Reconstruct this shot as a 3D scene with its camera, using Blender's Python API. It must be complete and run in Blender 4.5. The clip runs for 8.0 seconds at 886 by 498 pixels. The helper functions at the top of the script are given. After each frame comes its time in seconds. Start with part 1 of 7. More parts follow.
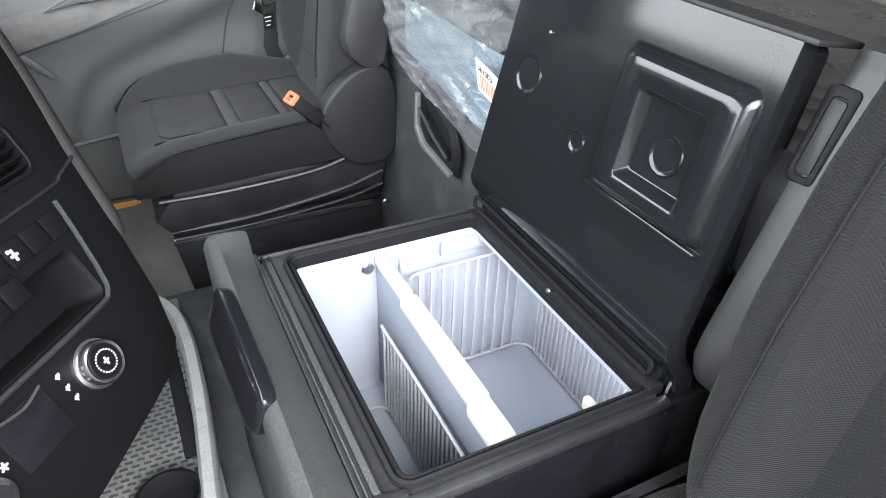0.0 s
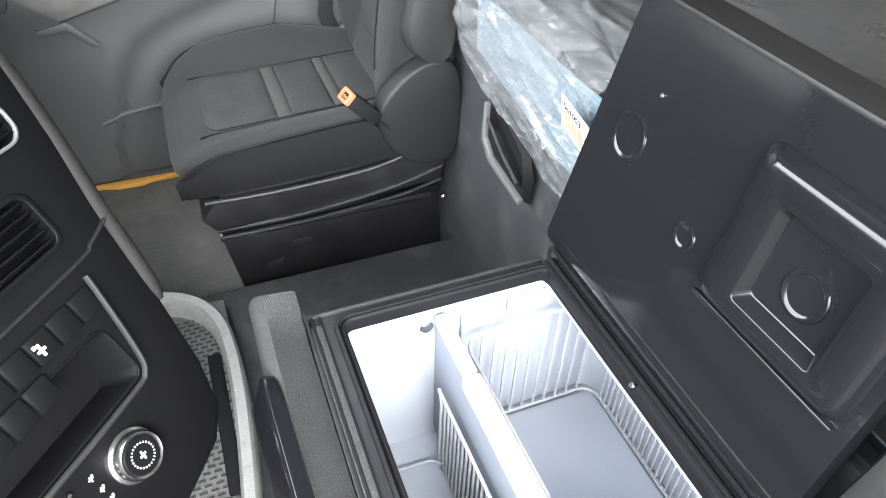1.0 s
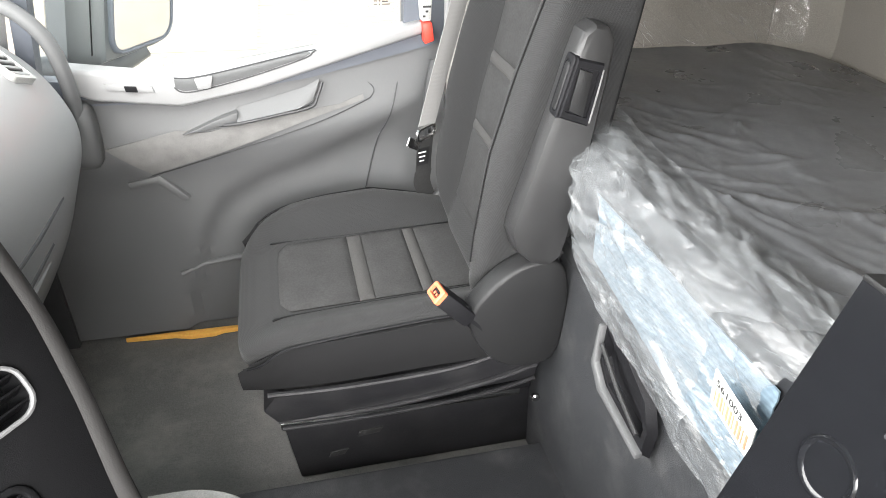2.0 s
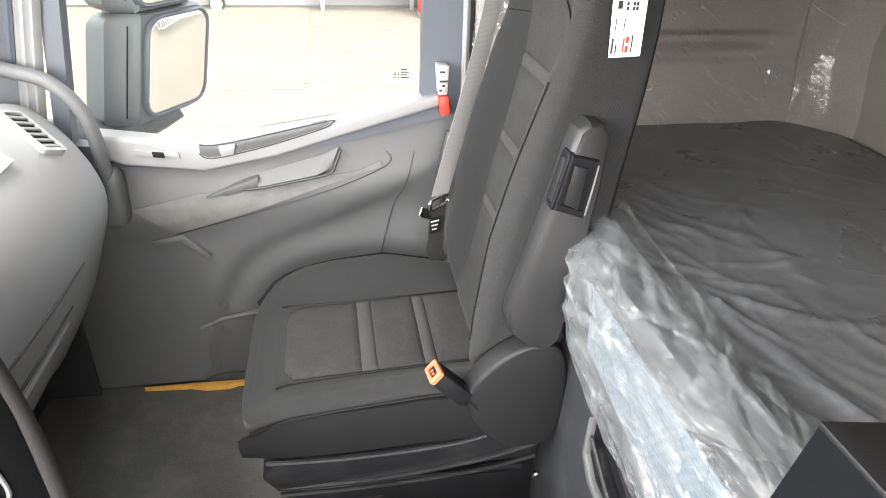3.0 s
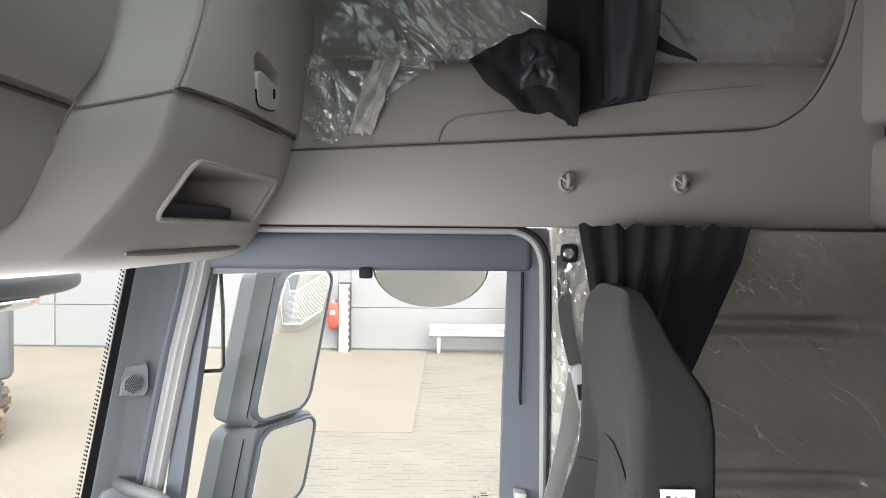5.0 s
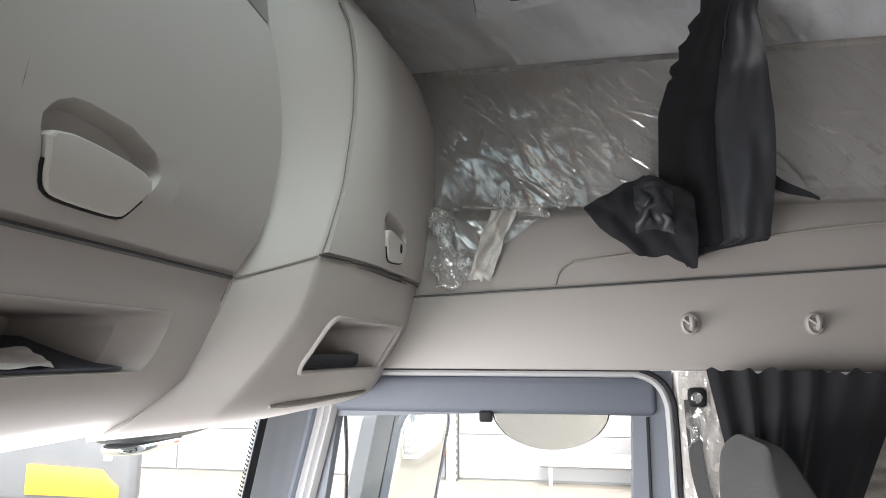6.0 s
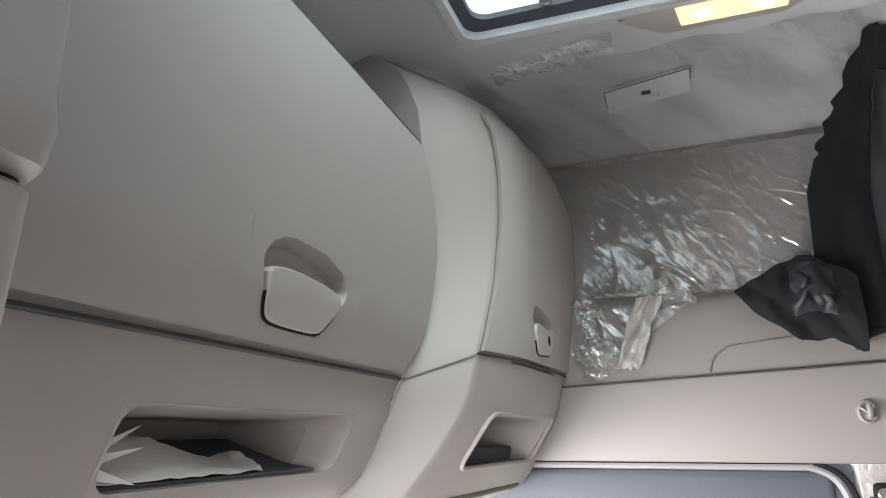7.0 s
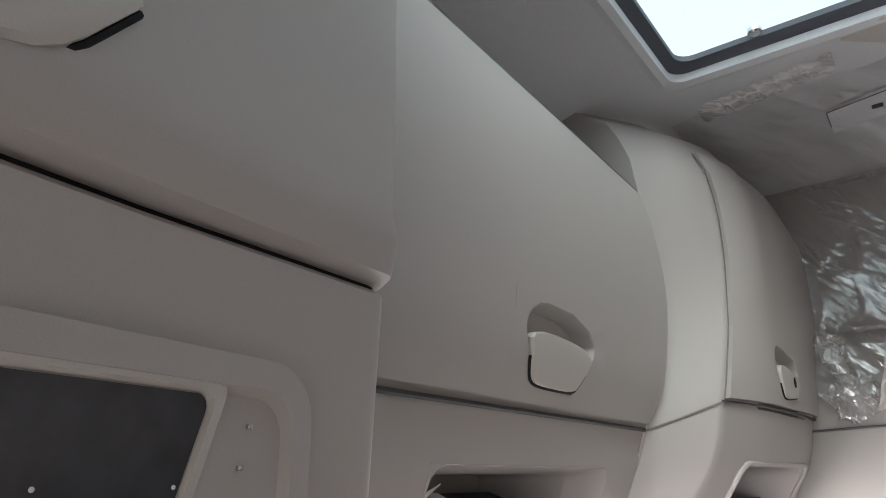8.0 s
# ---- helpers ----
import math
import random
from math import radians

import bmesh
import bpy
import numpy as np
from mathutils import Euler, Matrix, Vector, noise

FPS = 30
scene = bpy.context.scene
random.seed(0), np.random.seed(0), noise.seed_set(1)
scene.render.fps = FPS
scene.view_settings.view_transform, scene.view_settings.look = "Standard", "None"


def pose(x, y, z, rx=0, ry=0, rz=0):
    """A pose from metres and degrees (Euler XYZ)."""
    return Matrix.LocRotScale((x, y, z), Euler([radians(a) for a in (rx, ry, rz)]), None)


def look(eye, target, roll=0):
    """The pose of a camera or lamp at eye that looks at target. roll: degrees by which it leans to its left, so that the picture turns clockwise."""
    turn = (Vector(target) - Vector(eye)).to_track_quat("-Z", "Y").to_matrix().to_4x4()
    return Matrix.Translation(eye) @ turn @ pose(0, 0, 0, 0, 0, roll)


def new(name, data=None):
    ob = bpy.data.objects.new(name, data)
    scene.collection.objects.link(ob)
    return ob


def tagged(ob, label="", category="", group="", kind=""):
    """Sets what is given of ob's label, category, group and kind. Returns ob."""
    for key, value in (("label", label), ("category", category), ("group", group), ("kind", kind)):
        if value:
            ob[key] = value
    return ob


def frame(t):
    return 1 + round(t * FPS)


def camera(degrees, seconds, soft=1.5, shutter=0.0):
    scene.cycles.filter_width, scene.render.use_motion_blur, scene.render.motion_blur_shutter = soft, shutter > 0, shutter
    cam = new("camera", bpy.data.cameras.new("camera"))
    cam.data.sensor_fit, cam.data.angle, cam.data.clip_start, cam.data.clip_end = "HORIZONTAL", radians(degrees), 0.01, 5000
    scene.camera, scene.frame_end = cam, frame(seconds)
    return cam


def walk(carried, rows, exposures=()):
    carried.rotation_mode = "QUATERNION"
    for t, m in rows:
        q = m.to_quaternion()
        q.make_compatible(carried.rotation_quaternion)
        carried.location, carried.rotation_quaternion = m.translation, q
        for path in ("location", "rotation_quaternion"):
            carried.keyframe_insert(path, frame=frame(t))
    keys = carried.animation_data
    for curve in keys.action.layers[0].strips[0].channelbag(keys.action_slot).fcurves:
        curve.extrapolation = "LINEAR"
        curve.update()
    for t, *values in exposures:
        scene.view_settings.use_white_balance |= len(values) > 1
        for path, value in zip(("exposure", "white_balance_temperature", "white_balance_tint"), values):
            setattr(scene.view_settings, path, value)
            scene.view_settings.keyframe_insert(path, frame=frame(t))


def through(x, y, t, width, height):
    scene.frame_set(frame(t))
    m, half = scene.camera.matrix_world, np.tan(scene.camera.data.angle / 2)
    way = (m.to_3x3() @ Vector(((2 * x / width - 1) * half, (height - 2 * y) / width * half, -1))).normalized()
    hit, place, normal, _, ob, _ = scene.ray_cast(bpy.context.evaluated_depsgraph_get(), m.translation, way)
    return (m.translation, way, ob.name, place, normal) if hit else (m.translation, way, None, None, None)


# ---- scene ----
cam = camera(67.4, 8.0, 0.9)
PATH = [
    (0, (-0.458, -0.81, 0.962), (0.303, 0.663, -0.156), 2.0),
    (0.5, (-0.427, -0.74, 0.98), (0.227, 0.67, -0.279), 2.1),
    (1, (-0.403, -0.609, 1.052), (0.176, 0.779, -0.266), 1.9),
    (1.5, (-0.381, -0.454, 1.076), (0.149, 1.005, -0.185), 2.3),
    (2, (-0.36, -0.368, 1.089), (0.058, 1.272, 0.024), 1.8),
    (2.2, (-0.347, -0.351, 1.086), (0.018, 1.321, 0.052), 1.4),
    (3.3, (-0.287, -0.358, 1.202), (0.023, 1.399, 0.298), 1.6),
    (3.5, (-0.289, -0.341, 1.223), (0.025, 1.462, 0.417), 1.5),
    (4, (-0.264, -0.327, 1.291), (0.011, 1.575, 0.737), 1.4),
    (4.5, (-0.234, -0.365, 1.343), (-0.091, 1.609, 1.054), 0.8),
    (5, (-0.224, -0.402, 1.39), (-0.228, 1.598, 1.338), 0.6),
    (5.2, (-0.23, -0.407, 1.402), (-0.283, 1.592, 1.454), 0.5),
    (6.3, (-0.259, -0.461, 1.445), (-0.676, 1.457, 1.829), -0.0),
    (6.5, (-0.267, -0.473, 1.448), (-0.743, 1.418, 1.889), -0.2),
    (7, (-0.282, -0.509, 1.46), (-0.942, 1.301, 1.997), -0.2),
    (7.5, (-0.297, -0.549, 1.473), (-1.195, 1.136, 2.069), -0.3),
    (8, (-0.32, -0.59, 1.473), (-1.444, 0.93, 2.126), -0.3),
]
walk(cam, [(t, look(eye, target, roll)) for t, eye, target, roll in PATH], [(0.0, 3.36, 6400, 10), (1.0, 3.85, 6600, 10), (1.9, 4.12, 6900, 11), (2.2, 3.80, 6950, 11), (3.5, 3.82, 7000, 13), (4.2, 3.45, 6800, 11), (4.5, 3.36, 6750, 10), (5.2, 3.30, 6700, 11), (6.5, 4.27, 6700, 14), (7.2, 4.10, 6700, 15), (8.0, 3.98, 6800, 17)])

# ---- light: bright overcast day outside the cab ----
world = bpy.data.worlds.new("sky")
scene.world = world
world.use_nodes = True
wn = world.node_tree.nodes
sky = wn.new("ShaderNodeTexSky")
sky.sky_type = "NISHITA"
sky.sun_disc = False
sky.sun_elevation, sky.sun_rotation = radians(52), radians(150)
sky.air_density, sky.dust_density = 0.45, 6.0
wn["Background"].inputs[1].default_value = 0.15
cloud = wn.new("ShaderNodeMix")
cloud.data_type = "RGBA"
cloud.inputs[0].default_value, cloud.inputs[7].default_value = 0.75, (2.85, 3.02, 3.10, 1)
world.node_tree.links.new(sky.outputs[0], cloud.inputs[6])
world.node_tree.links.new(cloud.outputs[2], wn["Background"].inputs[0])
sun = new("sun", bpy.data.lights.new("sun", "SUN"))
sun.data.energy, sun.data.angle, sun.data.color = 0.4, radians(50), (1.0, 0.98, 0.95)
sun.matrix_world = look((0, 0, 0), (-0.35, 0.60, -0.95))

# added area lamp for extra daylight through the driver's open doorway beside the camera
day = new("driver_fill_light", bpy.data.lights.new("driver_fill_light", "AREA"))
day.data.shape, day.data.size, day.data.size_y, day.data.energy, day.data.color = "RECTANGLE", 0.92, 0.56, 1.7, (0.96, 0.985, 1.015)
day.data.spread = radians(96)
day.matrix_world = look((-0.44, -1.165, 1.10), (-0.62, 0.5, 0.05))

# added area lamp that strengthens the daylight through the windscreen
fore = new("windscreen_fill_light", bpy.data.lights.new("windscreen_fill_light", "AREA"))
fore.data.shape, fore.data.size, fore.data.size_y, fore.data.energy, fore.data.color = "RECTANGLE", 1.7, 0.42, 3.3, (0.96, 0.985, 1.015)
fore.matrix_world = look((-0.955, 0.0, 1.10), (0.4, 0.0, 0.75))


# ---- materials ----
def shader(name):
    m = bpy.data.materials.new(name)
    m.use_nodes = True
    t = m.node_tree
    return m, t.nodes, t.links, t.nodes["Principled BSDF"]


def noise_node(n, l, scale, detail=4.0, stretch=None, rough=0.55):
    co = n.new("ShaderNodeTexCoord")
    t = n.new("ShaderNodeTexNoise")
    t.inputs["Scale"].default_value, t.inputs["Detail"].default_value, t.inputs["Roughness"].default_value = scale, detail, rough
    if stretch:
        mp = n.new("ShaderNodeMapping")
        mp.inputs["Scale"].default_value = stretch
        l.new(co.outputs["Object"], mp.inputs[0])
        l.new(mp.outputs[0], t.inputs[0])
    else:
        l.new(co.outputs["Object"], t.inputs[0])
    return t


def surface(name, colour, rough=0.5, metal=0.0, grain=600.0, bump=0.15, patch=6.0, vary=0.12, dust=None, dust_amount=0.0,
            spec=0.5, stretch=None, rough_vary=0.12, coat=0.0, speck=0.35):
    """Colour with large stains and fine grain, a fine relief and an uneven gloss."""
    m, n, l, b = shader(name)
    big, small = noise_node(n, l, patch, 5.0), noise_node(n, l, grain, 3.0, stretch)
    mixa = n.new("ShaderNodeMix")
    mixa.data_type = "RGBA"
    c = Vector(colour)
    mixa.inputs[6].default_value = (*(c * (1 - vary)), 1)
    mixa.inputs[7].default_value = (*(c * (1 + vary)), 1)
    l.new(big.outputs[0], mixa.inputs[0])
    mixb = n.new("ShaderNodeMix")
    mixb.data_type, mixb.blend_type = "RGBA", "OVERLAY"
    mixb.inputs[0].default_value = speck
    l.new(mixa.outputs[2], mixb.inputs[6])
    grey = n.new("ShaderNodeRGBToBW")
    l.new(small.outputs[0], grey.inputs[0])
    l.new(grey.outputs[0], mixb.inputs[7])
    last = mixb.outputs[2]
    if dust:
        ramp = n.new("ShaderNodeMapRange")
        ramp.inputs[1].default_value, ramp.inputs[2].default_value = 0.48, 0.72
        ramp.inputs[4].default_value = dust_amount
        d = noise_node(n, l, patch * 1.7, 8.0, None, 0.7)
        l.new(d.outputs[0], ramp.inputs[0])
        mixc = n.new("ShaderNodeMix")
        mixc.data_type = "RGBA"
        mixc.inputs[7].default_value = (*dust, 1)
        l.new(ramp.outputs[0], mixc.inputs[0])
        l.new(last, mixc.inputs[6])
        last = mixc.outputs[2]
    l.new(last, b.inputs["Base Color"])
    rr = n.new("ShaderNodeMapRange")
    rr.inputs[3].default_value, rr.inputs[4].default_value = max(0.02, rough - rough_vary), min(1, rough + rough_vary)
    l.new(big.outputs[0], rr.inputs[0])
    l.new(rr.outputs[0], b.inputs["Roughness"])
    b.inputs["Metallic"].default_value = metal
    b.inputs["Specular IOR Level"].default_value = spec
    b.inputs["Coat Weight"].default_value = coat
    if bump:
        bp = n.new("ShaderNodeBump")
        bp.inputs["Strength"].default_value, bp.inputs["Distance"].default_value = bump, 0.002
        l.new(small.outputs[0], bp.inputs["Height"])
        l.new(bp.outputs[0], b.inputs["Normal"])
    return m


def weave(name, colour, scale=1900.0, strength=0.5, vary=0.2):
    """Woven cloth: two crossed fine waves over a mottled colour."""
    m, n, l, b = shader(name)
    co = n.new("ShaderNodeTexCoord")
    waves = []
    for turn in ((0.4, 0.3, 0.86), (0.86, 0.3, -0.4)):
        dot = n.new("ShaderNodeVectorMath")
        dot.operation = "DOT_PRODUCT"
        dot.inputs[1].default_value = Vector(turn) * scale
        l.new(co.outputs["Object"], dot.inputs[0])
        s = n.new("ShaderNodeMath")
        s.operation = "SINE"
        l.new(dot.outputs["Value"], s.inputs[0])
        waves.append(s)
    mul = n.new("ShaderNodeMath")
    mul.operation = "MULTIPLY"
    for i, s in enumerate(waves):
        l.new(s.outputs[0], mul.inputs[i])
    big = noise_node(n, l, 9.0, 6.0)
    speck = noise_node(n, l, 350.0, 3.0)
    mix = n.new("ShaderNodeMix")
    mix.data_type = "RGBA"
    c = Vector(colour)
    mix.inputs[6].default_value, mix.inputs[7].default_value = (*(c * (1 - vary)), 1), (*(c * (1 + vary)), 1)
    add = n.new("ShaderNodeMath")
    add.operation = "MULTIPLY_ADD"
    add.inputs[1].default_value = 0.25
    l.new(mul.outputs[0], add.inputs[0])
    half = n.new("ShaderNodeMath")
    half.operation = "MULTIPLY_ADD"
    half.inputs[1].default_value, half.inputs[2].default_value = 0.5, 0.0
    l.new(big.outputs[0], half.inputs[0])
    sp = n.new("ShaderNodeMath")
    sp.operation = "MULTIPLY_ADD"
    sp.inputs[1].default_value = 0.5
    l.new(speck.outputs[0], sp.inputs[0])
    l.new(half.outputs[0], sp.inputs[2])
    l.new(sp.outputs[0], add.inputs[2])
    l.new(add.outputs[0], mix.inputs[0])
    l.new(mix.outputs[2], b.inputs["Base Color"])
    b.inputs["Roughness"].default_value = 0.92
    b.inputs["Specular IOR Level"].default_value = 0.2
    b.inputs["Sheen Weight"].default_value = 0.08
    b.inputs["Sheen Roughness"].default_value = 0.5
    bp = n.new("ShaderNodeBump")
    bp.inputs["Strength"].default_value, bp.inputs["Distance"].default_value = strength, 0.0012
    l.new(mul.outputs[0], bp.inputs["Height"])
    l.new(bp.outputs[0], b.inputs["Normal"])
    return m


def film(name, colour, haze, scale, rough, gloss, facet, stretch=(1, 1, 1), turn=(0, 0, 0), lines=0.5, width=0.03, through=0.3, tilt=0.5, patchy=0.5):
    """Thin crumpled plastic film: see-through, milky in patches and along its creases, small flat facets that gleam."""
    m, n, l, b = shader(name)
    n.remove(b)
    out = n["Material Output"]
    co, rot, scl = n.new("ShaderNodeTexCoord"), n.new("ShaderNodeMapping"), n.new("ShaderNodeMapping")
    rot.inputs["Rotation"].default_value = turn
    scl.inputs["Scale"].default_value = stretch
    l.new(co.outputs["Object"], rot.inputs[0])
    l.new(rot.outputs[0], scl.inputs[0])

    def clouds(sc, detail, rough_=0.55, shift=0.0):
        t = n.new("ShaderNodeTexNoise")
        t.inputs["Scale"].default_value, t.inputs["Detail"].default_value, t.inputs["Roughness"].default_value = sc, detail, rough_
        off = n.new("ShaderNodeVectorMath")
        off.inputs[1].default_value = (shift, shift * 0.7, 0)
        l.new(scl.outputs[0], off.inputs[0])
        l.new(off.outputs[0], t.inputs[0])
        return t

    def ranged(src, a0, a1, b0, b1):
        r = n.new("ShaderNodeMapRange")
        for k, v in enumerate((a0, a1, b0, b1)):
            r.inputs[k + 1].default_value = v
        l.new(src, r.inputs[0])
        return r.outputs[0]

    def calc(op, x, y, clamp=False):
        k = n.new("ShaderNodeMath")
        k.operation, k.use_clamp = op, clamp
        for q, v in enumerate((x, y)):
            if isinstance(v, float):
                k.inputs[q].default_value = v
            else:
                l.new(v, k.inputs[q])
        return k.outputs[0]

    clear = n.new("ShaderNodeBsdfTransparent")
    clear.inputs[0].default_value = (0.97, 0.97, 0.97, 1)
    milk, lit, both = n.new("ShaderNodeBsdfDiffuse"), n.new("ShaderNodeBsdfTranslucent"), n.new("ShaderNodeMixShader")
    for k in (milk, lit):
        k.inputs[0].default_value = (*colour, 1)
    both.inputs[0].default_value = through
    l.new(milk.outputs[0], both.inputs[1])
    l.new(lit.outputs[0], both.inputs[2])
    share = ranged(clouds(scale, 7.0, 0.62).outputs[0], 0.34, 0.68, haze[0], haze[1])
    for k in range(2):
        d = calc("ABSOLUTE", calc("SUBTRACT", clouds(scale * (0.8 + 0.9 * k), 1.5, 0.5, 3.0 + 5 * k).outputs[0], 0.5), 0.0)
        line = ranged(d, 0.0, width / (1 + 0.6 * k), lines, 0.0)
        gap = ranged(clouds(scale * 0.5, 2.0, 0.5, 9.0 + k).outputs[0], 0.42, 0.60, 0.0, 1.0)
        share = calc("ADD", share, calc("MULTIPLY", line, gap), True)
    base = n.new("ShaderNodeMixShader")
    l.new(share, base.inputs[0])
    l.new(clear.outputs[0], base.inputs[1])
    l.new(both.outputs[0], base.inputs[2])
    shine = n.new("ShaderNodeBsdfGlossy")
    shine.inputs["Roughness"].default_value = rough
    cells = n.new("ShaderNodeTexVoronoi")
    cells.inputs["Scale"].default_value = facet
    warp = n.new("ShaderNodeVectorMath")
    warp.operation = "MULTIPLY_ADD"
    warp.inputs[1].default_value = (0.14, 0.14, 0.14)
    l.new(clouds(scale * 0.6, 2.0, 0.5, 2.0).outputs[1], warp.inputs[0])
    l.new(scl.outputs[0], warp.inputs[2])
    l.new(warp.outputs[0], cells.inputs["Vector"])
    bend, unit = n.new("ShaderNodeVectorMath"), n.new("ShaderNodeVectorMath")
    lean = n.new("ShaderNodeVectorMath")
    lean.operation = "SUBTRACT"
    lean.inputs[1].default_value = (0.5, 0.5, 0.5)
    l.new(cells.outputs["Color"], lean.inputs[0])
    bend.operation = "MULTIPLY_ADD"
    bend.inputs[1].default_value = (2 * tilt, 2 * tilt, 2 * tilt)
    l.new(lean.outputs[0], bend.inputs[0])
    l.new(co.outputs["Normal"], bend.inputs[2])
    unit.operation = "NORMALIZE"
    l.new(bend.outputs[0], unit.inputs[0])
    bp = n.new("ShaderNodeBump")
    bp.inputs["Strength"].default_value, bp.inputs["Distance"].default_value = 0.6, 0.004
    l.new(clouds(scale * 2.0, 3.0).outputs[0], bp.inputs["Height"])
    l.new(unit.outputs[0], bp.inputs["Normal"])
    l.new(bp.outputs[0], shine.inputs["Normal"])
    top = n.new("ShaderNodeMixShader")
    l.new(ranged(clouds(scale * 0.35, 3.0, 0.6, 6.0).outputs[0], 0.40, 0.62, gloss * patchy, gloss), top.inputs[0])
    l.new(base.outputs[0], top.inputs[1])
    l.new(shine.outputs[0], top.inputs[2])
    l.new(top.outputs[0], out.inputs[0])
    return m


def glow(name, colour, strength):
    m, n, l, b = shader(name)
    b.inputs["Base Color"].default_value = (*colour, 1)
    b.inputs["Emission Color"].default_value = (*colour, 1)
    b.inputs["Emission Strength"].default_value = strength
    return m


def tinted(name, tint, gloss):
    """Sheet glass: see-through, with a faint plain reflection."""
    m, n, l, b = shader(name)
    n.remove(b)
    clear, shine, mixer = n.new("ShaderNodeBsdfTransparent"), n.new("ShaderNodeBsdfGlossy"), n.new("ShaderNodeMixShader")
    clear.inputs[0].default_value = (*tint, 1)
    shine.inputs["Roughness"].default_value = 0.01
    mixer.inputs[0].default_value = gloss
    l.new(clear.outputs[0], mixer.inputs[1])
    l.new(shine.outputs[0], mixer.inputs[2])
    l.new(mixer.outputs[0], n["Material Output"].inputs[0])
    return m


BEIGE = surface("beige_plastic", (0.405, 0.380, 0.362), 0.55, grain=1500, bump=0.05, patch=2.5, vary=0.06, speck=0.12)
# beige plastic with the weaker light on header and rear lockers in its colour
HEADER = surface("dimmed_beige_plastic", (0.245, 0.227, 0.213), 0.6, grain=1500, bump=0.05, patch=2.5, vary=0.06, speck=0.12)
BEIGE_LIGHT = surface("pale_beige_trim", (0.50, 0.475, 0.445), 0.5, grain=1500, bump=0.05, patch=3, vary=0.05, speck=0.12)
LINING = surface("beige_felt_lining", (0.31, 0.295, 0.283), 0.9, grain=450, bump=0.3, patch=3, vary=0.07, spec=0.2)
PADDING = surface("grey_brown_padding", (0.215, 0.198, 0.176), 0.9, grain=400, bump=0.3, patch=5, vary=0.14, spec=0.2)
DARK = surface("dark_grey_plastic", (0.045, 0.046, 0.048), 0.5, grain=1100, bump=0.25, patch=4, vary=0.15, dust=(0.10, 0.10, 0.10), dust_amount=0.12)
CONSOLE = surface("black_console_plastic", (0.0060, 0.0061, 0.0066), 0.38, grain=1100, bump=0.2, patch=4, vary=0.15, spec=0.07)
HINGE = surface("dark_hinge_plastic", (0.016, 0.0162, 0.0168), 0.5, grain=900, bump=0.2, patch=8, vary=0.1, spec=0.35)
RECESS = surface("shiny_black_plastic", (0.008, 0.008, 0.010), 0.2, grain=300, bump=0.02, patch=6, vary=0.1, spec=0.35)
# white fridge plastic with the divider's shade put into the colour
FRIDGESHADE = surface("shaded_white_plastic", (0.20, 0.225, 0.265), 0.4, grain=300, bump=0.04, patch=6, vary=0.04, speck=0.04)
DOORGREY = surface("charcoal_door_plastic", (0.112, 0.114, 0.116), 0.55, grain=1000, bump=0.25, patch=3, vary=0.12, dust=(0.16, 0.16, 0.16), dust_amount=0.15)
SILL = surface("light_grey_sill_plastic", (0.28, 0.28, 0.282), 0.45, grain=1000, bump=0.2, patch=3, vary=0.06)
PILLAR = surface("blue_grey_trim", (0.185, 0.198, 0.215), 0.5, grain=900, bump=0.2, patch=3, vary=0.06)
SURROUND = surface("slate_window_surround", (0.088, 0.099, 0.120), 0.5, grain=900, bump=0.2, patch=3, vary=0.06)
BLIND = surface("slate_blind_cloth", (0.075, 0.085, 0.105), 0.7, grain=700, bump=0.2, patch=3, vary=0.06)
GLOSSLID = surface("glossy_black_lid", (0.009, 0.0095, 0.011), 0.11, grain=400, bump=0.0, patch=2, vary=0.08, rough_vary=0.03, speck=0.03, spec=0.32)
BLACK = surface("black_rubber", (0.011, 0.011, 0.0125), 0.6, grain=300, bump=0.15, patch=5, vary=0.2, spec=0.15)
BASEBLACK = surface("black_painted_metal", (0.016, 0.016, 0.018), 0.42, grain=250, bump=0.12, patch=6, vary=0.2, dust=(0.06, 0.06, 0.06), dust_amount=0.3)
SPECKLE = surface("speckled_grey_plastic", (0.040, 0.041, 0.042), 0.5, grain=900, bump=0.9, patch=230, vary=0.35, dust=(0.15, 0.15, 0.15), dust_amount=0.55, speck=0.6, spec=0.35)
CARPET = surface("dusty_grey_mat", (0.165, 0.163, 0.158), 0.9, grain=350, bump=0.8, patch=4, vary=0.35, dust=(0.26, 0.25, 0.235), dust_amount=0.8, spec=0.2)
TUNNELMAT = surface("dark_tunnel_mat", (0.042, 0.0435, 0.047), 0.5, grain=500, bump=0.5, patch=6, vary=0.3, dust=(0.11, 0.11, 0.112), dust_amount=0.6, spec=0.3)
TRAYMAT = surface("pale_ribbed_rubber", (0.17, 0.17, 0.165), 0.7, grain=300, bump=0.15, patch=18, vary=0.2, dust=(0.10, 0.10, 0.10), dust_amount=0.4)
TRAY = surface("pale_grey_tray_rim", (0.42, 0.42, 0.41), 0.5, grain=300, bump=0.15, patch=25, vary=0.12, dust=(0.16, 0.16, 0.15), dust_amount=0.4)
WHITE = surface("white_fridge_plastic", (0.385, 0.41, 0.46), 0.38, grain=300, bump=0.04, patch=6, vary=0.03, speck=0.04)
CREAM = surface("cream_white_plastic", (0.52, 0.49, 0.435), 0.42, grain=300, bump=0.06, patch=8, vary=0.04, speck=0.04)
WIRE = surface("white_coated_wire", (0.42, 0.43, 0.45), 0.35, grain=200, bump=0.03, patch=9, vary=0.05)
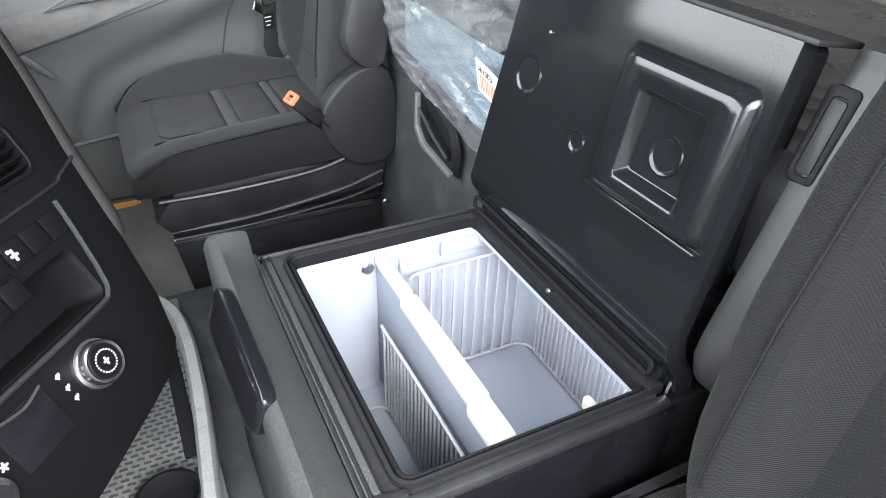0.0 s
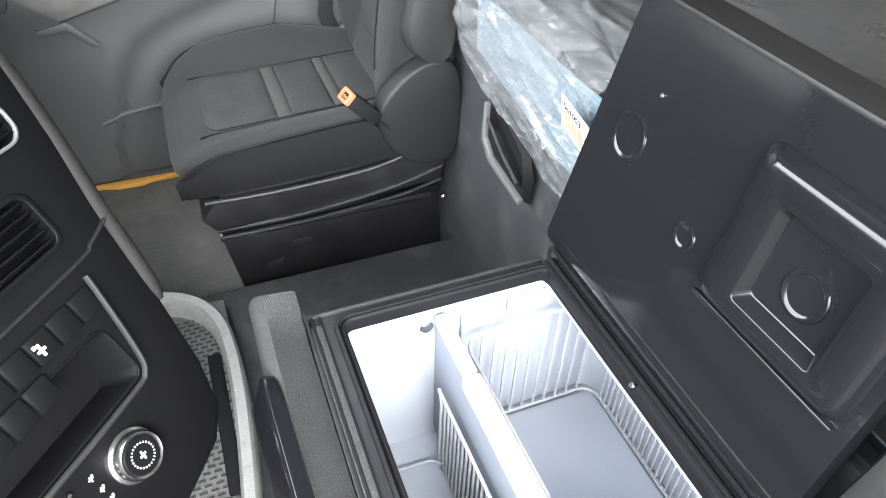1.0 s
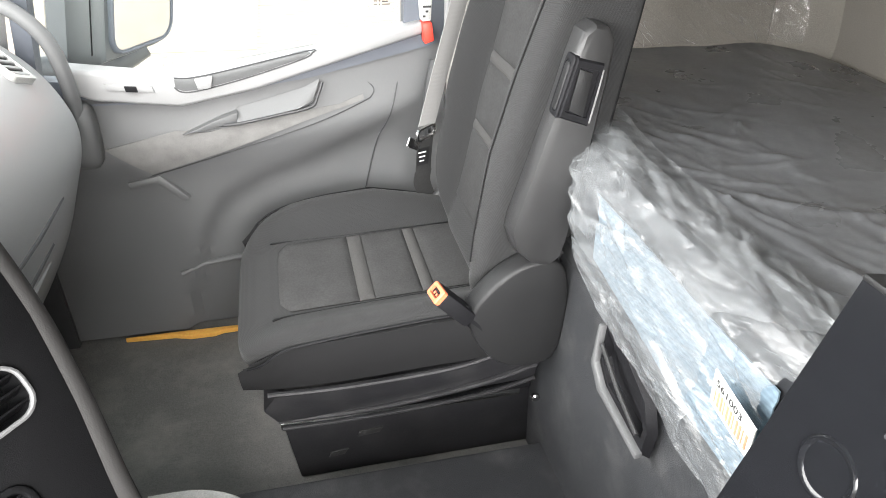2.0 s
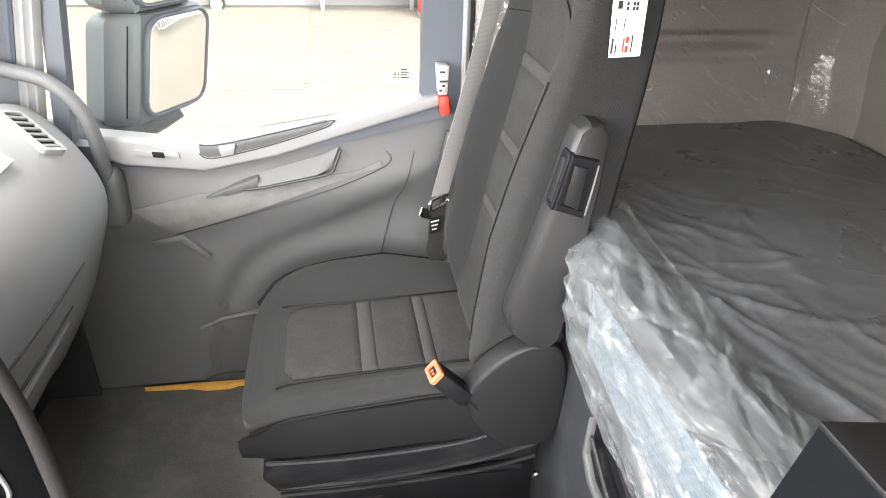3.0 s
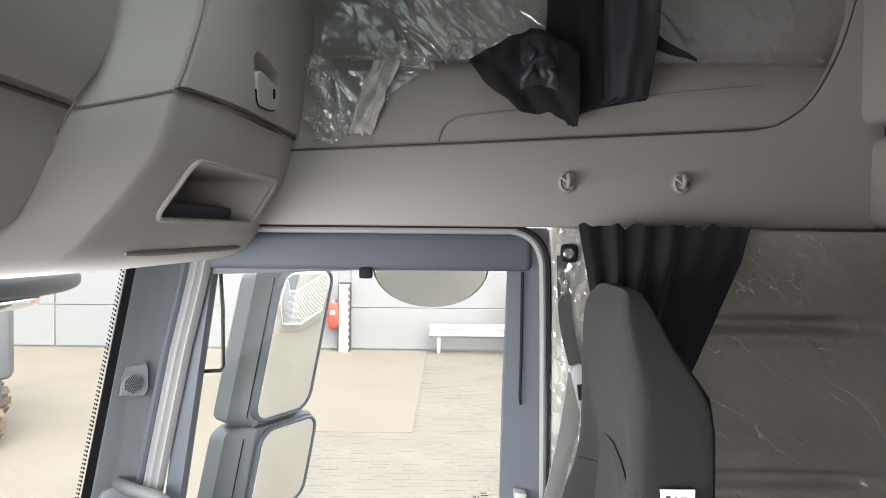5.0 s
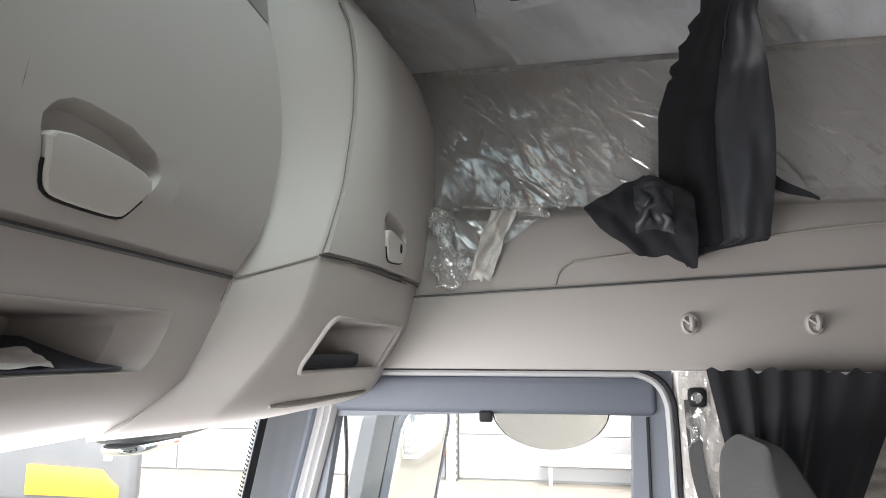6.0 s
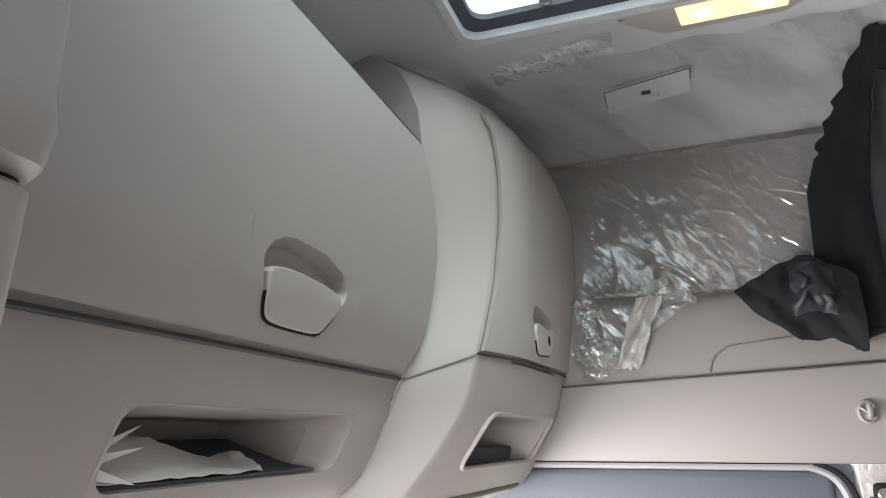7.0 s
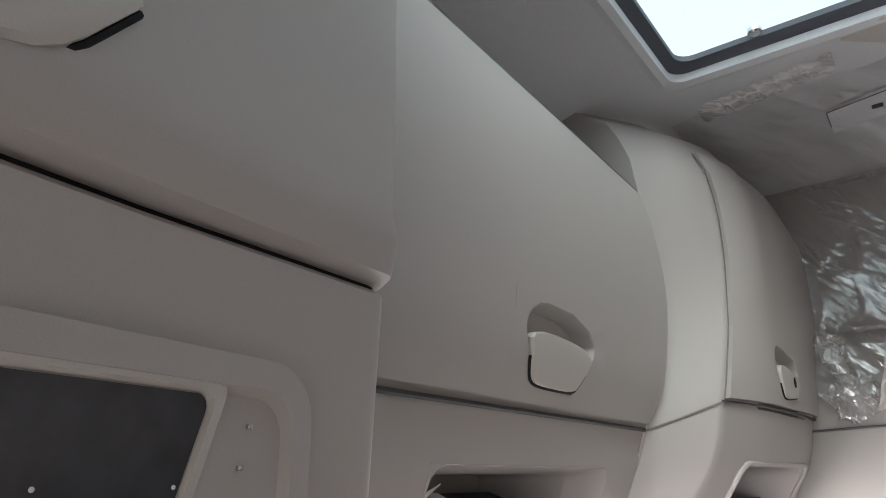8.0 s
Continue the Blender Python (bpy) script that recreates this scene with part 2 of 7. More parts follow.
# coarser seat cloth, darkened for the shade over the driver's seat
CLOTHSHADED = weave("shaded_coarse_seat_cloth", (0.0110, 0.0111, 0.0114), 1900.0, 0.5, 0.35)
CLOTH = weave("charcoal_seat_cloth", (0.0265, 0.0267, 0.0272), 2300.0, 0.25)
CLOTHSIDE = surface("black_seat_side_cloth", (0.0122, 0.0123, 0.0130), 0.92, grain=900, bump=0.25, patch=9, vary=0.18, spec=0.2)
SUEDE = surface("grey_suede", (0.043, 0.0427, 0.0428), 0.95, grain=260, bump=0.35, patch=22, vary=0.32, spec=0.15)
STRIPE = surface("pale_grey_cloth_stripe", (0.060, 0.0585, 0.0575), 0.9, grain=700, bump=0.3, patch=20, vary=0.12, spec=0.2)
ARM = surface("dark_brown_grey_soft_plastic", (0.028, 0.028, 0.0287), 0.45, grain=900, bump=0.2, patch=8, vary=0.1)
EDGESOFT = surface("dark_soft_edge", (0.018, 0.0175, 0.0172), 0.7, grain=900, bump=0.25, patch=8, vary=0.12, spec=0.2)
EDGEPAD = surface("grey_brown_soft_edge", (0.036, 0.035, 0.0345), 0.55, grain=900, bump=0.2, patch=8, vary=0.1)
BELT = weave("grey_belt_webbing", (0.27, 0.265, 0.26), 1800, 0.2, 0.1)
ORANGE = surface("orange_buckle_plastic", (0.80, 0.19, 0.09), 0.4, grain=200, bump=0.03, vary=0.06)
RED = surface("red_plastic", (0.75, 0.06, 0.04), 0.4, grain=200, bump=0.03, vary=0.06)
CHROME = surface("satin_metal", (0.60, 0.60, 0.60), 0.25, 1.0, grain=300, bump=0.03, vary=0.06)
CURTAIN = weave("black_curtain_cloth", (0.0125, 0.0130, 0.0150), 4300, 0.2, 0.2)
SATIN = surface("black_satin_lining", (0.020, 0.021, 0.026), 0.5, grain=500, bump=0.1, patch=12, vary=0.3)
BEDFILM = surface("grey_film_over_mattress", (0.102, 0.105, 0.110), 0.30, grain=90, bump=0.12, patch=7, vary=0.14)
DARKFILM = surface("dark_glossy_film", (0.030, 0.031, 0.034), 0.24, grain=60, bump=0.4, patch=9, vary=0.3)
MATTRESS = weave("pale_blue_ticking", (0.20, 0.275, 0.335), 700, 0.4)
BAG = film("milky_bag_film", (0.345, 0.36, 0.37), (0.12, 0.42), 20.0, 0.25, 0.05, 26.0, (2.2, 0.10, 2.6), (0.32, 0, 0), 0.22, 0.018, 0.3, 0.3)
FOIL = film("clear_wrap_film", (0.66, 0.63, 0.61), (0.0, 0.09), 15.0, 0.06, 0.26, 60.0, (2.6, 1, 0.40), (0, 0.7, 0), 0.35, 0.014, 0.3, 0.07, 0.35)
ROOFFOIL = film("roof_clear_film", (0.70, 0.69, 0.67), (0.0, 0.06), 9.0, 0.08, 0.32, 20.0, (2.4, 0.6, 1), (0, 0, 0.5), 0.10, 0.012, 0.3, 0.7, 0.1)
FOILTIGHT = film("tight_clear_film", (0.70, 0.68, 0.65), (0.0, 0.10), 13.0, 0.08, 0.08, 58.0, (2.4, 1, 0.4), (0, 0.9, 0), 0.5, 0.014, 0.3, 0.10, 0.3)
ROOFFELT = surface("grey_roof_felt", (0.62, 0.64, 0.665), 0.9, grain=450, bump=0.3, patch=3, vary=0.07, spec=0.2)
CARWHITE = surface("white_vehicle_paint", (0.75, 0.75, 0.74), 0.25, grain=30, bump=0.0, patch=2, vary=0.03, coat=0.5)
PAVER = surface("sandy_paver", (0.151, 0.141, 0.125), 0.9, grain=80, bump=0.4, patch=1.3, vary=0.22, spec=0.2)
# crumpled film whose bright glints are put in as dense white haze
EDGEFILM = film("bunched_glint_film", (0.95, 0.95, 0.95), (0.15, 0.95), 12.0, 0.25, 0.25, 30.0, (2.0, 0.7, 1), (0, 0, 0.8), 0.7, 0.03, 0.3, 0.35, 0.1)
CRUMPLE = film("crumpled_clear_film", (0.75, 0.74, 0.72), (0.05, 0.35), 30.0, 0.08, 0.22, 70.0, (1, 1, 0.5), (0, 0.5, 0), 0.5, 0.03, 0.3, 0.6)
# door plastic made paler, for window light on the upward face of the pull
PULLGREY = surface("lit_door_plastic", (0.135, 0.137, 0.139), 0.5, grain=1000, bump=0.2, patch=4, vary=0.08)
DOORSUEDE = surface("grey_door_suede", (0.175, 0.172, 0.168), 0.95, grain=420, bump=0.35, patch=28, vary=0.35, spec=0.15, speck=0.15)
YELLOW = surface("yellow_machine_paint", (0.75, 0.40, 0.03), 0.4, grain=60, bump=0.05, patch=3, vary=0.12)
MACHINE = surface("grey_machine_paint", (0.10, 0.105, 0.115), 0.5, grain=60, bump=0.1, patch=3, vary=0.12)
TRACKSTEEL = surface("muddy_track_steel", (0.16, 0.125, 0.09), 0.7, 0.2, grain=80, bump=0.4, patch=6, vary=0.35)
PAPER = surface("white_paper", (0.80, 0.79, 0.76), 0.75, grain=200, bump=0.08, patch=9, vary=0.03)
SCRAP = surface("torn_milky_film", (0.43, 0.415, 0.385), 0.45, grain=120, bump=0.2, patch=25, vary=0.25)
INK = surface("dark_print", (0.03, 0.03, 0.03), 0.7, grain=200, bump=0.0, vary=0.1)
INKRED = surface("red_print", (0.55, 0.06, 0.04), 0.7, grain=200, bump=0.0, vary=0.1)
INKBROWN = surface("brown_print", (0.45, 0.24, 0.14), 0.7, grain=200, bump=0.0, vary=0.1)
ICON = surface("white_print", (0.75, 0.75, 0.75), 0.6, grain=200, bump=0.0, vary=0.05)
SCREEN = surface("dark_smoked_panel", (0.042, 0.045, 0.052), 0.15, grain=60, bump=0.02, patch=10, vary=0.3, rough_vary=0.08)
AMBER = surface("amber_leak_strip", (0.85, 0.45, 0.10), 0.4, grain=150, bump=0.1, patch=12, vary=0.2)
GLASS = tinted("window_glass", (0.95, 0.97, 0.96), 0.004)
ROOFGLASS = tinted("tinted_roof_glass", (0.40, 0.45, 0.455), 0.02)
MIRROR = surface("mirror_silver", (0.82, 0.82, 0.81), 0.015, 1.0, grain=10, bump=0.0, vary=0.01, rough_vary=0.0)
HOUSING = surface("grey_mirror_housing", (0.105, 0.112, 0.118), 0.42, grain=800, bump=0.15, patch=6, vary=0.06)
LAMPLENS = glow("warm_lamp_lens", (1.0, 0.70, 0.42), 0.060)
BULB = glow("lamp_bulb", (1.0, 0.80, 0.58), 0.5)
COOL = glow("white_led_strip", (0.86, 0.93, 1.0), 10.0)
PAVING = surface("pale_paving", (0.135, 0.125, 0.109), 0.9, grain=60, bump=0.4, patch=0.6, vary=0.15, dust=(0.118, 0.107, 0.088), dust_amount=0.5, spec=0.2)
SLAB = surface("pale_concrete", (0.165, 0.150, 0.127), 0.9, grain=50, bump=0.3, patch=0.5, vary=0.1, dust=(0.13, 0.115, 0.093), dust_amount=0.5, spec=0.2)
FACADE = surface("light_grey_cladding", (0.205, 0.210, 0.216), 0.5, grain=40, bump=0.02, patch=0.4, vary=0.05, speck=0.06)
BRICKWHITE = surface("white_brick", (0.60, 0.57, 0.52), 0.85, grain=60, bump=0.3, patch=4, vary=0.15)
STEEL = surface("galvanised_steel", (0.55, 0.56, 0.57), 0.4, 0.7, grain=60, bump=0.08, patch=4, vary=0.12)


# ---- mesh helpers ----
def part(name, bm, mat, parent=None, label="", sharp=38.0):
    bmesh.ops.recalc_face_normals(bm, faces=bm.faces[:])
    me = bpy.data.meshes.new(name)
    bm.to_mesh(me)
    bm.free()
    for m in mat if isinstance(mat, (list, tuple)) else (mat,):
        me.materials.append(m)
    me.shade_smooth()
    me.set_sharp_from_angle(angle=radians(sharp))
    ob = new(name, me)
    if parent:
        ob.parent = parent
        if parent.type == "EMPTY":
            ob.matrix_parent_inverse = Matrix.Translation(-parent.location)
    if label:
        tagged(ob, label)
    return ob


def thing(name, label, category, base=(0, 0, 0), group="", kind=""):
    ob = new(name)
    ob.location = base
    ob.empty_display_size = 0.05
    return tagged(ob, label, category, group, kind)


def structure(name, bm, mat, label, category):
    return tagged(part(name, bm, mat), label, category, kind="structure")


def bevelled(bm, bev, seg=2):
    if bev:
        es = [e for e in bm.edges if len(e.link_faces) == 2 and e.calc_face_angle(0) > 0.35]
        bmesh.ops.bevel(bm, geom=es, offset=bev, segments=seg, affect="EDGES", profile=0.5, clamp_overlap=True)
    return bm


def box(x0, x1, y0, y1, z0, z1, bev=0.004, seg=2):
    bm = bmesh.new()
    bmesh.ops.create_cube(bm, size=1.0, matrix=Matrix.LocRotScale(((x0 + x1) / 2, (y0 + y1) / 2, (z0 + z1) / 2), None, (abs(x1 - x0), abs(y1 - y0), abs(z1 - z0))))
    return bevelled(bm, bev, seg)


def prism(pts, axis, a0, a1, bev=0.004, seg=2):
    """A polygon drawn in the plane across the axis ('x': y, z; 'y': x, z; 'z': x, y), drawn out from a0 to a1."""
    def put(p, a):
        return {"x": (a, p[0], p[1]), "y": (p[0], a, p[1]), "z": (p[0], p[1], a)}[axis]
    bm = bmesh.new()
    lo, hi = [bm.verts.new(put(p, a0)) for p in pts], [bm.verts.new(put(p, a1)) for p in pts]
    bm.faces.new(lo), bm.faces.new(hi)
    for i in range(len(pts)):
        bm.faces.new((lo[i], lo[i - 1], hi[i - 1], hi[i]))
    bmesh.ops.recalc_face_normals(bm, faces=bm.faces[:])
    return bevelled(bm, bev, seg)


def loft(loops, cap0=True, cap1=True, ring=True, closed=False):
    """A skin over loops of equally many points."""
    bm = bmesh.new()
    rows = [[bm.verts.new(p) for p in loop] for loop in loops]
    n = len(rows[0])
    pairs = list(zip(rows, rows[1:])) + ([(rows[-1], rows[0])] if closed else [])
    for a, b in pairs:
        for i in range(n if ring else n - 1):
            j = (i + 1) % n
            bm.faces.new((a[i], a[j], b[j], b[i]))
    if ring and not closed:
        if cap0:
            bm.faces.new(rows[0][::-1])
        if cap1:
            bm.faces.new(rows[-1])
    return bm


def rrect(cx, cy, hx, hy, r, n=5):
    """A rectangle with round corners, as a list of points."""
    r = min(r, hx, hy)
    out = []
    for k, (sx, sy) in enumerate(((1, 1), (-1, 1), (-1, -1), (1, -1))):
        for i in range(n + 1):
            a = math.pi / 2 * (k + i / n)
            out.append((cx + sx * (hx - r) + r * math.cos(a), cy + sy * (hy - r) + r * math.sin(a)))
    return out


def tube(points, r, seg=8, closed=False, squash=1.0):
    """A round bar along points; r may be one number or one for each point."""
    P = [Vector(p) for p in points]
    n = len(P)
    rs = r if isinstance(r, (list, tuple)) else [r] * n
    loops, side = [], None
    for i in range(n):
        d = (P[(i + 1) % n] - P[i - 1]) if closed else (P[min(i + 1, n - 1)] - P[max(i - 1, 0)])
        d.normalize()
        if side is None:
            side = d.orthogonal().normalized()
        side = (side - d * side.dot(d)).normalized()
        up = d.cross(side)
        loops.append([P[i] + rs[i] * (side * math.cos(2 * math.pi * k / seg) + up * squash * math.sin(2 * math.pi * k / seg)) for k in range(seg)])
    return loft(loops, True, True, True, closed)


def smooth_line(points, steps=6):
    """Points along a smooth curve through the given ones."""
    P = [Vector(p) for p in points]
    out = []
    for i in range(len(P) - 1):
        a, b, c, d = P[max(i - 1, 0)], P[i], P[i + 1], P[min(i + 2, len(P) - 1)]
        for k in range(steps):
            t = k / steps
            out.append(0.5 * (2 * b + (c - a) * t + (2 * a - 5 * b + 4 * c - d) * t * t + (3 * b - a - 3 * c + d) * t ** 3))
    return out + [P[-1]]


CABIN = Vector((-0.25, -0.2, 1.2))


def sheet(us, vs, fn, thick=0.0, skip=None):
    """A surface fn(u, v) over the lines us and vs; its thickness lies behind it, away from the middle of the cab."""
    bm = bmesh.new()
    g = [[bm.verts.new(fn(u, v)) for v in vs] for u in us]
    for i in range(len(us) - 1):
        for j in range(len(vs) - 1):
            if skip and skip((us[i] + us[i + 1]) / 2, (vs[j] + vs[j + 1]) / 2):
                continue
            bm.faces.new((g[i][j], g[i + 1][j], g[i + 1][j + 1], g[i][j + 1]))
    loose = [v for v in bm.verts if not v.link_faces]
    bmesh.ops.delete(bm, geom=loose, context="VERTS")
    bm.normal_update()
    if thick:
        away = sum((f.normal.dot(f.calc_center_median() - CABIN) for f in bm.faces))
        k = thick if away > 0 else -thick
        front, rim = bm.faces[:], [e for e in bm.edges if len(e.link_faces) == 1]
        twin = {v: bm.verts.new(v.co + v.normal * k) for v in bm.verts[:]}
        for f in front:
            bm.faces.new([twin[v] for v in reversed(f.verts)])
        for e in rim:
            p, q = e.verts
            bm.faces.new((p, q, twin[q], twin[p]))
    return bm


def steps(a, b, n):
    return [a + (b - a) * i / n for i in range(n + 1)]


def soft(centre, half, power=4.0, n=14, fn=None):
    """A cushion: a rounded block of the given half sizes; fn moves its points."""
    bm = bmesh.new()
    bmesh.ops.create_cube(bm, size=2.0)
    bmesh.ops.subdivide_edges(bm, edges=bm.edges[:], cuts=n, use_grid_fill=True)
    for v in bm.verts:
        p = v.co
        s = sum(abs(c) ** power for c in p) ** (1 / power)
        m = max(abs(c) for c in p)
        q = p * (m / s) if s else p
        q = Vector((q[i] * half[i] + centre[i] for i in range(3)))
        v.co = fn(q) if fn else q
    return bm


def spun(bm, m):
    bm.transform(m)
    return bm


def merged(*bms):
    out = bmesh.new()
    for b in bms:
        me = bpy.data.meshes.new("tmp")
        b.to_mesh(me)
        b.free()
        out.from_mesh(me)
        bpy.data.meshes.remove(me)
    return out


def disc(radius, depth, n=28, bev=0.0):
    """A round plate standing on z = 0."""
    loop = [(math.cos(2 * math.pi * i / n), math.sin(2 * math.pi * i / n)) for i in range(n)]
    rings = [(radius, 0), (radius, depth - bev), (radius - bev, depth)] if bev else [(radius, 0), (radius, depth)]
    return loft([[(r * c, r * s, z) for c, s in loop] for r, z in rings])


def mix(a, b, t):
    return a + (b - a) * t


def lerp(z, zs, vs):
    return float(np.interp(z, zs, vs))


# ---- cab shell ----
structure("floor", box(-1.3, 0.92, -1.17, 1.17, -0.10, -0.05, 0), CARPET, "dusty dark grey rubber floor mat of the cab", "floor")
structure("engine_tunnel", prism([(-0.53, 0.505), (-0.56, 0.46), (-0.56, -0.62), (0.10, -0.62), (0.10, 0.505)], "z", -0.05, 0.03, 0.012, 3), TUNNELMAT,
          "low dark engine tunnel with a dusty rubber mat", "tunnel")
structure("wall_front", prism([(-1.10, -0.1), (-1.06, -0.1), (-1.03, 0.5), (-1.03, 0.72), (-1.10, 0.72)], "y", -1.17, 1.17, 0.0), DARK, "dark bulkhead under the dashboard", "wall")
structure("wall_rear", box(0.86, 0.92, -1.17, 1.17, -0.05, 2.25, 0.0), PADDING, "grey brown padded rear wall of the cab behind plastic", "wall")


def side_pad(u, z):
    """Padded side wall by the bunk: broad soft ribs and two long hollows."""
    y = 0.985 - 0.012 * math.cos((z - 0.70) * 2 * math.pi / 0.335)
    for zc in (0.872, 1.202):
        y += (0.024 / (1 + math.exp((abs(z - zc) - 0.013) / 0.003)) - 0.008 * math.exp(-((z - zc + 0.030) / 0.012) ** 2)) * min(1.0, max(0.0, (0.74 - u) / 0.14)) ** 1.5
    y += 0.004 * noise.noise(Vector((u * 9, 0, z * 9)))
    x = u
    if u > 0.70:
        y -= (u - 0.70) ** 2 * 3.0
    return (x, y, z)


structure("wall_side", sheet(steps(0.09, 0.87, 52), steps(0.45, 1.398, 194), side_pad, 0.02), PADDING, "grey brown padded side wall beside the bunk", "wall")
structure("trim_corner_seam", tube([(0.69 + 0.05 * k, 0.972, mix(1.40, 0.69, k)) for k in steps(0, 1, 8)], 0.0025, 6), PADDING, "seam where side and rear padding meet", "trim")
structure("wall_pillar_passenger", box(0.012, 0.11, 1.075, 1.16, -0.05, 1.40, 0.006), BEIGE_LIGHT, "pale beige pillar behind the passenger door", "pillar")
structure("wall_driver", merged(box(-1.08, 0.92, -1.22, -1.17, -0.10, -0.04, 0), box(0.03, 0.92, -1.22, -1.17, -0.04, 0.58, 0), box(-1.08, -0.97, -1.22, -1.17, -0.04, 0.58, 0), box(-1.08, 0.92, -1.22, -1.17, 1.42, 2.25, 0),
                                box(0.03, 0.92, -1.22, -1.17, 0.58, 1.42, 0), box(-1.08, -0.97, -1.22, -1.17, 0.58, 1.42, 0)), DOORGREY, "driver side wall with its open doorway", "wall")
structure("wall_front_corner", box(-1.08, -0.93, 1.10, 1.17, -0.10, 0.64, 0.0), DARK, "dark lining in front of the passenger door", "wall")
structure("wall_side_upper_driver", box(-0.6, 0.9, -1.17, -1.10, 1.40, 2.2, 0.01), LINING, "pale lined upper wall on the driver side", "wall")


def roof_at(x, y):
    z = 2.19 + 0.02 * (x + 0.3) - 0.05 * max(0.0, (y - 0.85) / 0.3) ** 2 - 0.05 * max(0.0, (-y - 0.85) / 0.3) ** 2
    if x < -0.70:
        z -= 0.55 * (-0.70 - x) ** 1.5
    return (x, y, z)


HATCH = (-0.62, -0.12, -0.42, 0.555)
structure("ceiling", sheet(sorted(steps(-1.1, HATCH[0], 9) + steps(HATCH[0], HATCH[1], 8)[1:] + steps(HATCH[1], 0.92, 14)[1:]),
                           sorted(steps(-1.2, HATCH[2], 10) + steps(HATCH[2], HATCH[3], 12)[1:] + steps(HATCH[3], 1.16, 12)[1:]), roof_at, 0.03,
                           lambda x, y: HATCH[0] < x < HATCH[1] and HATCH[2] < y < HATCH[3]), ROOFFELT, "grey felt roof lining", "ceiling")


def upper_side(x, z):
    """Side lining above the door: a shallow shelf panel below, a felt wall curving into the roof above."""
    y = lerp(z, (1.53, 1.60, 1.70, 1.735, 1.755, 1.77, 1.82, 2.0, 2.15, 2.2), (1.036, 1.038, 1.048, 1.054, 1.066, 1.090, 1.10, 1.12, 1.13, 1.14))
    return (x, y, z)


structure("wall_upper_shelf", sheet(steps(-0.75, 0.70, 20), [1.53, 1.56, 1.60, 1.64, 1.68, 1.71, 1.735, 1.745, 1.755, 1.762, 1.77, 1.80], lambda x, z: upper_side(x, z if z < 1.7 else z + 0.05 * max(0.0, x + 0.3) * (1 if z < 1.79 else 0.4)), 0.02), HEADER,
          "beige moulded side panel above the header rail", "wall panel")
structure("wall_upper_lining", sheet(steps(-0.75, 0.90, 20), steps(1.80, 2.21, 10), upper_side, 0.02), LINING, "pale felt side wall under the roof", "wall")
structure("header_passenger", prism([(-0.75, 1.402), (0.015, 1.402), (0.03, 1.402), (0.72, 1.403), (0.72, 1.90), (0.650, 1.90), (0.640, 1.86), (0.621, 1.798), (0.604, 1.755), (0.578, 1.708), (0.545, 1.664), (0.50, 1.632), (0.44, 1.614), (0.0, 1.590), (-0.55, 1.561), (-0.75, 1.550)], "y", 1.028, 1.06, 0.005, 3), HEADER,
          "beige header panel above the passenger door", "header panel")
structure("trim_header_seam", tube(smooth_line([(-0.56, 1.030, 1.562), (-0.21, 1.030, 1.579), (0.154, 1.030, 1.599), (0.44, 1.030, 1.616), (0.50, 1.030, 1.634), (0.545, 1.030, 1.666), (0.578, 1.030, 1.710), (0.621, 1.030, 1.80), (0.650, 1.030, 1.90)], 5), 0.0022, 6), DARK, "thin dark seam along the header panel", "trim")
structure("trim_groove", tube(smooth_line([(-0.240, 1.0365, 1.585), (-0.230, 1.037, 1.615), (-0.205, 1.040, 1.634), (-0.169, 1.0415, 1.642), (0.107, 1.044, 1.672), (0.287, 1.047, 1.696), (0.46, 1.050, 1.712)], 5), 0.0028, 6), PADDING, "fine moulded groove in the side panel", "trim")

# rear upper trim behind the header
rear = thing("rear_locker", "beige padded rear locker with rounded edges", "locker", (0.8, 0.8, 1.42))
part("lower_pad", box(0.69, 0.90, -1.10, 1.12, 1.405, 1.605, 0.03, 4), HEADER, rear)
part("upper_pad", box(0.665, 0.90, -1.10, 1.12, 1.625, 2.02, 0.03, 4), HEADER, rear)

# windscreen and its surround
ws = thing("window_windscreen", "wide clear windscreen with a dotted black border", "windscreen", (-1.05, 0, 0.72), kind="structure")


def screen_at(y, v, off=0.0):
    return (-1.075 + 0.145 * v + 0.06 * y ** 2 - off, y, 0.70 + 0.72 * v)


pane = part("pane", sheet(steps(-1.06, 1.02, 16), steps(0, 1, 8), screen_at, 0.005), GLASS, ws)
pane.visible_shadow = False
part("border", merged(sheet(steps(0.985, 1.03, 2), steps(0, 1, 12), lambda y, v: screen_at(y, v, -0.008), 0.002),
                      sheet(steps(-1.06, 1.03, 16), steps(0.97, 1.0, 2), lambda y, v: screen_at(y, v, -0.008), 0.002)), BLACK, ws, "black dotted glass border")
part("dot_fringe", merged(*[spun(disc(0.0028 - 0.0008 * c, 0.0012, 8), Matrix.Translation(screen_at(0.978 - 0.008 * c, 0.02 + 0.0125 * k + 0.006 * (c % 2), -0.004)) @ pose(0, 0, 0, 0, 79, 0)) for k in range(78) for c in range(2)]), BLACK, ws, "fringe of small black dots")
# closing wall; its dark colour holds the deep shade above the lockers
structure("wall_above_windscreen", prism([(-0.95, 1.39), (-0.90, 1.39), (-0.93, 2.2), (-1.0, 2.2)], "y", -1.17, 1.17, 0), DARK, "front wall behind the overhead lockers, dark for the shade there", "wall")

# A pillar with its small loudspeaker
pil = thing("a_pillar", "blue grey front pillar trim with a small round loudspeaker", "pillar", (-0.95, 1.1, 0.6), kind="structure")


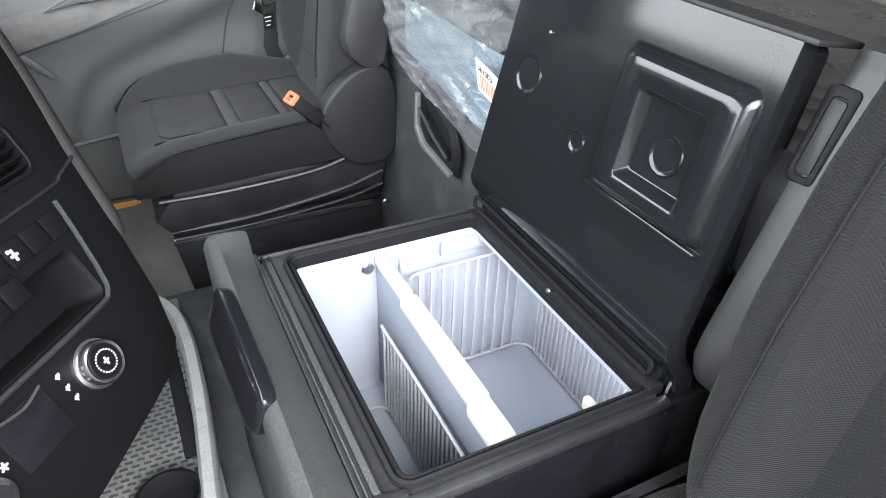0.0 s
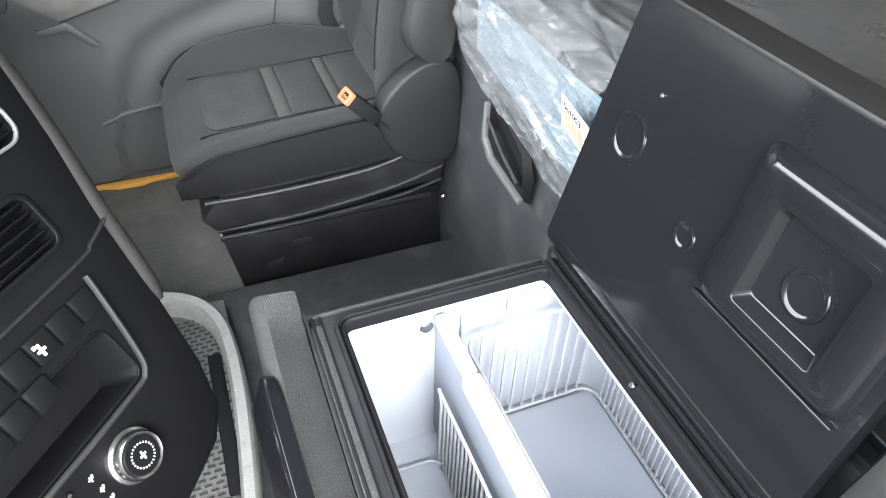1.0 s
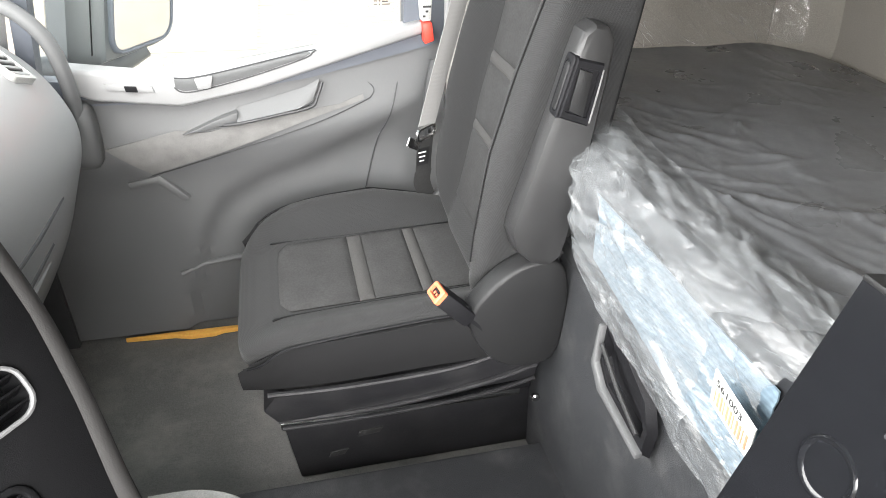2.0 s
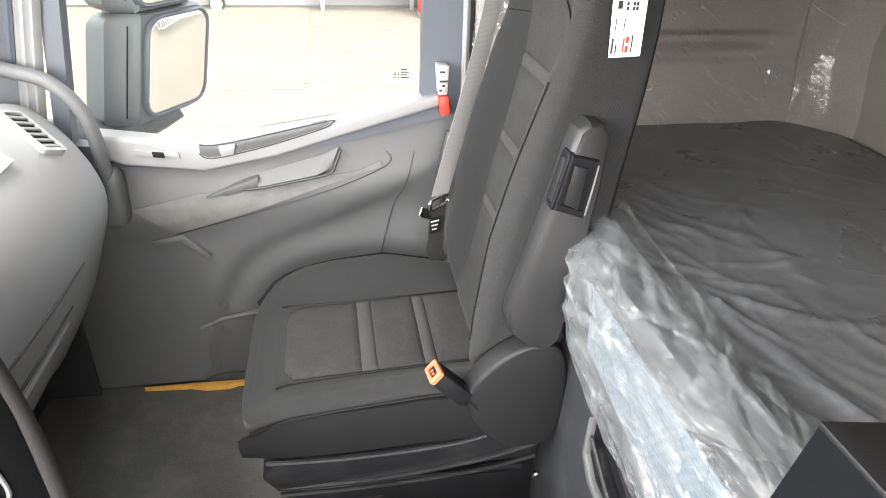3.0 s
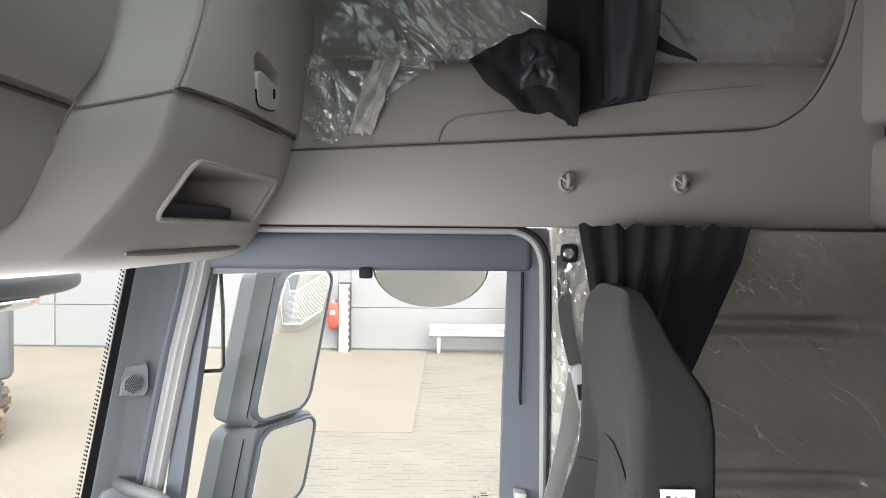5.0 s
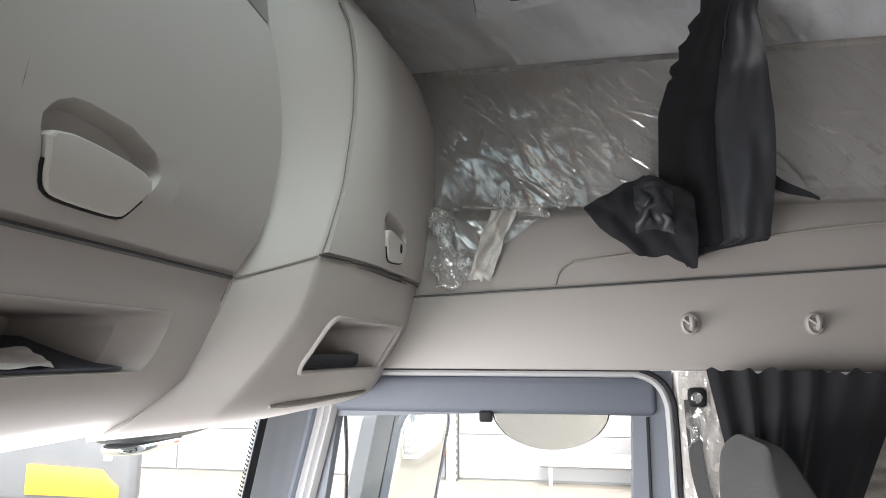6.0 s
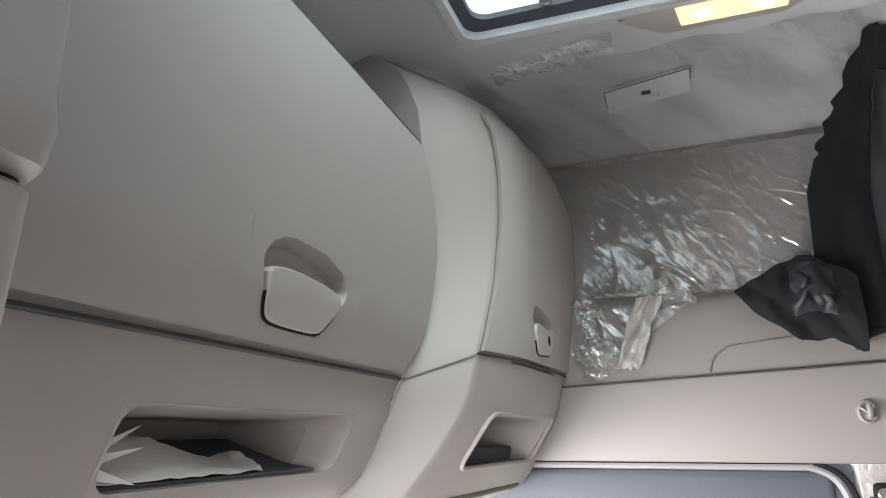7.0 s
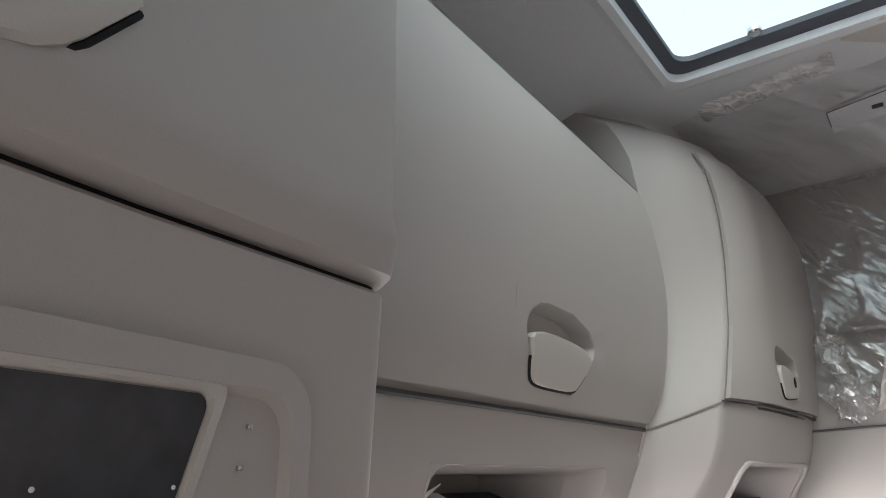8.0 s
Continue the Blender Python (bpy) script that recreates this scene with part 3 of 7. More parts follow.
def pillar_at(s, z):
    t = (z - 0.58) / 0.84
    xs = (mix(-0.925, -0.785, t), mix(-0.945, -0.80, t), mix(-0.975, -0.825, t), mix(-1.0, -0.845, t), mix(-1.02, -0.862, t))
    ys = (1.16, 1.125, 1.095, 1.06, 1.015)
    return (lerp(s, (0, 1, 2, 3, 4), xs), lerp(s, (0, 1, 2, 3, 4), ys), z)


part("pillar_trim", sheet(steps(0, 4, 16), steps(0.56, 1.43, 18), pillar_at, 0.03), PILLAR, pil)
part("lower_cap", spun(soft((0, 0, 0), (0.06, 0.02, 0.055), 6, 6), pose(-0.945, 1.075, 0.76, 0, 8, 55)), PILLAR, pil, "raised blue grey cap")
GRILLE = pose(-0.905, 1.046, 1.049, 90, 0, 46)
pod = part("speaker_pod", loft([[GRILLE @ Vector((a * k + 0.006, b * k + 0.008, d)) for a, b in ((-0.042, 0.046), (0.036, 0.046), (0.042, 0.030), (0.042, -0.040), (0.030, -0.056), (-0.042, -0.044))] for k, d in ((0.95, -0.040), (0.72, -0.006), (0.66, -0.002))]), PILLAR, pil, "raised loudspeaker pod")
part("speaker_grille", spun(disc(0.0215, 0.004, 28, 0.0015), GRILLE), PILLAR, pod, "round perforated grille")
part("grille_holes", merged(*[spun(disc(0.0016, 0.0010, 8), GRILLE @ Matrix.Translation((0.0042 * (i + 0.5 * (k % 2)), 0.0037 * k, 0.0038))) for i in range(-5, 6) for k in range(-5, 6) if (0.0042 * (i + 0.5 * (k % 2))) ** 2 + (0.0037 * k) ** 2 < 0.0192 ** 2]), BLACK, pod, "small dark holes")
part("screw", spun(disc(0.008, 0.004, 16, 0.001), pose(-0.833, 1.075, 1.325, 90, 0, 45)), DARK, pil)
SEALX = lambda z: lerp(z, (0.58, 0.84, 1.11, 1.28, 1.40), (-0.948, -0.900, -0.846, -0.805, -0.782))
part("seal_strip", sheet(steps(0, 1, 10), steps(0.58, 1.40, 20), lambda u, z: (SEALX(z) + 0.050 * u, 1.092 - 0.014 * math.sin(math.pi * u) ** 0.7 + 0.004 * math.cos(u * 19), z), 0.006), SILL, pil, "pale grey folded rubber door seal")
# dark tube put where the groove along the seal lies in shadow
part("seal_shadow", tube([(SEALX(z) - 0.008, 1.093, z) for z in steps(0.58, 1.40, 12)], 0.009, 6), SURROUND, pil, "dark bar for the shadow beside the seal")

# ---- passenger door ----
door = thing("door_1", "charcoal cab door with a light grey sill and a tall window", "door", (-0.45, 1.12, -0.02), kind="structure")


def door_at(x, z):
    """Inner skin of the door: an armrest swell over a hollow lower panel."""
    y = 1.115 - 0.028 * math.exp(-((z - (0.50 + 0.10 * (x + 0.4))) / 0.07) ** 2)
    edge = lerp(x, (-0.66, -0.62, -0.57, -0.52, -0.42, -0.30, -0.19, 0.0), (-0.10, 0.10, 0.26, 0.333, 0.384, 0.426, 0.483, 0.58))
    y += 0.024 / (1 + math.exp((z - edge) / 0.011))
    return (x, y, z)


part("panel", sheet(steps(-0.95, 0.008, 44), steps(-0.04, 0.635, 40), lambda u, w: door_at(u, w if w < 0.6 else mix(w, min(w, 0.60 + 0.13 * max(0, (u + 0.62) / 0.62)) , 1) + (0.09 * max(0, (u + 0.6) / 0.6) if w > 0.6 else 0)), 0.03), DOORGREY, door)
INNER = [(-0.752, 1.288), (-0.42, 1.300), (-0.077, 1.303), (-0.086, 1.0), (-0.089, 0.715), (-0.30, 0.655), (-0.59, 0.615), (-0.845, 0.635), (-0.80, 0.95)]
OUTER = [(-0.768, 1.40), (-0.42, 1.40), (0.008, 1.40), (0.008, 1.0), (0.008, 0.69), (-0.30, 0.62), (-0.59, 0.58), (-0.882, 0.58), (-0.836, 0.95)]
part("window_surround", loft([[(x, 1.150, z) for x, z in OUTER], [(x, 1.102, z) for x, z in OUTER], [(x, 1.108, z) for x, z in INNER], [(x, 1.150, z) for x, z in INNER]], closed=True), SURROUND, door, "slate grey window surround")
part("blind_case", box(-0.775, -0.026, 1.088, 1.125, 1.302, 1.384, 0.016, 4), BLIND, door, "slate blue rolled blind above the window")
part("blind_pull", box(-0.415, -0.385, 1.084, 1.10, 1.283, 1.308, 0.005), BLACK, door)
wp = part("window_pane", loft([[(x, 1.124, z) for x, z in INNER], [(x, 1.128, z) for x, z in INNER]]), GLASS, door)
wp.visible_shadow = False
part("door_seal", tube(smooth_line([(-0.76, 1.080, 1.392), (-0.30, 1.080, 1.393), (-0.11, 1.080, 1.393), (-0.068, 1.080, 1.392), (-0.030, 1.081, 1.374), (-0.010, 1.082, 1.340), (-0.004, 1.083, 1.29), (0.0, 1.085, 1.10), (0.004, 1.086, 0.70)], 6), 0.0075, 8), SILL, door, "pale grey rubber seal round the door")
part("seal_groove", tube(smooth_line([(-0.76, 1.072, 1.403), (-0.11, 1.072, 1.404), (-0.062, 1.072, 1.402), (-0.020, 1.073, 1.381), (0.003, 1.074, 1.344), (0.009, 1.075, 1.29), (0.013, 1.077, 1.10), (0.017, 1.078, 0.70)], 6), 0.006, 8), BLACK, door, "black groove outside the seal")
part("guide_rod", tube([(-0.047, 1.098, 1.30), (-0.047, 1.098, 1.10), (-0.049, 1.096, 1.02), (-0.047, 1.098, 1.0)], 0.0035, 6), BLACK, door)
SILLTOP = [(-0.80, 0.668), (-0.59, 0.640), (-0.30, 0.682), (-0.05, 0.738)]
SILLLOW = [(-0.05, 0.712), (-0.30, 0.640), (-0.42, 0.605), (-0.575, 0.576), (-0.74, 0.596), (-0.80, 0.622)]
part("sill", prism(SILLTOP + SILLLOW, "y", 1.078, 1.135, 0.009, 4), SILL, door, "light grey window sill trim")
part("sill_pocket", prism([(-0.580, 0.638), (-0.52, 0.640), (-0.305, 0.683), (-0.296, 0.680), (-0.315, 0.670), (-0.43, 0.636), (-0.53, 0.613), (-0.565, 0.611), (-0.580, 0.618)], "y", 1.0765, 1.10, 0.001), DOORGREY, door, "dark tapering hollow in the sill")
part("pocket_rim", tube(smooth_line([(-0.580, 1.0775, 0.640), (-0.52, 1.0775, 0.642), (-0.305, 1.0775, 0.685), (-0.293, 1.0775, 0.681), (-0.315, 1.0775, 0.668), (-0.43, 1.0775, 0.634), (-0.53, 1.0775, 0.611), (-0.568, 1.0775, 0.609), (-0.582, 1.0775, 0.620)], 4), 0.0016, 6), DARK, door, "dark edge of the sill hollow")
part("sill_catch", prism([(-0.540, 0.637), (-0.502, 0.642), (-0.508, 0.617), (-0.535, 0.613)], "y", 1.071, 1.09, 0.002), SILL, door)
sw = part("switch_plate", prism([(-0.715, 0.634), (-0.625, 0.625), (-0.622, 0.612), (-0.712, 0.620)], "y", 1.074, 1.09, 0.001), SILL, door)
part("switch", prism([(-0.678, 0.629), (-0.655, 0.627), (-0.653, 0.615), (-0.676, 0.617)], "y", 1.070, 1.08, 0.001), BLACK, sw)
part("suede_inlay", sheet(steps(0, 1, 30), steps(0, 1, 6), lambda u, w: (lambda x, z: (x, door_at(x, z)[1] - 0.005, z))(mix(mix(-0.665, -0.748, w), -0.185, u), mix(lerp(u, (0, 0.1, 0.33, 0.75, 1.0), (0.418, 0.432, 0.464, 0.532, 0.567)), lerp(u, (0, 0.27, 0.38, 0.52, 0.90, 1.0), (0.487, 0.520, 0.512, 0.532, 0.560, 0.580)), w)), 0.005), DOORSUEDE, door, "mottled grey suede inlay")
part("pull_shelf", sheet(steps(0, 1, 16), steps(0, 1, 6), lambda u, w: (mix(-0.466, mix(-0.300, -0.280, w), u), mix(1.074, 1.100, w) + 0.012 * (1 - w) * max(0.0, u - 0.85) / 0.15, mix(mix(0.536, 0.566, u), mix(0.561, 0.609, u), w) + 0.008 * max(0.0, u - 0.8) / 0.2), 0.006), PULLGREY, door, "shelf of the door pull, paler for the window light")
part("pull_lip", tube(smooth_line([(-0.512, 1.088, 0.527), (-0.466, 1.072, 0.534), (-0.38, 1.072, 0.548), (-0.305, 1.073, 0.563), (-0.288, 1.082, 0.585), (-0.276, 1.090, 0.612)], 5), 0.0035, 8), DARK, door, "dark lower lip of the door pull")
part("pull_ramp", prism([(-0.585, 0.512), (-0.50, 0.528), (-0.466, 0.535), (-0.462, 0.558), (-0.50, 0.546), (-0.56, 0.522)], "y", 1.078, 1.11, 0.004), DOORGREY, door, "ramp in front of the door pull")
part("pocket_ledge", tube([(x, door_at(x, z)[1] - 0.004, z) for x, z in ((-0.655, 0.135), (-0.60, 0.147), (-0.518, 0.155), (-0.30, 0.168), (-0.10, 0.172))], 0.008, 8), DOORGREY, door, "rolled edge of the low door pocket")
for nm, pts in (("inlay_seam", [(-0.668, 0.412), (-0.60, 0.430), (-0.45, 0.474), (-0.30, 0.518), (-0.19, 0.560), (-0.165, 0.575), (-0.162, 0.592), (-0.185, 0.612)]), ("rear_seam", [(-0.10, 0.62), (-0.13, 0.508), (-0.151, 0.455), (-0.176, 0.352), (-0.20, 0.25)])):
    part(nm, tube([(p.x, door_at(p.x, p.z)[1] - 0.001, p.z) for p in smooth_line([(x, 0, z) for x, z in pts], 5)], 0.0016, 6), DARK, door)
part("lower_pocket", prism([(-0.725, 0.398), (-0.652, 0.413), (-0.595, 0.348), (-0.612, 0.342), (-0.660, 0.390), (-0.722, 0.380)], "y", 1.098, 1.13, 0.005), DOORGREY, door)
part("lock_plate", prism([(-0.062, 0.808), (-0.034, 0.806), (-0.036, 0.742), (-0.056, 0.740)], "y", 1.068, 1.10, 0.003), TRAY, door, "pale lock plate with small print")
part("lock_print", merged(*[box(-0.055 + 0.006 * (i % 2), -0.049 + 0.006 * (i % 3), 1.0665, 1.07, 0.750 + 0.010 * i, 0.754 + 0.010 * i, 0) for i in range(5)]), INK, door)
part("red_latch", prism([(-0.056, 0.738), (-0.035, 0.740), (-0.029, 0.700), (-0.050, 0.693)], "y", 1.064, 1.10, 0.003), RED, door, "red latch button")
part("latch_bar", tube(smooth_line([(-0.03, 1.06, 0.66), (-0.045, 1.05, 0.60), (-0.048, 1.05, 0.53), (-0.04, 1.06, 0.47)], 5), 0.010, 8), DARK, door, "curved dark pull bar")
part("sticker_code", merged(*[box(-0.154 + 0.0034 * i, -0.1515 + 0.0034 * i, 1.1232, 1.1238, 0.766 + 0.0034 * k, 0.7685 + 0.0034 * k, 0) for i in range(5) for k in range(5) if (i * 2 + k * 3 + i * k) % 3]), INK, door, "small dark printed code on the glass")
part("sticker_print", merged(*[box(-0.134, -0.116 - 0.004 * (i % 2), 1.1232, 1.1238, 0.766 + 0.006 * i, 0.7682 + 0.006 * i, 0) for i in range(4)]), INK, door, "small dark print on the glass")

rail = thing("grab_handle", "curved dark grey tubular grab handle by the door", "grab handle", (-0.77, 1.05, 0.5))
part("bar", tube(smooth_line([(-0.955, 1.07, 0.822), (-0.905, 1.045, 0.815), (-0.835, 1.035, 0.795), (-0.788, 1.035, 0.74), (-0.772, 1.04, 0.66), (-0.775, 1.06, 0.52)], 6), 0.0148, 12), DOORGREY, rail)
part("foot", soft((-0.775, 1.065, 0.53), (0.03, 0.03, 0.07), 4, 5), DOORGREY, rail)

# yellow strip by the sill; daylight leaking past the door is in its colour
strip = thing("sill_strip", "amber sill strip with leaking daylight put in its colour", "trim strip", (-0.7, 1.09, -0.04))
part("strip", prism([(-0.82, 1.099), (-0.70, 1.092), (-0.66, 1.080), (-0.60, 1.080), (-0.58, 1.088), (-0.50, 1.092), (-0.48, 1.10), (-0.70, 1.103), (-0.82, 1.102)], "z", -0.05, -0.036, 0.003), AMBER, strip)

# ---- outside ----
skin = thing("cab_side_panel", "white painted outer skin of the cab side", "body panel", (0.3, 1.2, -0.6))
part("rear_quarter", box(0.03, 1.05, 1.175, 1.20, -0.6, 2.2, 0.01), CARWHITE, skin)
part("door_skin", box(-0.95, 0.02, 1.175, 1.20, -0.6, 0.56, 0.01), CARWHITE, skin)
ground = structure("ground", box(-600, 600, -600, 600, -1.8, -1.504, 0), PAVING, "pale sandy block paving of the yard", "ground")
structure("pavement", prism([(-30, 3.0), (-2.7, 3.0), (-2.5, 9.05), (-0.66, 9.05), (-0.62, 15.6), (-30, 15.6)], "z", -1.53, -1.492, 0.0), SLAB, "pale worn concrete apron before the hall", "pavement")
hall = thing("industrial_hall", "long light grey clad hall across the yard", "building", (0, 16, -1.5))
part("wall", box(-30, 30, 15.6, 24, -1.5, 5.0, 0), FACADE, hall)
part("roof", box(-30.2, 30.2, 15.5, 24.2, 5.0, 5.25, 0.02), STEEL, hall)
for i, z in enumerate((-1.45, -0.45, 0.55, 1.55, 2.55, 3.55)):
    for j, (x0, x1) in enumerate(((-16, -9.6), (-9.58, -2.75), (-2.45, 4.2), (4.22, 11))):
        part("cladding_panel", box(x0, x1 - 0.02, 15.56, 15.61, z, z + 0.985, 0.006, 1), FACADE, hall)
pier = thing("brick_pier", "white painted brick pier at the corner of the hall", "pier", (-2.6, 15.4, -1.5))
part("core", box(-2.70, -2.46, 15.30, 15.55, -1.5, 0.16, 0), DARK, pier)
for r in range(20):
    for c in range(2):
        x0 = -2.705 + c * 0.125 + (0.0 if r % 2 else -0.03)
        part("brick", box(max(x0, -2.705), min(x0 + 0.118, -2.455), 15.285, 15.31, -1.49 + r * 0.081, -1.49 + r * 0.081 + 0.068, 0), BRICKWHITE, pier)
railing = thing("guard_rail", "galvanised crash barrier in front of the hall", "barrier", (1.0, 15.2, -1.5))
part("beam", prism([(15.20, -1.10), (15.14, -1.06), (15.14, -1.0), (15.20, -0.96), (15.20, -0.92), (15.14, -0.88), (15.14, -0.82), (15.20, -0.78), (15.22, -0.78), (15.22, -1.10)], "x", -0.55, 6.0, 0.0), STEEL, railing)
for x in (-0.38, 1.6, 3.6, 5.6):
    part("post", box(x, x + 0.09, 15.22, 15.30, -1.5, -0.80, 0.004), STEEL, railing)
hose = thing("red_cover", "red hanging extinguisher cover beside the brick pier", "cover", (-2.85, 15.3, -1.0))
part("cover", soft((-2.85, 15.35, -0.62), (0.15, 0.09, 0.33), 3, 6), RED, hose)
part("badge", spun(disc(0.06, 0.01, 20), pose(-2.85, 15.26, -0.55, 90, 0, 0)), PAPER, hose)
part("bracket", box(-2.88, -2.82, 15.3, 15.6, -0.32, -0.26, 0.004), STEEL, hose)

mirror_ob = thing("wing_mirror", "grey wing mirror with a tall main glass above a small one", "mirror", (-0.8, 1.3, 0.55))
TURNM = pose(-0.68, 1.43, 0, 0, 0, 58) @ Matrix(((1, 0, 0.21, -0.21), (0, 1, -0.060, 0.060), (0, 0, 1, 0), (0, 0, 0, 1)))
for nm, zc, hz, hw, uc, left, r in (("main_housing", 1.080, 0.194, 0.098, 0.015, -0.125, 0.056), ("lower_housing", 0.737, 0.110, 0.100, 0.060, -0.120, 0.048)):
    def ring(y, d, cut):
        return [(max(x, left + cut) if x < 0 else x, y, z + zc) for x, z in rrect((uc + hw + left) / 2 + d * 0, 0, (uc + hw - left) / 2 + 0.012 - d, hz + 0.020 - d, r, 5)]
    hs = part(nm, spun(loft([ring(-0.022, 0.006, 0.060), ring(-0.010, 0.0, 0.055), ring(0.030, 0.0, 0.0), ring(0.085, 0.004, 0.0), ring(0.120, 0.030, 0.03), ring(0.132, 0.060, 0.06)]), TURNM), HOUSING, mirror_ob)
    part("glass", spun(loft([[(x, y, z + zc) for x, z in rrect(uc, 0, hw - d, hz - d, r - 0.012)] for y, d in ((-0.024, 0.0), (-0.030, 0.0), (-0.031, 0.004))]), TURNM), MIRROR, hs, "clear silvered glass")
    part("glass_rim", spun(loft([[(x, y, z + zc) for x, z in rrect(uc, 0, hw + d, hz + d, r - 0.012 + d)] for y, d in ((-0.014, 0.010), (-0.030, 0.009), (-0.034, 0.006), (-0.033, 0.001), (-0.026, 0.001))]), TURNM), SURROUND, hs, "dark rim round the glass")
    part("housing_seam", spun(tube([(left + 0.030, -0.0105, zc - hz * 0.95), (left + 0.030, -0.0105, zc + hz * 0.95)], 0.0018, 6), TURNM), BLACK, hs)
part("neck", spun(soft((0.03, 0.045, 0.862), (0.115, 0.045, 0.050), 5, 6), TURNM), HOUSING, mirror_ob)
part("arm", tube(smooth_line([(-0.70, 1.45, 0.62), (-0.78, 1.40, 0.585), (-0.88, 1.28, 0.60), (-0.95, 1.20, 0.63)], 5), 0.04, 10), HOUSING, mirror_ob)
kerb = thing("kerb_mirror", "wide oval kerb mirror above the passenger window", "mirror", (-0.26, 1.26, 1.3))
ell = [(math.cos(2 * math.pi * i / 32), math.sin(2 * math.pi * i / 32)) for i in range(32)]
KM = pose(-0.258, 1.262, 1.292, 43, 0, 0)
part("kerb_housing", spun(loft([[(0.146 * k * c, y, 0.143 * k * s) for c, s in ell] for y, k in ((0.045, 0.6), (0.030, 0.95), (0.006, 1.0), (0.0, 0.98))]), KM), BLACK, kerb)
part("kerb_glass", spun(loft([[(0.141 * k * c, y, 0.138 * k * s) for c, s in ell] for y, k in ((0.0, 1.0), (-0.005, 0.97), (-0.008, 0.7), (-0.009, 0.1))]), KM), MIRROR, kerb, "curved mirror glass")
part("kerb_arm", tube([(-0.262, 1.29, 1.34), (-0.262, 1.26, 1.44), (-0.262, 1.165, 1.47)], 0.02), BLACK, kerb)
rod = thing("sensor_rod", "thin bent black rod outside the quarter of the window", "rod", (-0.78, 1.15, 1.1))
part("wire", tube([(-0.748, 1.15, 1.30), (-0.742, 1.152, 1.20), (-0.741, 1.153, 1.07), (-0.748, 1.153, 1.058), (-0.80, 1.153, 1.055)], 0.005, 6), BLACK, rod)
part("clip", box(-0.825, -0.795, 1.14, 1.165, 1.02, 1.065, 0.005), BLACK, rod)

fence = thing("yard_gate", "white barred sliding gate at the end of the yard", "gate", (14.0, 3.5, -1.5))
part("gate_frame", merged(box(13.97, 14.03, 0.4, 10.0, 0.52, 0.62, 0), box(13.97, 14.03, 0.4, 10.0, -1.20, -1.10, 0), box(13.97, 14.03, 0.4, 0.5, -1.5, 0.62, 0), box(13.97, 14.03, 9.9, 10.0, -1.5, 0.62, 0)), CARWHITE, fence)
for i in range(59):
    part("bar", box(13.985, 14.015, 0.6 + 0.157 * i, 0.65 + 0.157 * i, -1.1, 0.52, 0), CARWHITE, fence)
hedge = thing("parked_trailer", "dark parked trailer behind the yard gate", "trailer", (17.0, 4.0, -1.5))
part("trailer_body", box(16.0, 22.0, 2.2, 5.0, -0.9, 1.7, 0.05), PILLAR, hedge)
for x in (17.0, 18.4, 20.5):
    part("wheel", spun(disc(0.45, 0.3, 24, 0.04), pose(x, 2.35, -1.05, 90, 0, 0)), BLACK, hedge)

dig = thing("excavator", "small tracked excavator with a grey counterweight and a yellow panel", "excavator", (-6.6, 8.8, -1.5))


def track_loop(grow):
    """Outline of a crawler track, seen from its side."""
    out = []
    for cx, a0 in ((-6.25, -90), (-8.1, 90)):
        for k in range(9):
            a = radians(a0 + 180 * k / 8)
            out.append((cx + (0.29 + grow) * math.cos(a), -1.168 + (0.29 + grow) * math.sin(a)))
    return out


for y0, y1 in ((7.9, 8.2), (9.15, 9.45)):
    back = -0.75 if y0 > 9 else 0.0
    tr = part("track", loft([[(x + back, y, z) for x, z in track_loop(0.0)] for y in (y0, y1)]), TRACKSTEEL, dig, "muddy steel crawler track")
    L = smooth_line([(x + back, 0, z) for x, z in track_loop(0.02) + track_loop(0.02)[:1]], 3)
    run = [0.0]
    for a, b in zip(L, L[1:]):
        run.append(run[-1] + (b - a).length)
    for k in range(38):
        d = run[-1] * k / 38
        i = max(j for j in range(len(run) - 1) if run[j] <= d)
        p = L[i].lerp(L[i + 1], (d - run[i]) / max(1e-6, run[i + 1] - run[i]))
        q = (L[i + 1] - L[i]).normalized()
        part("track_link", spun(box(-0.055, 0.055, y0 - 0.01, y1 + 0.01, -0.012, 0.016, 0), Matrix.Translation(p) @ Matrix(((q.x, 0, -q.z, 0), (0, 1, 0, 0), (q.z, 0, q.x, 0), (0, 0, 0, 1)))), TRACKSTEEL, tr)
    for cx in (-6.25, -8.1):
        part("sprocket", spun(disc(0.20, 0.06, 24, 0.02), pose(cx + back, y0 + 0.01, -1.168, 90, 0, 0)), MACHINE, dig)
part("undercarriage", box(-7.7, -6.6, 8.2, 9.15, -1.2, -0.75, 0.03), MACHINE, dig)
part("turntable", spun(disc(0.45, 0.2, 32), pose(-6.9, 8.8, -0.78, 0, 0, 0)), MACHINE, dig)
cw = part("counterweight", prism([(-8.2, 8.05), (-6.15, 8.0), (-5.92, 8.06), (-5.86, 8.2), (-5.98, 8.45), (-6.75, 9.5), (-8.2, 9.5)], "z", -0.59, 0.62, 0.05, 3), MACHINE, dig, "rounded dark grey counterweight")
part("yellow_panel", prism([(-7.4, -0.50), (-6.02, -0.50), (-6.02, -0.36), (-6.25, -0.14), (-7.4, -0.10)], "y", 7.985, 8.06, 0.01), YELLOW, cw, "bright yellow panel")
part("lettering_bars", merged(*[box(-6.25 + 0.07 * i, -6.20 + 0.07 * i, 7.992, 8.03, -0.02, 0.13, 0) for i in range(2)]), ICON, cw, "plain white lettering bars")
part("engine_hood", box(-8.0, -6.9, 8.2, 9.4, 0.62, 0.85, 0.06, 3), YELLOW, dig, "yellow engine hood")
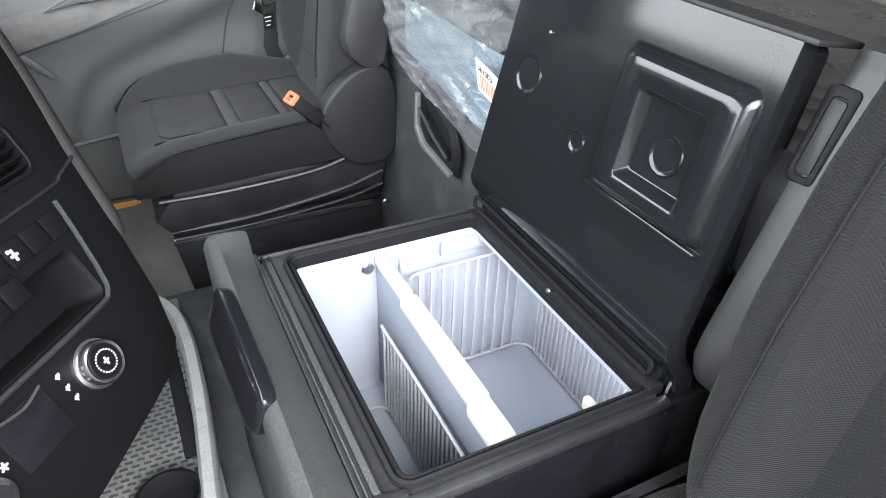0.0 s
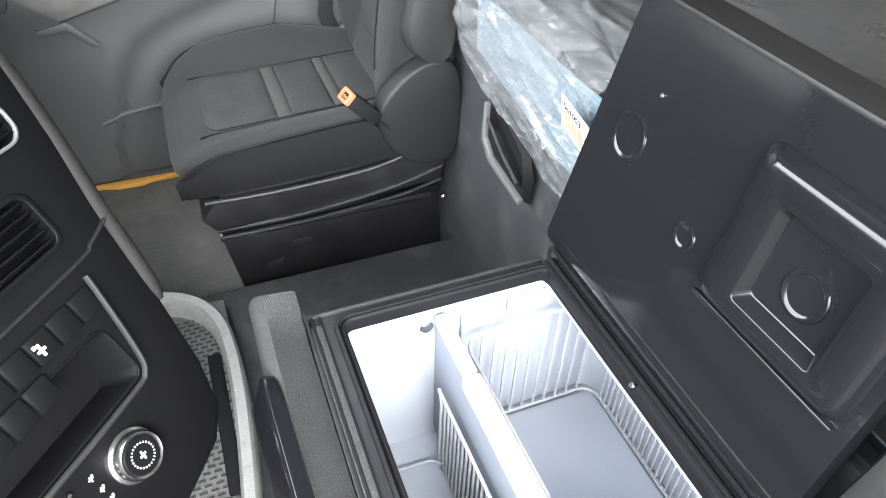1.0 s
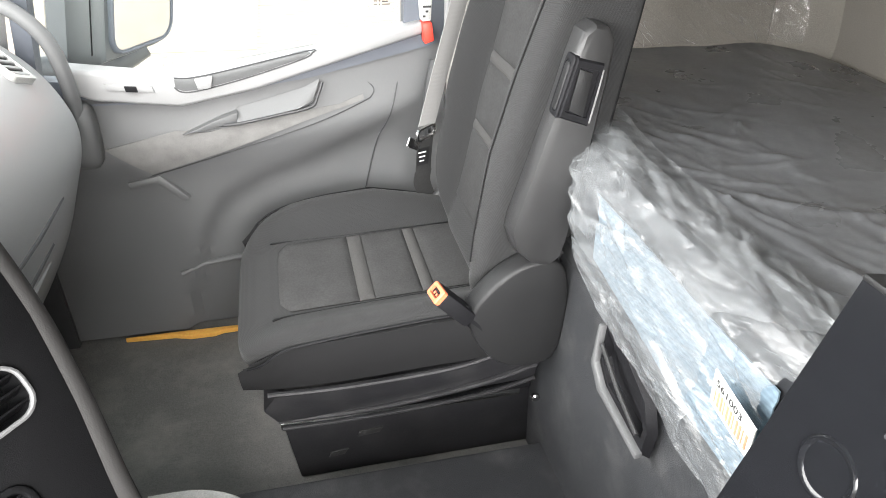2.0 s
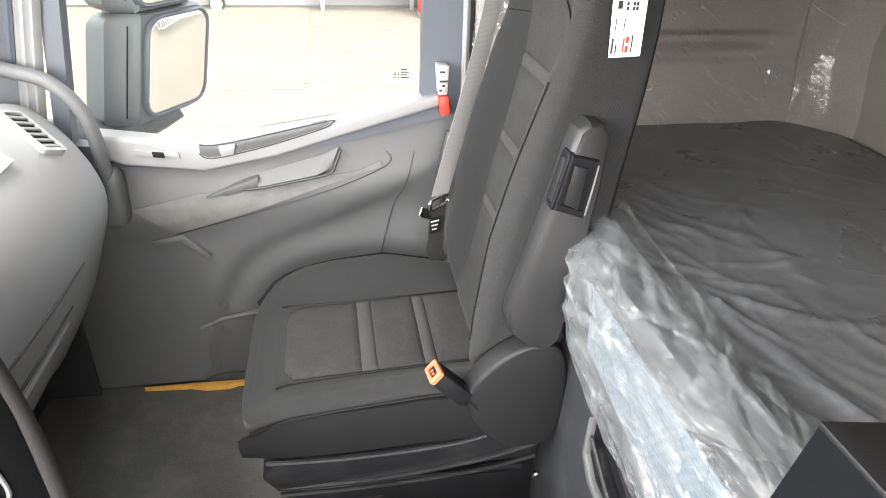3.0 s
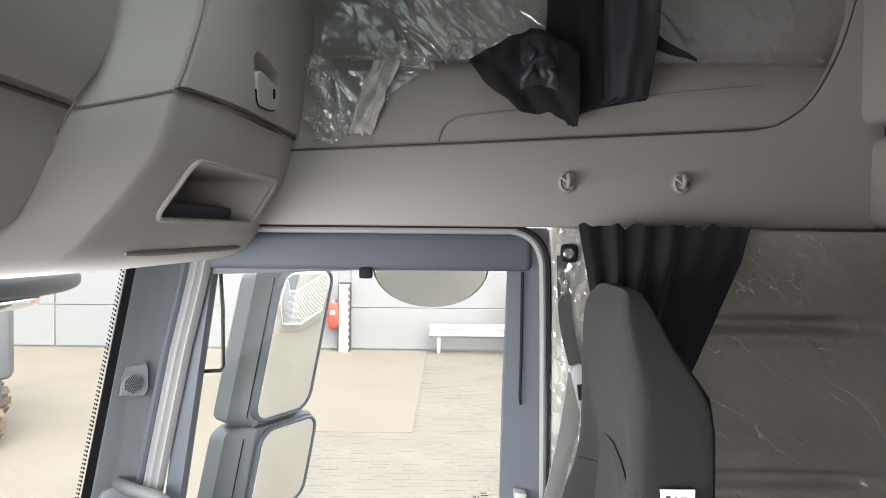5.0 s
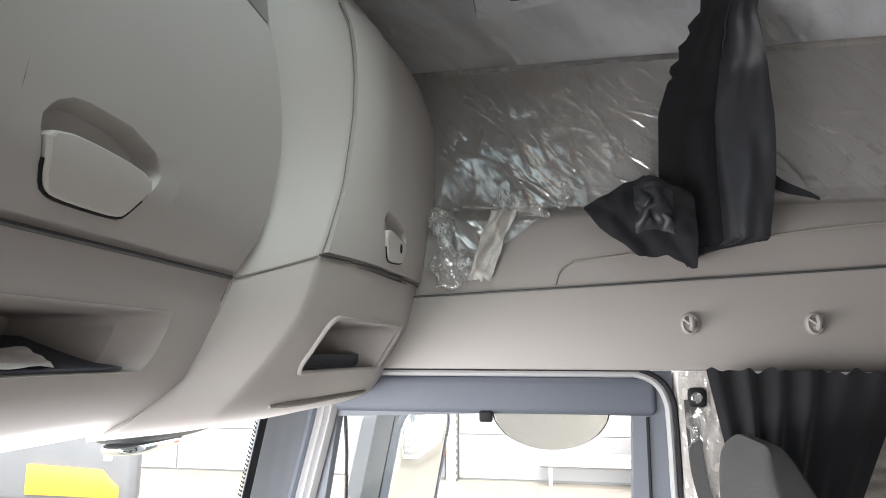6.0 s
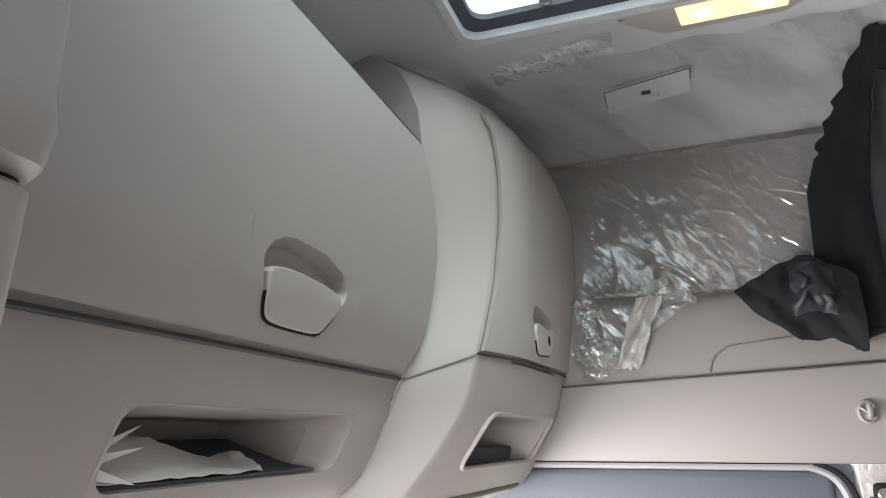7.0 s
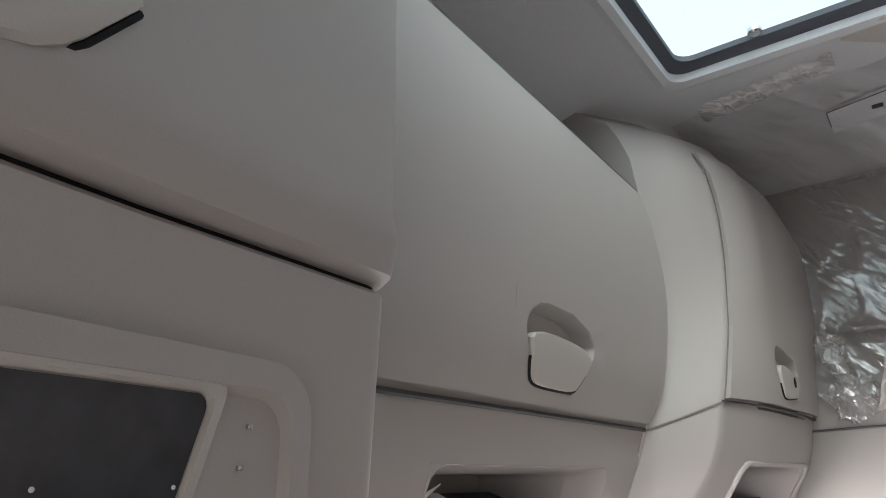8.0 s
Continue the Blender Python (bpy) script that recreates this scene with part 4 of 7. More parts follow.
# plain box added for the edge of a red vehicle
redbox = thing("red_vehicle_edge", "red box for the edge of a red vehicle before the hall", "container", (2.8, 14.4, -1.5))
part("vehicle_body", box(1.72, 4.4, 14.3, 14.85, -1.42, 0.45, 0.01), RED, redbox)
for x in (1.72, 4.1):
    part("skid", box(x, x + 0.2, 13.9, 14.85, -1.5, -1.42, 0), STEEL, redbox)
front = thing("front_mirror", "grey front mirror pod hanging before the windscreen", "mirror", (-1.2, 1.15, 1.26))
part("pod", soft((-1.2, 1.10, 1.262), (0.07, 0.22, 0.034), 3, 8), HOUSING, front)
part("pod_glass", soft((-1.19, 1.02, 1.225), (0.05, 0.12, 0.016), 3, 8), MIRROR, front, "curved mirror glass")
part("pod_arm", tube([(-1.2, 1.25, 1.27), (-1.12, 1.28, 1.40), (-1.0, 1.22, 1.50)], 0.018, 8), HOUSING, front)

# block paving: single pavers near the cab, the rest as one sheet of blocks
rnd = random.Random(5)


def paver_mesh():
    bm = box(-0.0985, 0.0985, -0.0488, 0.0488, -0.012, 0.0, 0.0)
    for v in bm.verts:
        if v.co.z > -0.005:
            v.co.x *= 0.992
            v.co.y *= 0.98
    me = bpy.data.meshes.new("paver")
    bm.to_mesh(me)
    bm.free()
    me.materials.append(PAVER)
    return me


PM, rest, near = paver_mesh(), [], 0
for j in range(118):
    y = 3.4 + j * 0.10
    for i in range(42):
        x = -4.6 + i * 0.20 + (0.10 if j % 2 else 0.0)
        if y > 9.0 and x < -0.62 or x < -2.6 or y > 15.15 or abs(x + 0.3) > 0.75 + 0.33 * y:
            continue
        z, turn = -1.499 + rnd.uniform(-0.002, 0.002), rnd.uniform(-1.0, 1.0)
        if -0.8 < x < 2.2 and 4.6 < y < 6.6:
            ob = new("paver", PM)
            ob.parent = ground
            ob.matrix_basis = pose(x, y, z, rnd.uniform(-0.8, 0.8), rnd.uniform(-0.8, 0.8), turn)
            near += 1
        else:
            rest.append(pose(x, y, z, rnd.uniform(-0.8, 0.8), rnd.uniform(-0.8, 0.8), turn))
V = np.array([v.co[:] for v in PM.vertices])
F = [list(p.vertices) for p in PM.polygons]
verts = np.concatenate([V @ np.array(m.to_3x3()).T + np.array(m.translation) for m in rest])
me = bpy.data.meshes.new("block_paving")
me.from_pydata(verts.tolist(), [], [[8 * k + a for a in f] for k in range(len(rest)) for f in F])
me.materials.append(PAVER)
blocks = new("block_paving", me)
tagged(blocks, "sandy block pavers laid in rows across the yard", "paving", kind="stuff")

# ---- dashboard ----
dash = thing("dashboard", "light grey soft moulded passenger dashboard", "dashboard", (-1.0, 0.6, 0.1))
DASHP = [(-1.03, 0.70), (-1.0, 0.77), (-0.95, 0.795), (-0.87, 0.80), (-0.82, 0.775), (-0.775, 0.735), (-0.742, 0.685), (-0.722, 0.625), (-0.728, 0.565), (-0.755, 0.495), (-0.80, 0.39), (-0.865, 0.28), (-0.94, 0.18), (-1.04, 0.10)]


def dash_loop(y, k, lift):
    return [(p.x * k + (1 - k) * -1.04, y, p.z + lift) for p in smooth_line([(a, 0, b) for a, b in DASHP], 3)]


# the unseen driver-side stretch is added to block low light from the windscreen
part("dash_body", loft([dash_loop(-1.16, 0.9, 0.0), dash_loop(-0.3, 0.9, 0.0), dash_loop(0.0, 1.0, 0.0), dash_loop(0.3, 1.0, 0.0), dash_loop(0.6, 0.98, 0.0), dash_loop(0.85, 0.95, -0.01), dash_loop(0.97, 0.90, -0.03), dash_loop(1.04, 0.80, -0.05), dash_loop(1.075, 0.65, -0.08)]), SILL, dash)


def dash_x(y, z):
    """Front of the dashboard's lower half at a height."""
    k = lerp(y, (0.3, 0.6, 0.85, 0.97), (1.0, 0.98, 0.95, 0.90))
    return lerp(z, (0.28, 0.39, 0.495, 0.565, 0.625), (-0.865, -0.80, -0.755, -0.728, -0.722)) * k - 1.04 * (1 - k)


for nm, ya, za, yb, zb in (("glovebox_seam", 0.12, 0.625, 0.76, 0.540), ("lower_seam", 0.12, 0.555, 0.73, 0.468)):
    part(nm, tube([(dash_x(mix(ya, yb, t), mix(za, zb, t)) + 0.002, mix(ya, yb, t), mix(za, zb, t)) for t in steps(0, 1, 10)], 0.0035, 6), DARK, dash)
part("lower_lip", tube([(dash_x(mix(0.12, 0.73, t), mix(0.520, 0.432, t)) - 0.002, mix(0.12, 0.73, t), mix(0.520, 0.432, t)) for t in steps(0, 1, 10)], 0.008, 8), SILL, dash, "rounded lower lip")
part("trim_inlay", sheet(steps(0.30, 0.725, 12), steps(0, 1, 4), lambda y, w: (mix(-0.824, -0.796, w) + 0.004, y, mix(0.768, 0.747, w) + 0.006), 0.008), CREAM, dash, "bright white trim piece")
VE1 = Vector((0.069, -0.036, -0.055)).normalized()
VN = VE1.cross(Vector((-0.010, 0.064, -0.003))).normalized()
VE2 = VN.cross(VE1)
VENTM = Matrix.Translation((-0.818, 0.866, 0.746)) @ Matrix(((VE1.x, VE2.x, VN.x, 0), (VE1.y, VE2.y, VN.y, 0), (VE1.z, VE2.z, VN.z, 0), (0, 0, 0, 1)))
vent = part("side_vent", spun(loft([[(x, y, z) for x, y in rrect(0, 0, hx, hy, 0.010)] for hx, hy, z in ((0.053, 0.034, -0.02), (0.053, 0.034, 0.010), (0.047, 0.028, 0.011), (0.046, 0.027, 0.004))]), VENTM), TRAY, dash, "pale rimmed side air vent")
part("vent_well", spun(box(-0.0465, 0.0465, -0.0275, 0.0275, 0.002, 0.0052, 0), VENTM), BLACK, vent)
for i in range(6):
    part("slat", spun(box(-0.040 + i * 0.0150, -0.033 + i * 0.0150, -0.027, 0.027, 0.005, 0.0095, 0.001, 1), VENTM), SILL, vent)

# ---- centre console, turned towards the driver ----
CO, CU, CN = Vector((-0.557, -0.129, 0.406)), Vector((0.6247, 0.7809, 0)), Vector((0.6807, -0.5445, 0.4901))
CV = CN.cross(CU)
CM = Matrix(((CU.x, CV.x, CN.x, CO.x), (CU.y, CV.y, CN.y, CO.y), (CU.z, CV.z, CN.z, CO.z), (0, 0, 0, 1)))
con = thing("centre_console", "black moulded centre console with switches and an air vent", "console", (-0.65, -0.1, 0.2))
RIGHT = [(-0.55, 0.50), (0.10, 0.50), (0.200, 0.47), (0.201, 0.39), (0.190, 0.305), (0.172, 0.215), (0.163, 0.15), (0.155, 0.09), (0.140, 0.0), (0.118, -0.06), (0.085, -0.085), (0.03, -0.095), (-0.084, -0.111), (-0.35, -0.14), (-0.55, -0.14)]


def con_loop(w, grow):
    c = Vector((-0.15, 0.15))
    return [tuple(c + (Vector(p) - c) * grow) + (w,) for p in RIGHT]


def pocketed(bm, outer, holes):
    """Close the open end of a skin with a flat face that has hollows: (loop, depth, shrink)."""
    rim = {tuple(round(c, 5) for c in v.co): v for v in bm.verts}
    ring = [rim[tuple(round(c, 5) for c in p)] for p in outer]
    edges = [bm.edges.get((a, b)) for a, b in zip(ring, ring[1:] + ring[:1])]
    for loop, depth, shrink in holes:
        mx, my = sum(p[0] for p in loop) / len(loop), sum(p[1] for p in loop) / len(loop)
        rows = [[bm.verts.new((mx + (x - mx) * k, my + (y - my) * k, w)) for x, y in loop] for k, w in ((1.0, outer[0][2]), (1.0 - 0.2 * shrink, -0.004), (1.0 - shrink, -depth))]
        for a, b in zip(rows, rows[1:]):
            for i in range(len(loop)):
                j = (i + 1) % len(loop)
                bm.faces.new((a[i], a[j], b[j], b[i]))
        bm.faces.new(rows[-1])
        edges += [bm.edges.get((a, b)) for a, b in zip(rows[0], rows[0][1:] + rows[0][:1])]
    bmesh.ops.triangle_fill(bm, use_beauty=True, edges=edges)
    bmesh.ops.recalc_face_normals(bm, faces=bm.faces[:])
    return bm


VENT_HOLE, MOUTH_HOLE, TRAY_HOLE = rrect(0.046, 0.244, 0.062, 0.029, 0.012), rrect(0.08, 0.338, 0.074, 0.0215, 0.016), rrect(-0.058, 0.087, 0.130, 0.034, 0.012)
cbody = loft([con_loop(-0.30, 0.96), con_loop(-0.05, 1.0), con_loop(-0.016, 0.995), con_loop(-0.004, 0.985), con_loop(0.0, 0.965)], True, False)
part("console_body", spun(pocketed(cbody, con_loop(0.0, 0.965), [(VENT_HOLE, 0.030, 0.06), (MOUTH_HOLE, 0.030, 0.06), (TRAY_HOLE, 0.045, 0.14)]), CM), CONSOLE, con)
part("soft_edge", spun(tube(smooth_line([(0.198, 0.47, -0.012), (0.197, 0.39, -0.010), (0.187, 0.305, -0.008), (0.170, 0.215, -0.006), (0.162, 0.15, -0.006), (0.154, 0.09, -0.008)], 5), [0.005] + [0.011] * 22 + [0.010, 0.008, 0.005], 10), CM), EDGESOFT, con, "soft dark padded edge strip")
part("kink_line", spun(tube(smooth_line([(0.170, 0.205, 0.002), (0.13, 0.192, 0.001), (0.09, 0.186, 0.001), (-0.20, 0.183, 0.001)], 5), 0.0025, 6), CM), BLACK, con)


def ring_on(cx, cy, hx, hy, r, wide, w0, w1):
    """A raised rounded frame on the console's face."""
    return spun(loft([[(x, y, w) for x, y in rrect(cx, cy, hx + d, hy + d, r + d)] for d, w in ((wide, w0), (wide, w1 - 0.001), (wide - 0.0015, w1), (0.0012, w1), (0.0, w1 - 0.0015), (0.0, w0))], False, False), CM)


v1 = part("air_vent", ring_on(0.046, 0.244, 0.062, 0.029, 0.012, 0.006, -0.004, 0.004), CONSOLE, con, "black slatted air vent")
for i in range(5):
    part("slat", spun(box(-0.0155, 0.1075, -0.0012, 0.0012, -0.014, 0.001, 0.0008), CM @ pose(0, 0.221 + i * 0.0115, 0, -28, 0, 0)), CONSOLE, v1)
part("vent_surround", ring_on(0.08, 0.338, 0.074, 0.0215, 0.016, 0.0035, -0.004, 0.0045), DOORGREY, con, "thin grey vent surround")
for i in range(3):
    part("slat", spun(box(0.008, 0.152, -0.0010, 0.0010, -0.014, 0.0, 0.0006), CM @ pose(0, 0.326 + i * 0.012, 0, -25, 0, 0)), CONSOLE, con)
for i in range(5):
    part("key", spun(box(-0.058 + i * 0.0305, -0.0295 + i * 0.0305, 0.136, 0.166, 0.0, 0.005, 0.0025), CM), CONSOLE, con)
for i in range(5):
    part("key", spun(box(-0.152 + i * 0.0305, -0.1235 + i * 0.0305, 0.103, 0.133, 0.0, 0.005, 0.0025), CM), CONSOLE, con)
part("key_print", spun(merged(box(0.008, 0.018, 0.148, 0.151, 0.005, 0.0056, 0), box(0.0115, 0.0145, 0.143, 0.157, 0.005, 0.0056, 0), box(0.007, 0.0105, 0.154, 0.158, 0.005, 0.0056, 0)), CM), ICON, con)
part("storage_tray", ring_on(-0.058, 0.087, 0.130, 0.034, 0.012, 0.003, -0.004, 0.0025), CONSOLE, con, "rim of the deep storage tray")
part("tray_rim", spun(tube(smooth_line([(0.100, 0.172, 0.003), (0.092, 0.13, 0.006), (0.082, 0.075, 0.006), (0.072, 0.052, 0.006), (0.045, 0.046, 0.005), (-0.10, 0.047, 0.005), (-0.19, 0.047, 0.004)], 5), 0.0035, 8), CM), HINGE, con, "thin satin edge of the tray")
knob = part("start_knob", spun(loft([[(r * c, r * s, w) for c, s in ell] for r, w in ((0.031, 0.0), (0.030, 0.004), (0.027, 0.005), (0.0265, 0.016), (0.0245, 0.019), (0.0215, 0.018))]), CM), CHROME, con, "bright ringed rotary knob")
part("dial", spun(disc(0.0215, 0.0195, 24, 0.001), CM), CONSOLE, knob)
part("dial_marks", spun(merged(*[spun(box(0.0125, 0.0145, -0.0006, 0.0006, 0.0195, 0.0201, 0), pose(0, 0, 0, 0, 0, 15 * i)) for i in range(24)]), CM), ICON, knob, "white ring of marks")
part("dial_icon", spun(merged(box(-0.004, 0.004, -0.001, 0.0012, 0.0195, 0.0202, 0), box(-0.001, 0.0012, -0.005, 0.005, 0.0195, 0.0202, 0)), CM), ICON, knob)
for b in (0.021, 0.004, -0.011):
    part("mode_icon", spun(merged(box(-0.047, -0.041, b - 0.0006, b + 0.0006, 0.0, 0.0012, 0), box(-0.0448, -0.0436, b - 0.0034, b + 0.003, 0.0, 0.0012, 0), box(-0.042, -0.040, b + 0.001, b + 0.003, 0.0, 0.0012, 0)), CM), ICON, con)
part("slot", spun(box(-0.135, -0.066, -0.030, 0.030, 0.0, 0.0022, 0.001), CM), RECESS, con)
part("slot_lip", spun(tube(smooth_line([(-0.067, 0.030, 0.003), (-0.095, 0.024, 0.004), (-0.128, 0.030, 0.003)], 4), 0.003, 6), CM), CHROME, con, "bright curved lip")
part("fan_icon", spun(merged(*[spun(box(0.001, 0.005, -0.0009, 0.0009, 0.0, 0.0012, 0), Matrix.Translation((-0.146, -0.004, 0)) @ pose(0, 0, 0, 0, 0, 72 * i)) for i in range(5)]), CM), ICON, con)
k2 = part("dial_knob", spun(loft([[(-0.172 + r * c, -0.020 + r * s, w) for c, s in ell] for r, w in ((0.021, 0.0), (0.020, 0.006), (0.016, 0.008))]), CM), CHROME, con)
part("knob_cap", spun(spun(disc(0.013, 0.009, 20, 0.001), Matrix.Translation((-0.172, -0.020, 0))), CM), BLACK, k2)

# ---- floor tray under the console ----
tray = thing("floor_tray", "pale grey moulded floor tray with a ribbed rubber insert", "tray", (-0.55, 0.1, 0.03))
RIMPATH = [(-0.66, 0.475), (-0.57, 0.470), (-0.50, 0.435), (-0.455, 0.365), (-0.440, 0.27), (-0.440, 0.15), (-0.450, 0.0), (-0.470, -0.20), (-0.50, -0.45)]


def rim_loop(d, z):
    out = []
    P = smooth_line([(x, y, 0) for x, y in RIMPATH], 4)
    for i, p in enumerate(P):
        t = (P[min(i + 1, len(P) - 1)] - P[max(i - 1, 0)]).normalized()
        out.append((p.x - t.y * d, p.y + t.x * d, z))
    return out


part("tray_edge", loft([rim_loop(d, z) for d, z in ((0.0, 0.03), (0.0, 0.092), (-0.006, 0.100), (-0.022, 0.100), (-0.028, 0.092), (-0.032, 0.05))], ring=False), TRAY, tray)
part("rubber_insert", box(-0.72, -0.45, -0.45, 0.45, 0.032, 0.055, 0.004), TRAYMAT, tray, "pale ribbed rubber insert")
part("rubber_ribs", merged(*[spun(box(-0.006, 0.006, -0.0015, 0.0015, 0, 0.003, 0), pose(-0.70 + 0.018 * i + 0.009 * (j % 2), -0.42 + 0.011 * j, 0.0545, 0, 0, 0)) for i in range(13) for j in range(76)]), DARK, tray, "dark raised dashes")
part("channel", box(-0.50, -0.475, 0.0, 0.30, 0.05, 0.062, 0.004), BLACK, tray)
cup = part("cup_holder", spun(loft([[(r * c, r * s, z) for c, s in ell] for r, z in ((0.052, 0), (0.052, 0.035), (0.043, 0.040), (0.040, 0.030), (0.038, 0.004))], True, True), Matrix.Translation((-0.53, -0.09, 0.055))), BLACK, tray, "round black cup holder")

# ---- refrigerator box between the seats ----
fr = thing("refrigerator", "black drawer refrigerator with its lid open on a white interior", "refrigerator", (-0.15, -0.23, 0.03))
FX, FY, FHX, FHY = -0.1505, -0.235, 0.1465, 0.201


def floop(hx, hy, r, z, cx=FX, cy=FY):
    return [(x, y, z) for x, y in rrect(cx, cy, hx, hy, r, 6)]


part("outer_body", loft([floop(0.237, 0.2275, 0.012, 0.03, -0.103, -0.233), floop(0.237, 0.2275, 0.012, 0.400, -0.103, -0.233), floop(0.175, 0.2275, 0.012, 0.408, -0.165, -0.233), floop(0.170, 0.2225, 0.010, 0.416, -0.165, -0.233), floop(FHX + 0.012, FHY + 0.010, 0.02, 0.416), floop(FHX + 0.012, FHY + 0.010, 0.02, 0.40)], True, False), BASEBLACK, fr, "black cabinet")
part("front_strip", box(-0.341, -0.322, -0.452, -0.026, 0.412, 0.4195, 0.002), SPECKLE, fr, "speckled grey strip along the gasket")
part("gasket", loft([floop(FHX + 0.014, FHY + 0.012, 0.020, 0.414), floop(FHX + 0.013, FHY + 0.011, 0.020, 0.423), floop(FHX + 0.009, FHY + 0.008, 0.018, 0.424), floop(FHX + 0.006, FHY + 0.005, 0.016, 0.417), floop(FHX + 0.003, FHY + 0.003, 0.014, 0.423), floop(FHX, FHY, 0.012, 0.420), floop(FHX, FHY, 0.012, 0.400)], False, False), BLACK, fr, "black rubber gasket")
part("liner", loft([floop(FHX, FHY, 0.012, 0.402), floop(FHX + 0.001, FHY - 0.001, 0.012, 0.392), floop(0.212, FHY - 0.002, 0.03, 0.384, -0.094), floop(0.212, FHY - 0.004, 0.03, 0.16, -0.094), floop(0.205, FHY - 0.012, 0.03, 0.135, -0.094)], False, True), WHITE, fr, "white moulded plastic liner")
part("rear_well", box(0.122, 0.13, -0.43, -0.05, 0.03, 0.41, 0.002), WHITE, fr)
part("light_bar", box(-0.02, 0.10, -0.4325, -0.424, 0.375, 0.385, 0.002), COOL, fr, "glowing white lamp strip")
dv = part("divider", box(-0.173, -0.160, -0.432, -0.038, 0.14, 0.382, 0.004), FRIDGESHADE, fr, "divider panel, its shaded side put in as blue grey")
part("grip_bar", box(-0.183, -0.156, -0.360, -0.150, 0.380, 0.402, 0.006), CREAM, dv, "cream grip bar along the divider")
part("bar_end", box(-0.177, -0.157, -0.150, -0.041, 0.382, 0.400, 0.006), CREAM, dv)
part("bar_end", box(-0.192, -0.160, -0.430, -0.360, 0.382, 0.407, 0.008), CREAM, dv)
part("screw", spun(disc(0.010, 0.006, 16, 0.002), pose(-0.186, -0.036, 0.375, 90, 0, 0)), CHROME, fr)
for i, (x0, x1, y0, y1) in enumerate(((-0.145, 0.108, -0.425, -0.058), (-0.298, -0.182, -0.40, -0.085))):
    basket = thing("wire_basket", "white coated wire basket standing in the refrigerator", "basket", ((x0 + x1) / 2, -0.24, 0.137), "baskets in the refrigerator")
    zt, zb = (0.36, 0.142) if i == 0 else (0.305, 0.142)
    hx, hy, cx, cy = (x1 - x0) / 2 - 0.004, (y1 - y0) / 2 - 0.004, (x0 + x1) / 2, (y0 + y1) / 2
    if i == 0:
        P = rrect(cx, cy, hx, hy, 0.03, 4)
        part("top_wire", tube([(x, y, zt) for x, y in P], 0.0026, 6, True), WIRE, basket)
        part("bottom_wire", tube([(x, y, zb + 0.004) for x, y in P], 0.0030, 6, True), WIRE, basket)
        for x in steps(x0 + 0.034, x1 - 0.034, 9):
            for y in (y0 + 0.005, y1 - 0.005):
                part("upright_wire", tube([(x, y, zt), (x, y, zb + 0.004)], 0.0021, 5), WIRE, basket)
    else:
        for x, top in ((x0 + 0.005, zt - 0.03), (x1 - 0.005, zt)):
            part("side_frame", tube(smooth_line([(x, y1 - 0.02, zb), (x, y1 - 0.02, top - 0.015), (x, y1 - 0.03, top), (x, y0 + 0.03, top), (x, y0 + 0.02, top - 0.015), (x, y0 + 0.02, zb)], 3), 0.0026, 6), WIRE, basket)
        part("bottom_wire", tube([(x, y, zb + 0.004) for x, y in rrect(cx, cy, hx, hy - 0.012, 0.02, 4)], 0.0026, 6, True), WIRE, basket)
    for y in steps(y0 + 0.034, y1 - 0.034, 25 if i == 0 else 20):
        for x in (x0 + 0.005, x1 - 0.005):
            part("upright_wire", tube([(x, y, zt - (0.03 if i and x < cx else 0.0)), (x, y, zb + 0.004)], 0.0021, 5), WIRE, basket)
    part("base_sheet", box(x0 + 0.01, x1 - 0.01, y0 + 0.01, y1 - 0.01, zb - 0.004, zb + 0.002, 0.001), WHITE, basket)
part("hinge_clip", merged(box(-0.060, 0.002, -0.432, -0.424, 0.372, 0.402, 0.003), box(-0.062, -0.052, -0.432, -0.405, 0.382, 0.400, 0.003)), CREAM, fr, "white hinge clip in the corner")
part("panel_frame", merged(box(-0.135, -0.07, -0.043, -0.0365, 0.15, 0.395, 0.003), box(-0.065, 0.06, -0.045, -0.0365, 0.365, 0.39, 0.004)), WHITE, fr, "white moulded corner panel")

# front bar with its release handle
BAR = lambda dz, dr: [(-0.402, 0.30), (-0.406, 0.440), (-0.402, 0.455 + dz), (-0.396, 0.461 + dz), (-0.388, 0.462 + dz), (-0.370, mix(0.446, 0.4615, dr) + dz), (-0.350, mix(0.427, 0.459, dr) + dz), (-0.346, mix(0.422, 0.455, dr) + dz), (-0.345, 0.30)]
part("front_bar", loft([[(x, y, z) for x, z in pr] for y, pr in ((-0.455, BAR(-0.004, 0.0)), (-0.20, BAR(0.0, 0.0)), (-0.06, BAR(0.0, 0.05)), (-0.025, BAR(0.0, 0.35)), (-0.008, BAR(0.0, 0.85)), (0.006, BAR(0.0, 1.0)), (0.012, BAR(-0.004, 0.9)))]), SPECKLE, fr, "speckled grey front bar")
part("front_face", prism([(-0.40, 0.03), (-0.398, 0.33), (-0.345, 0.33), (-0.345, 0.03)], "y", -0.452, 0.008, 0.004), DARK, fr)
part("handle_recess", spun(soft((0, 0, 0), (0.011, 0.106, 0.030), 6, 10), pose(-0.4065, -0.223, 0.4420, 0, 20, 2)), RECESS, fr, "black finger recess")
part("release_lever", spun(box(-0.004, 0.004, -0.070, 0.070, -0.012, 0.012, 0.003), pose(-0.408, -0.235, 0.452, 0, 24, 2)), DARK, fr, "dark release lever")
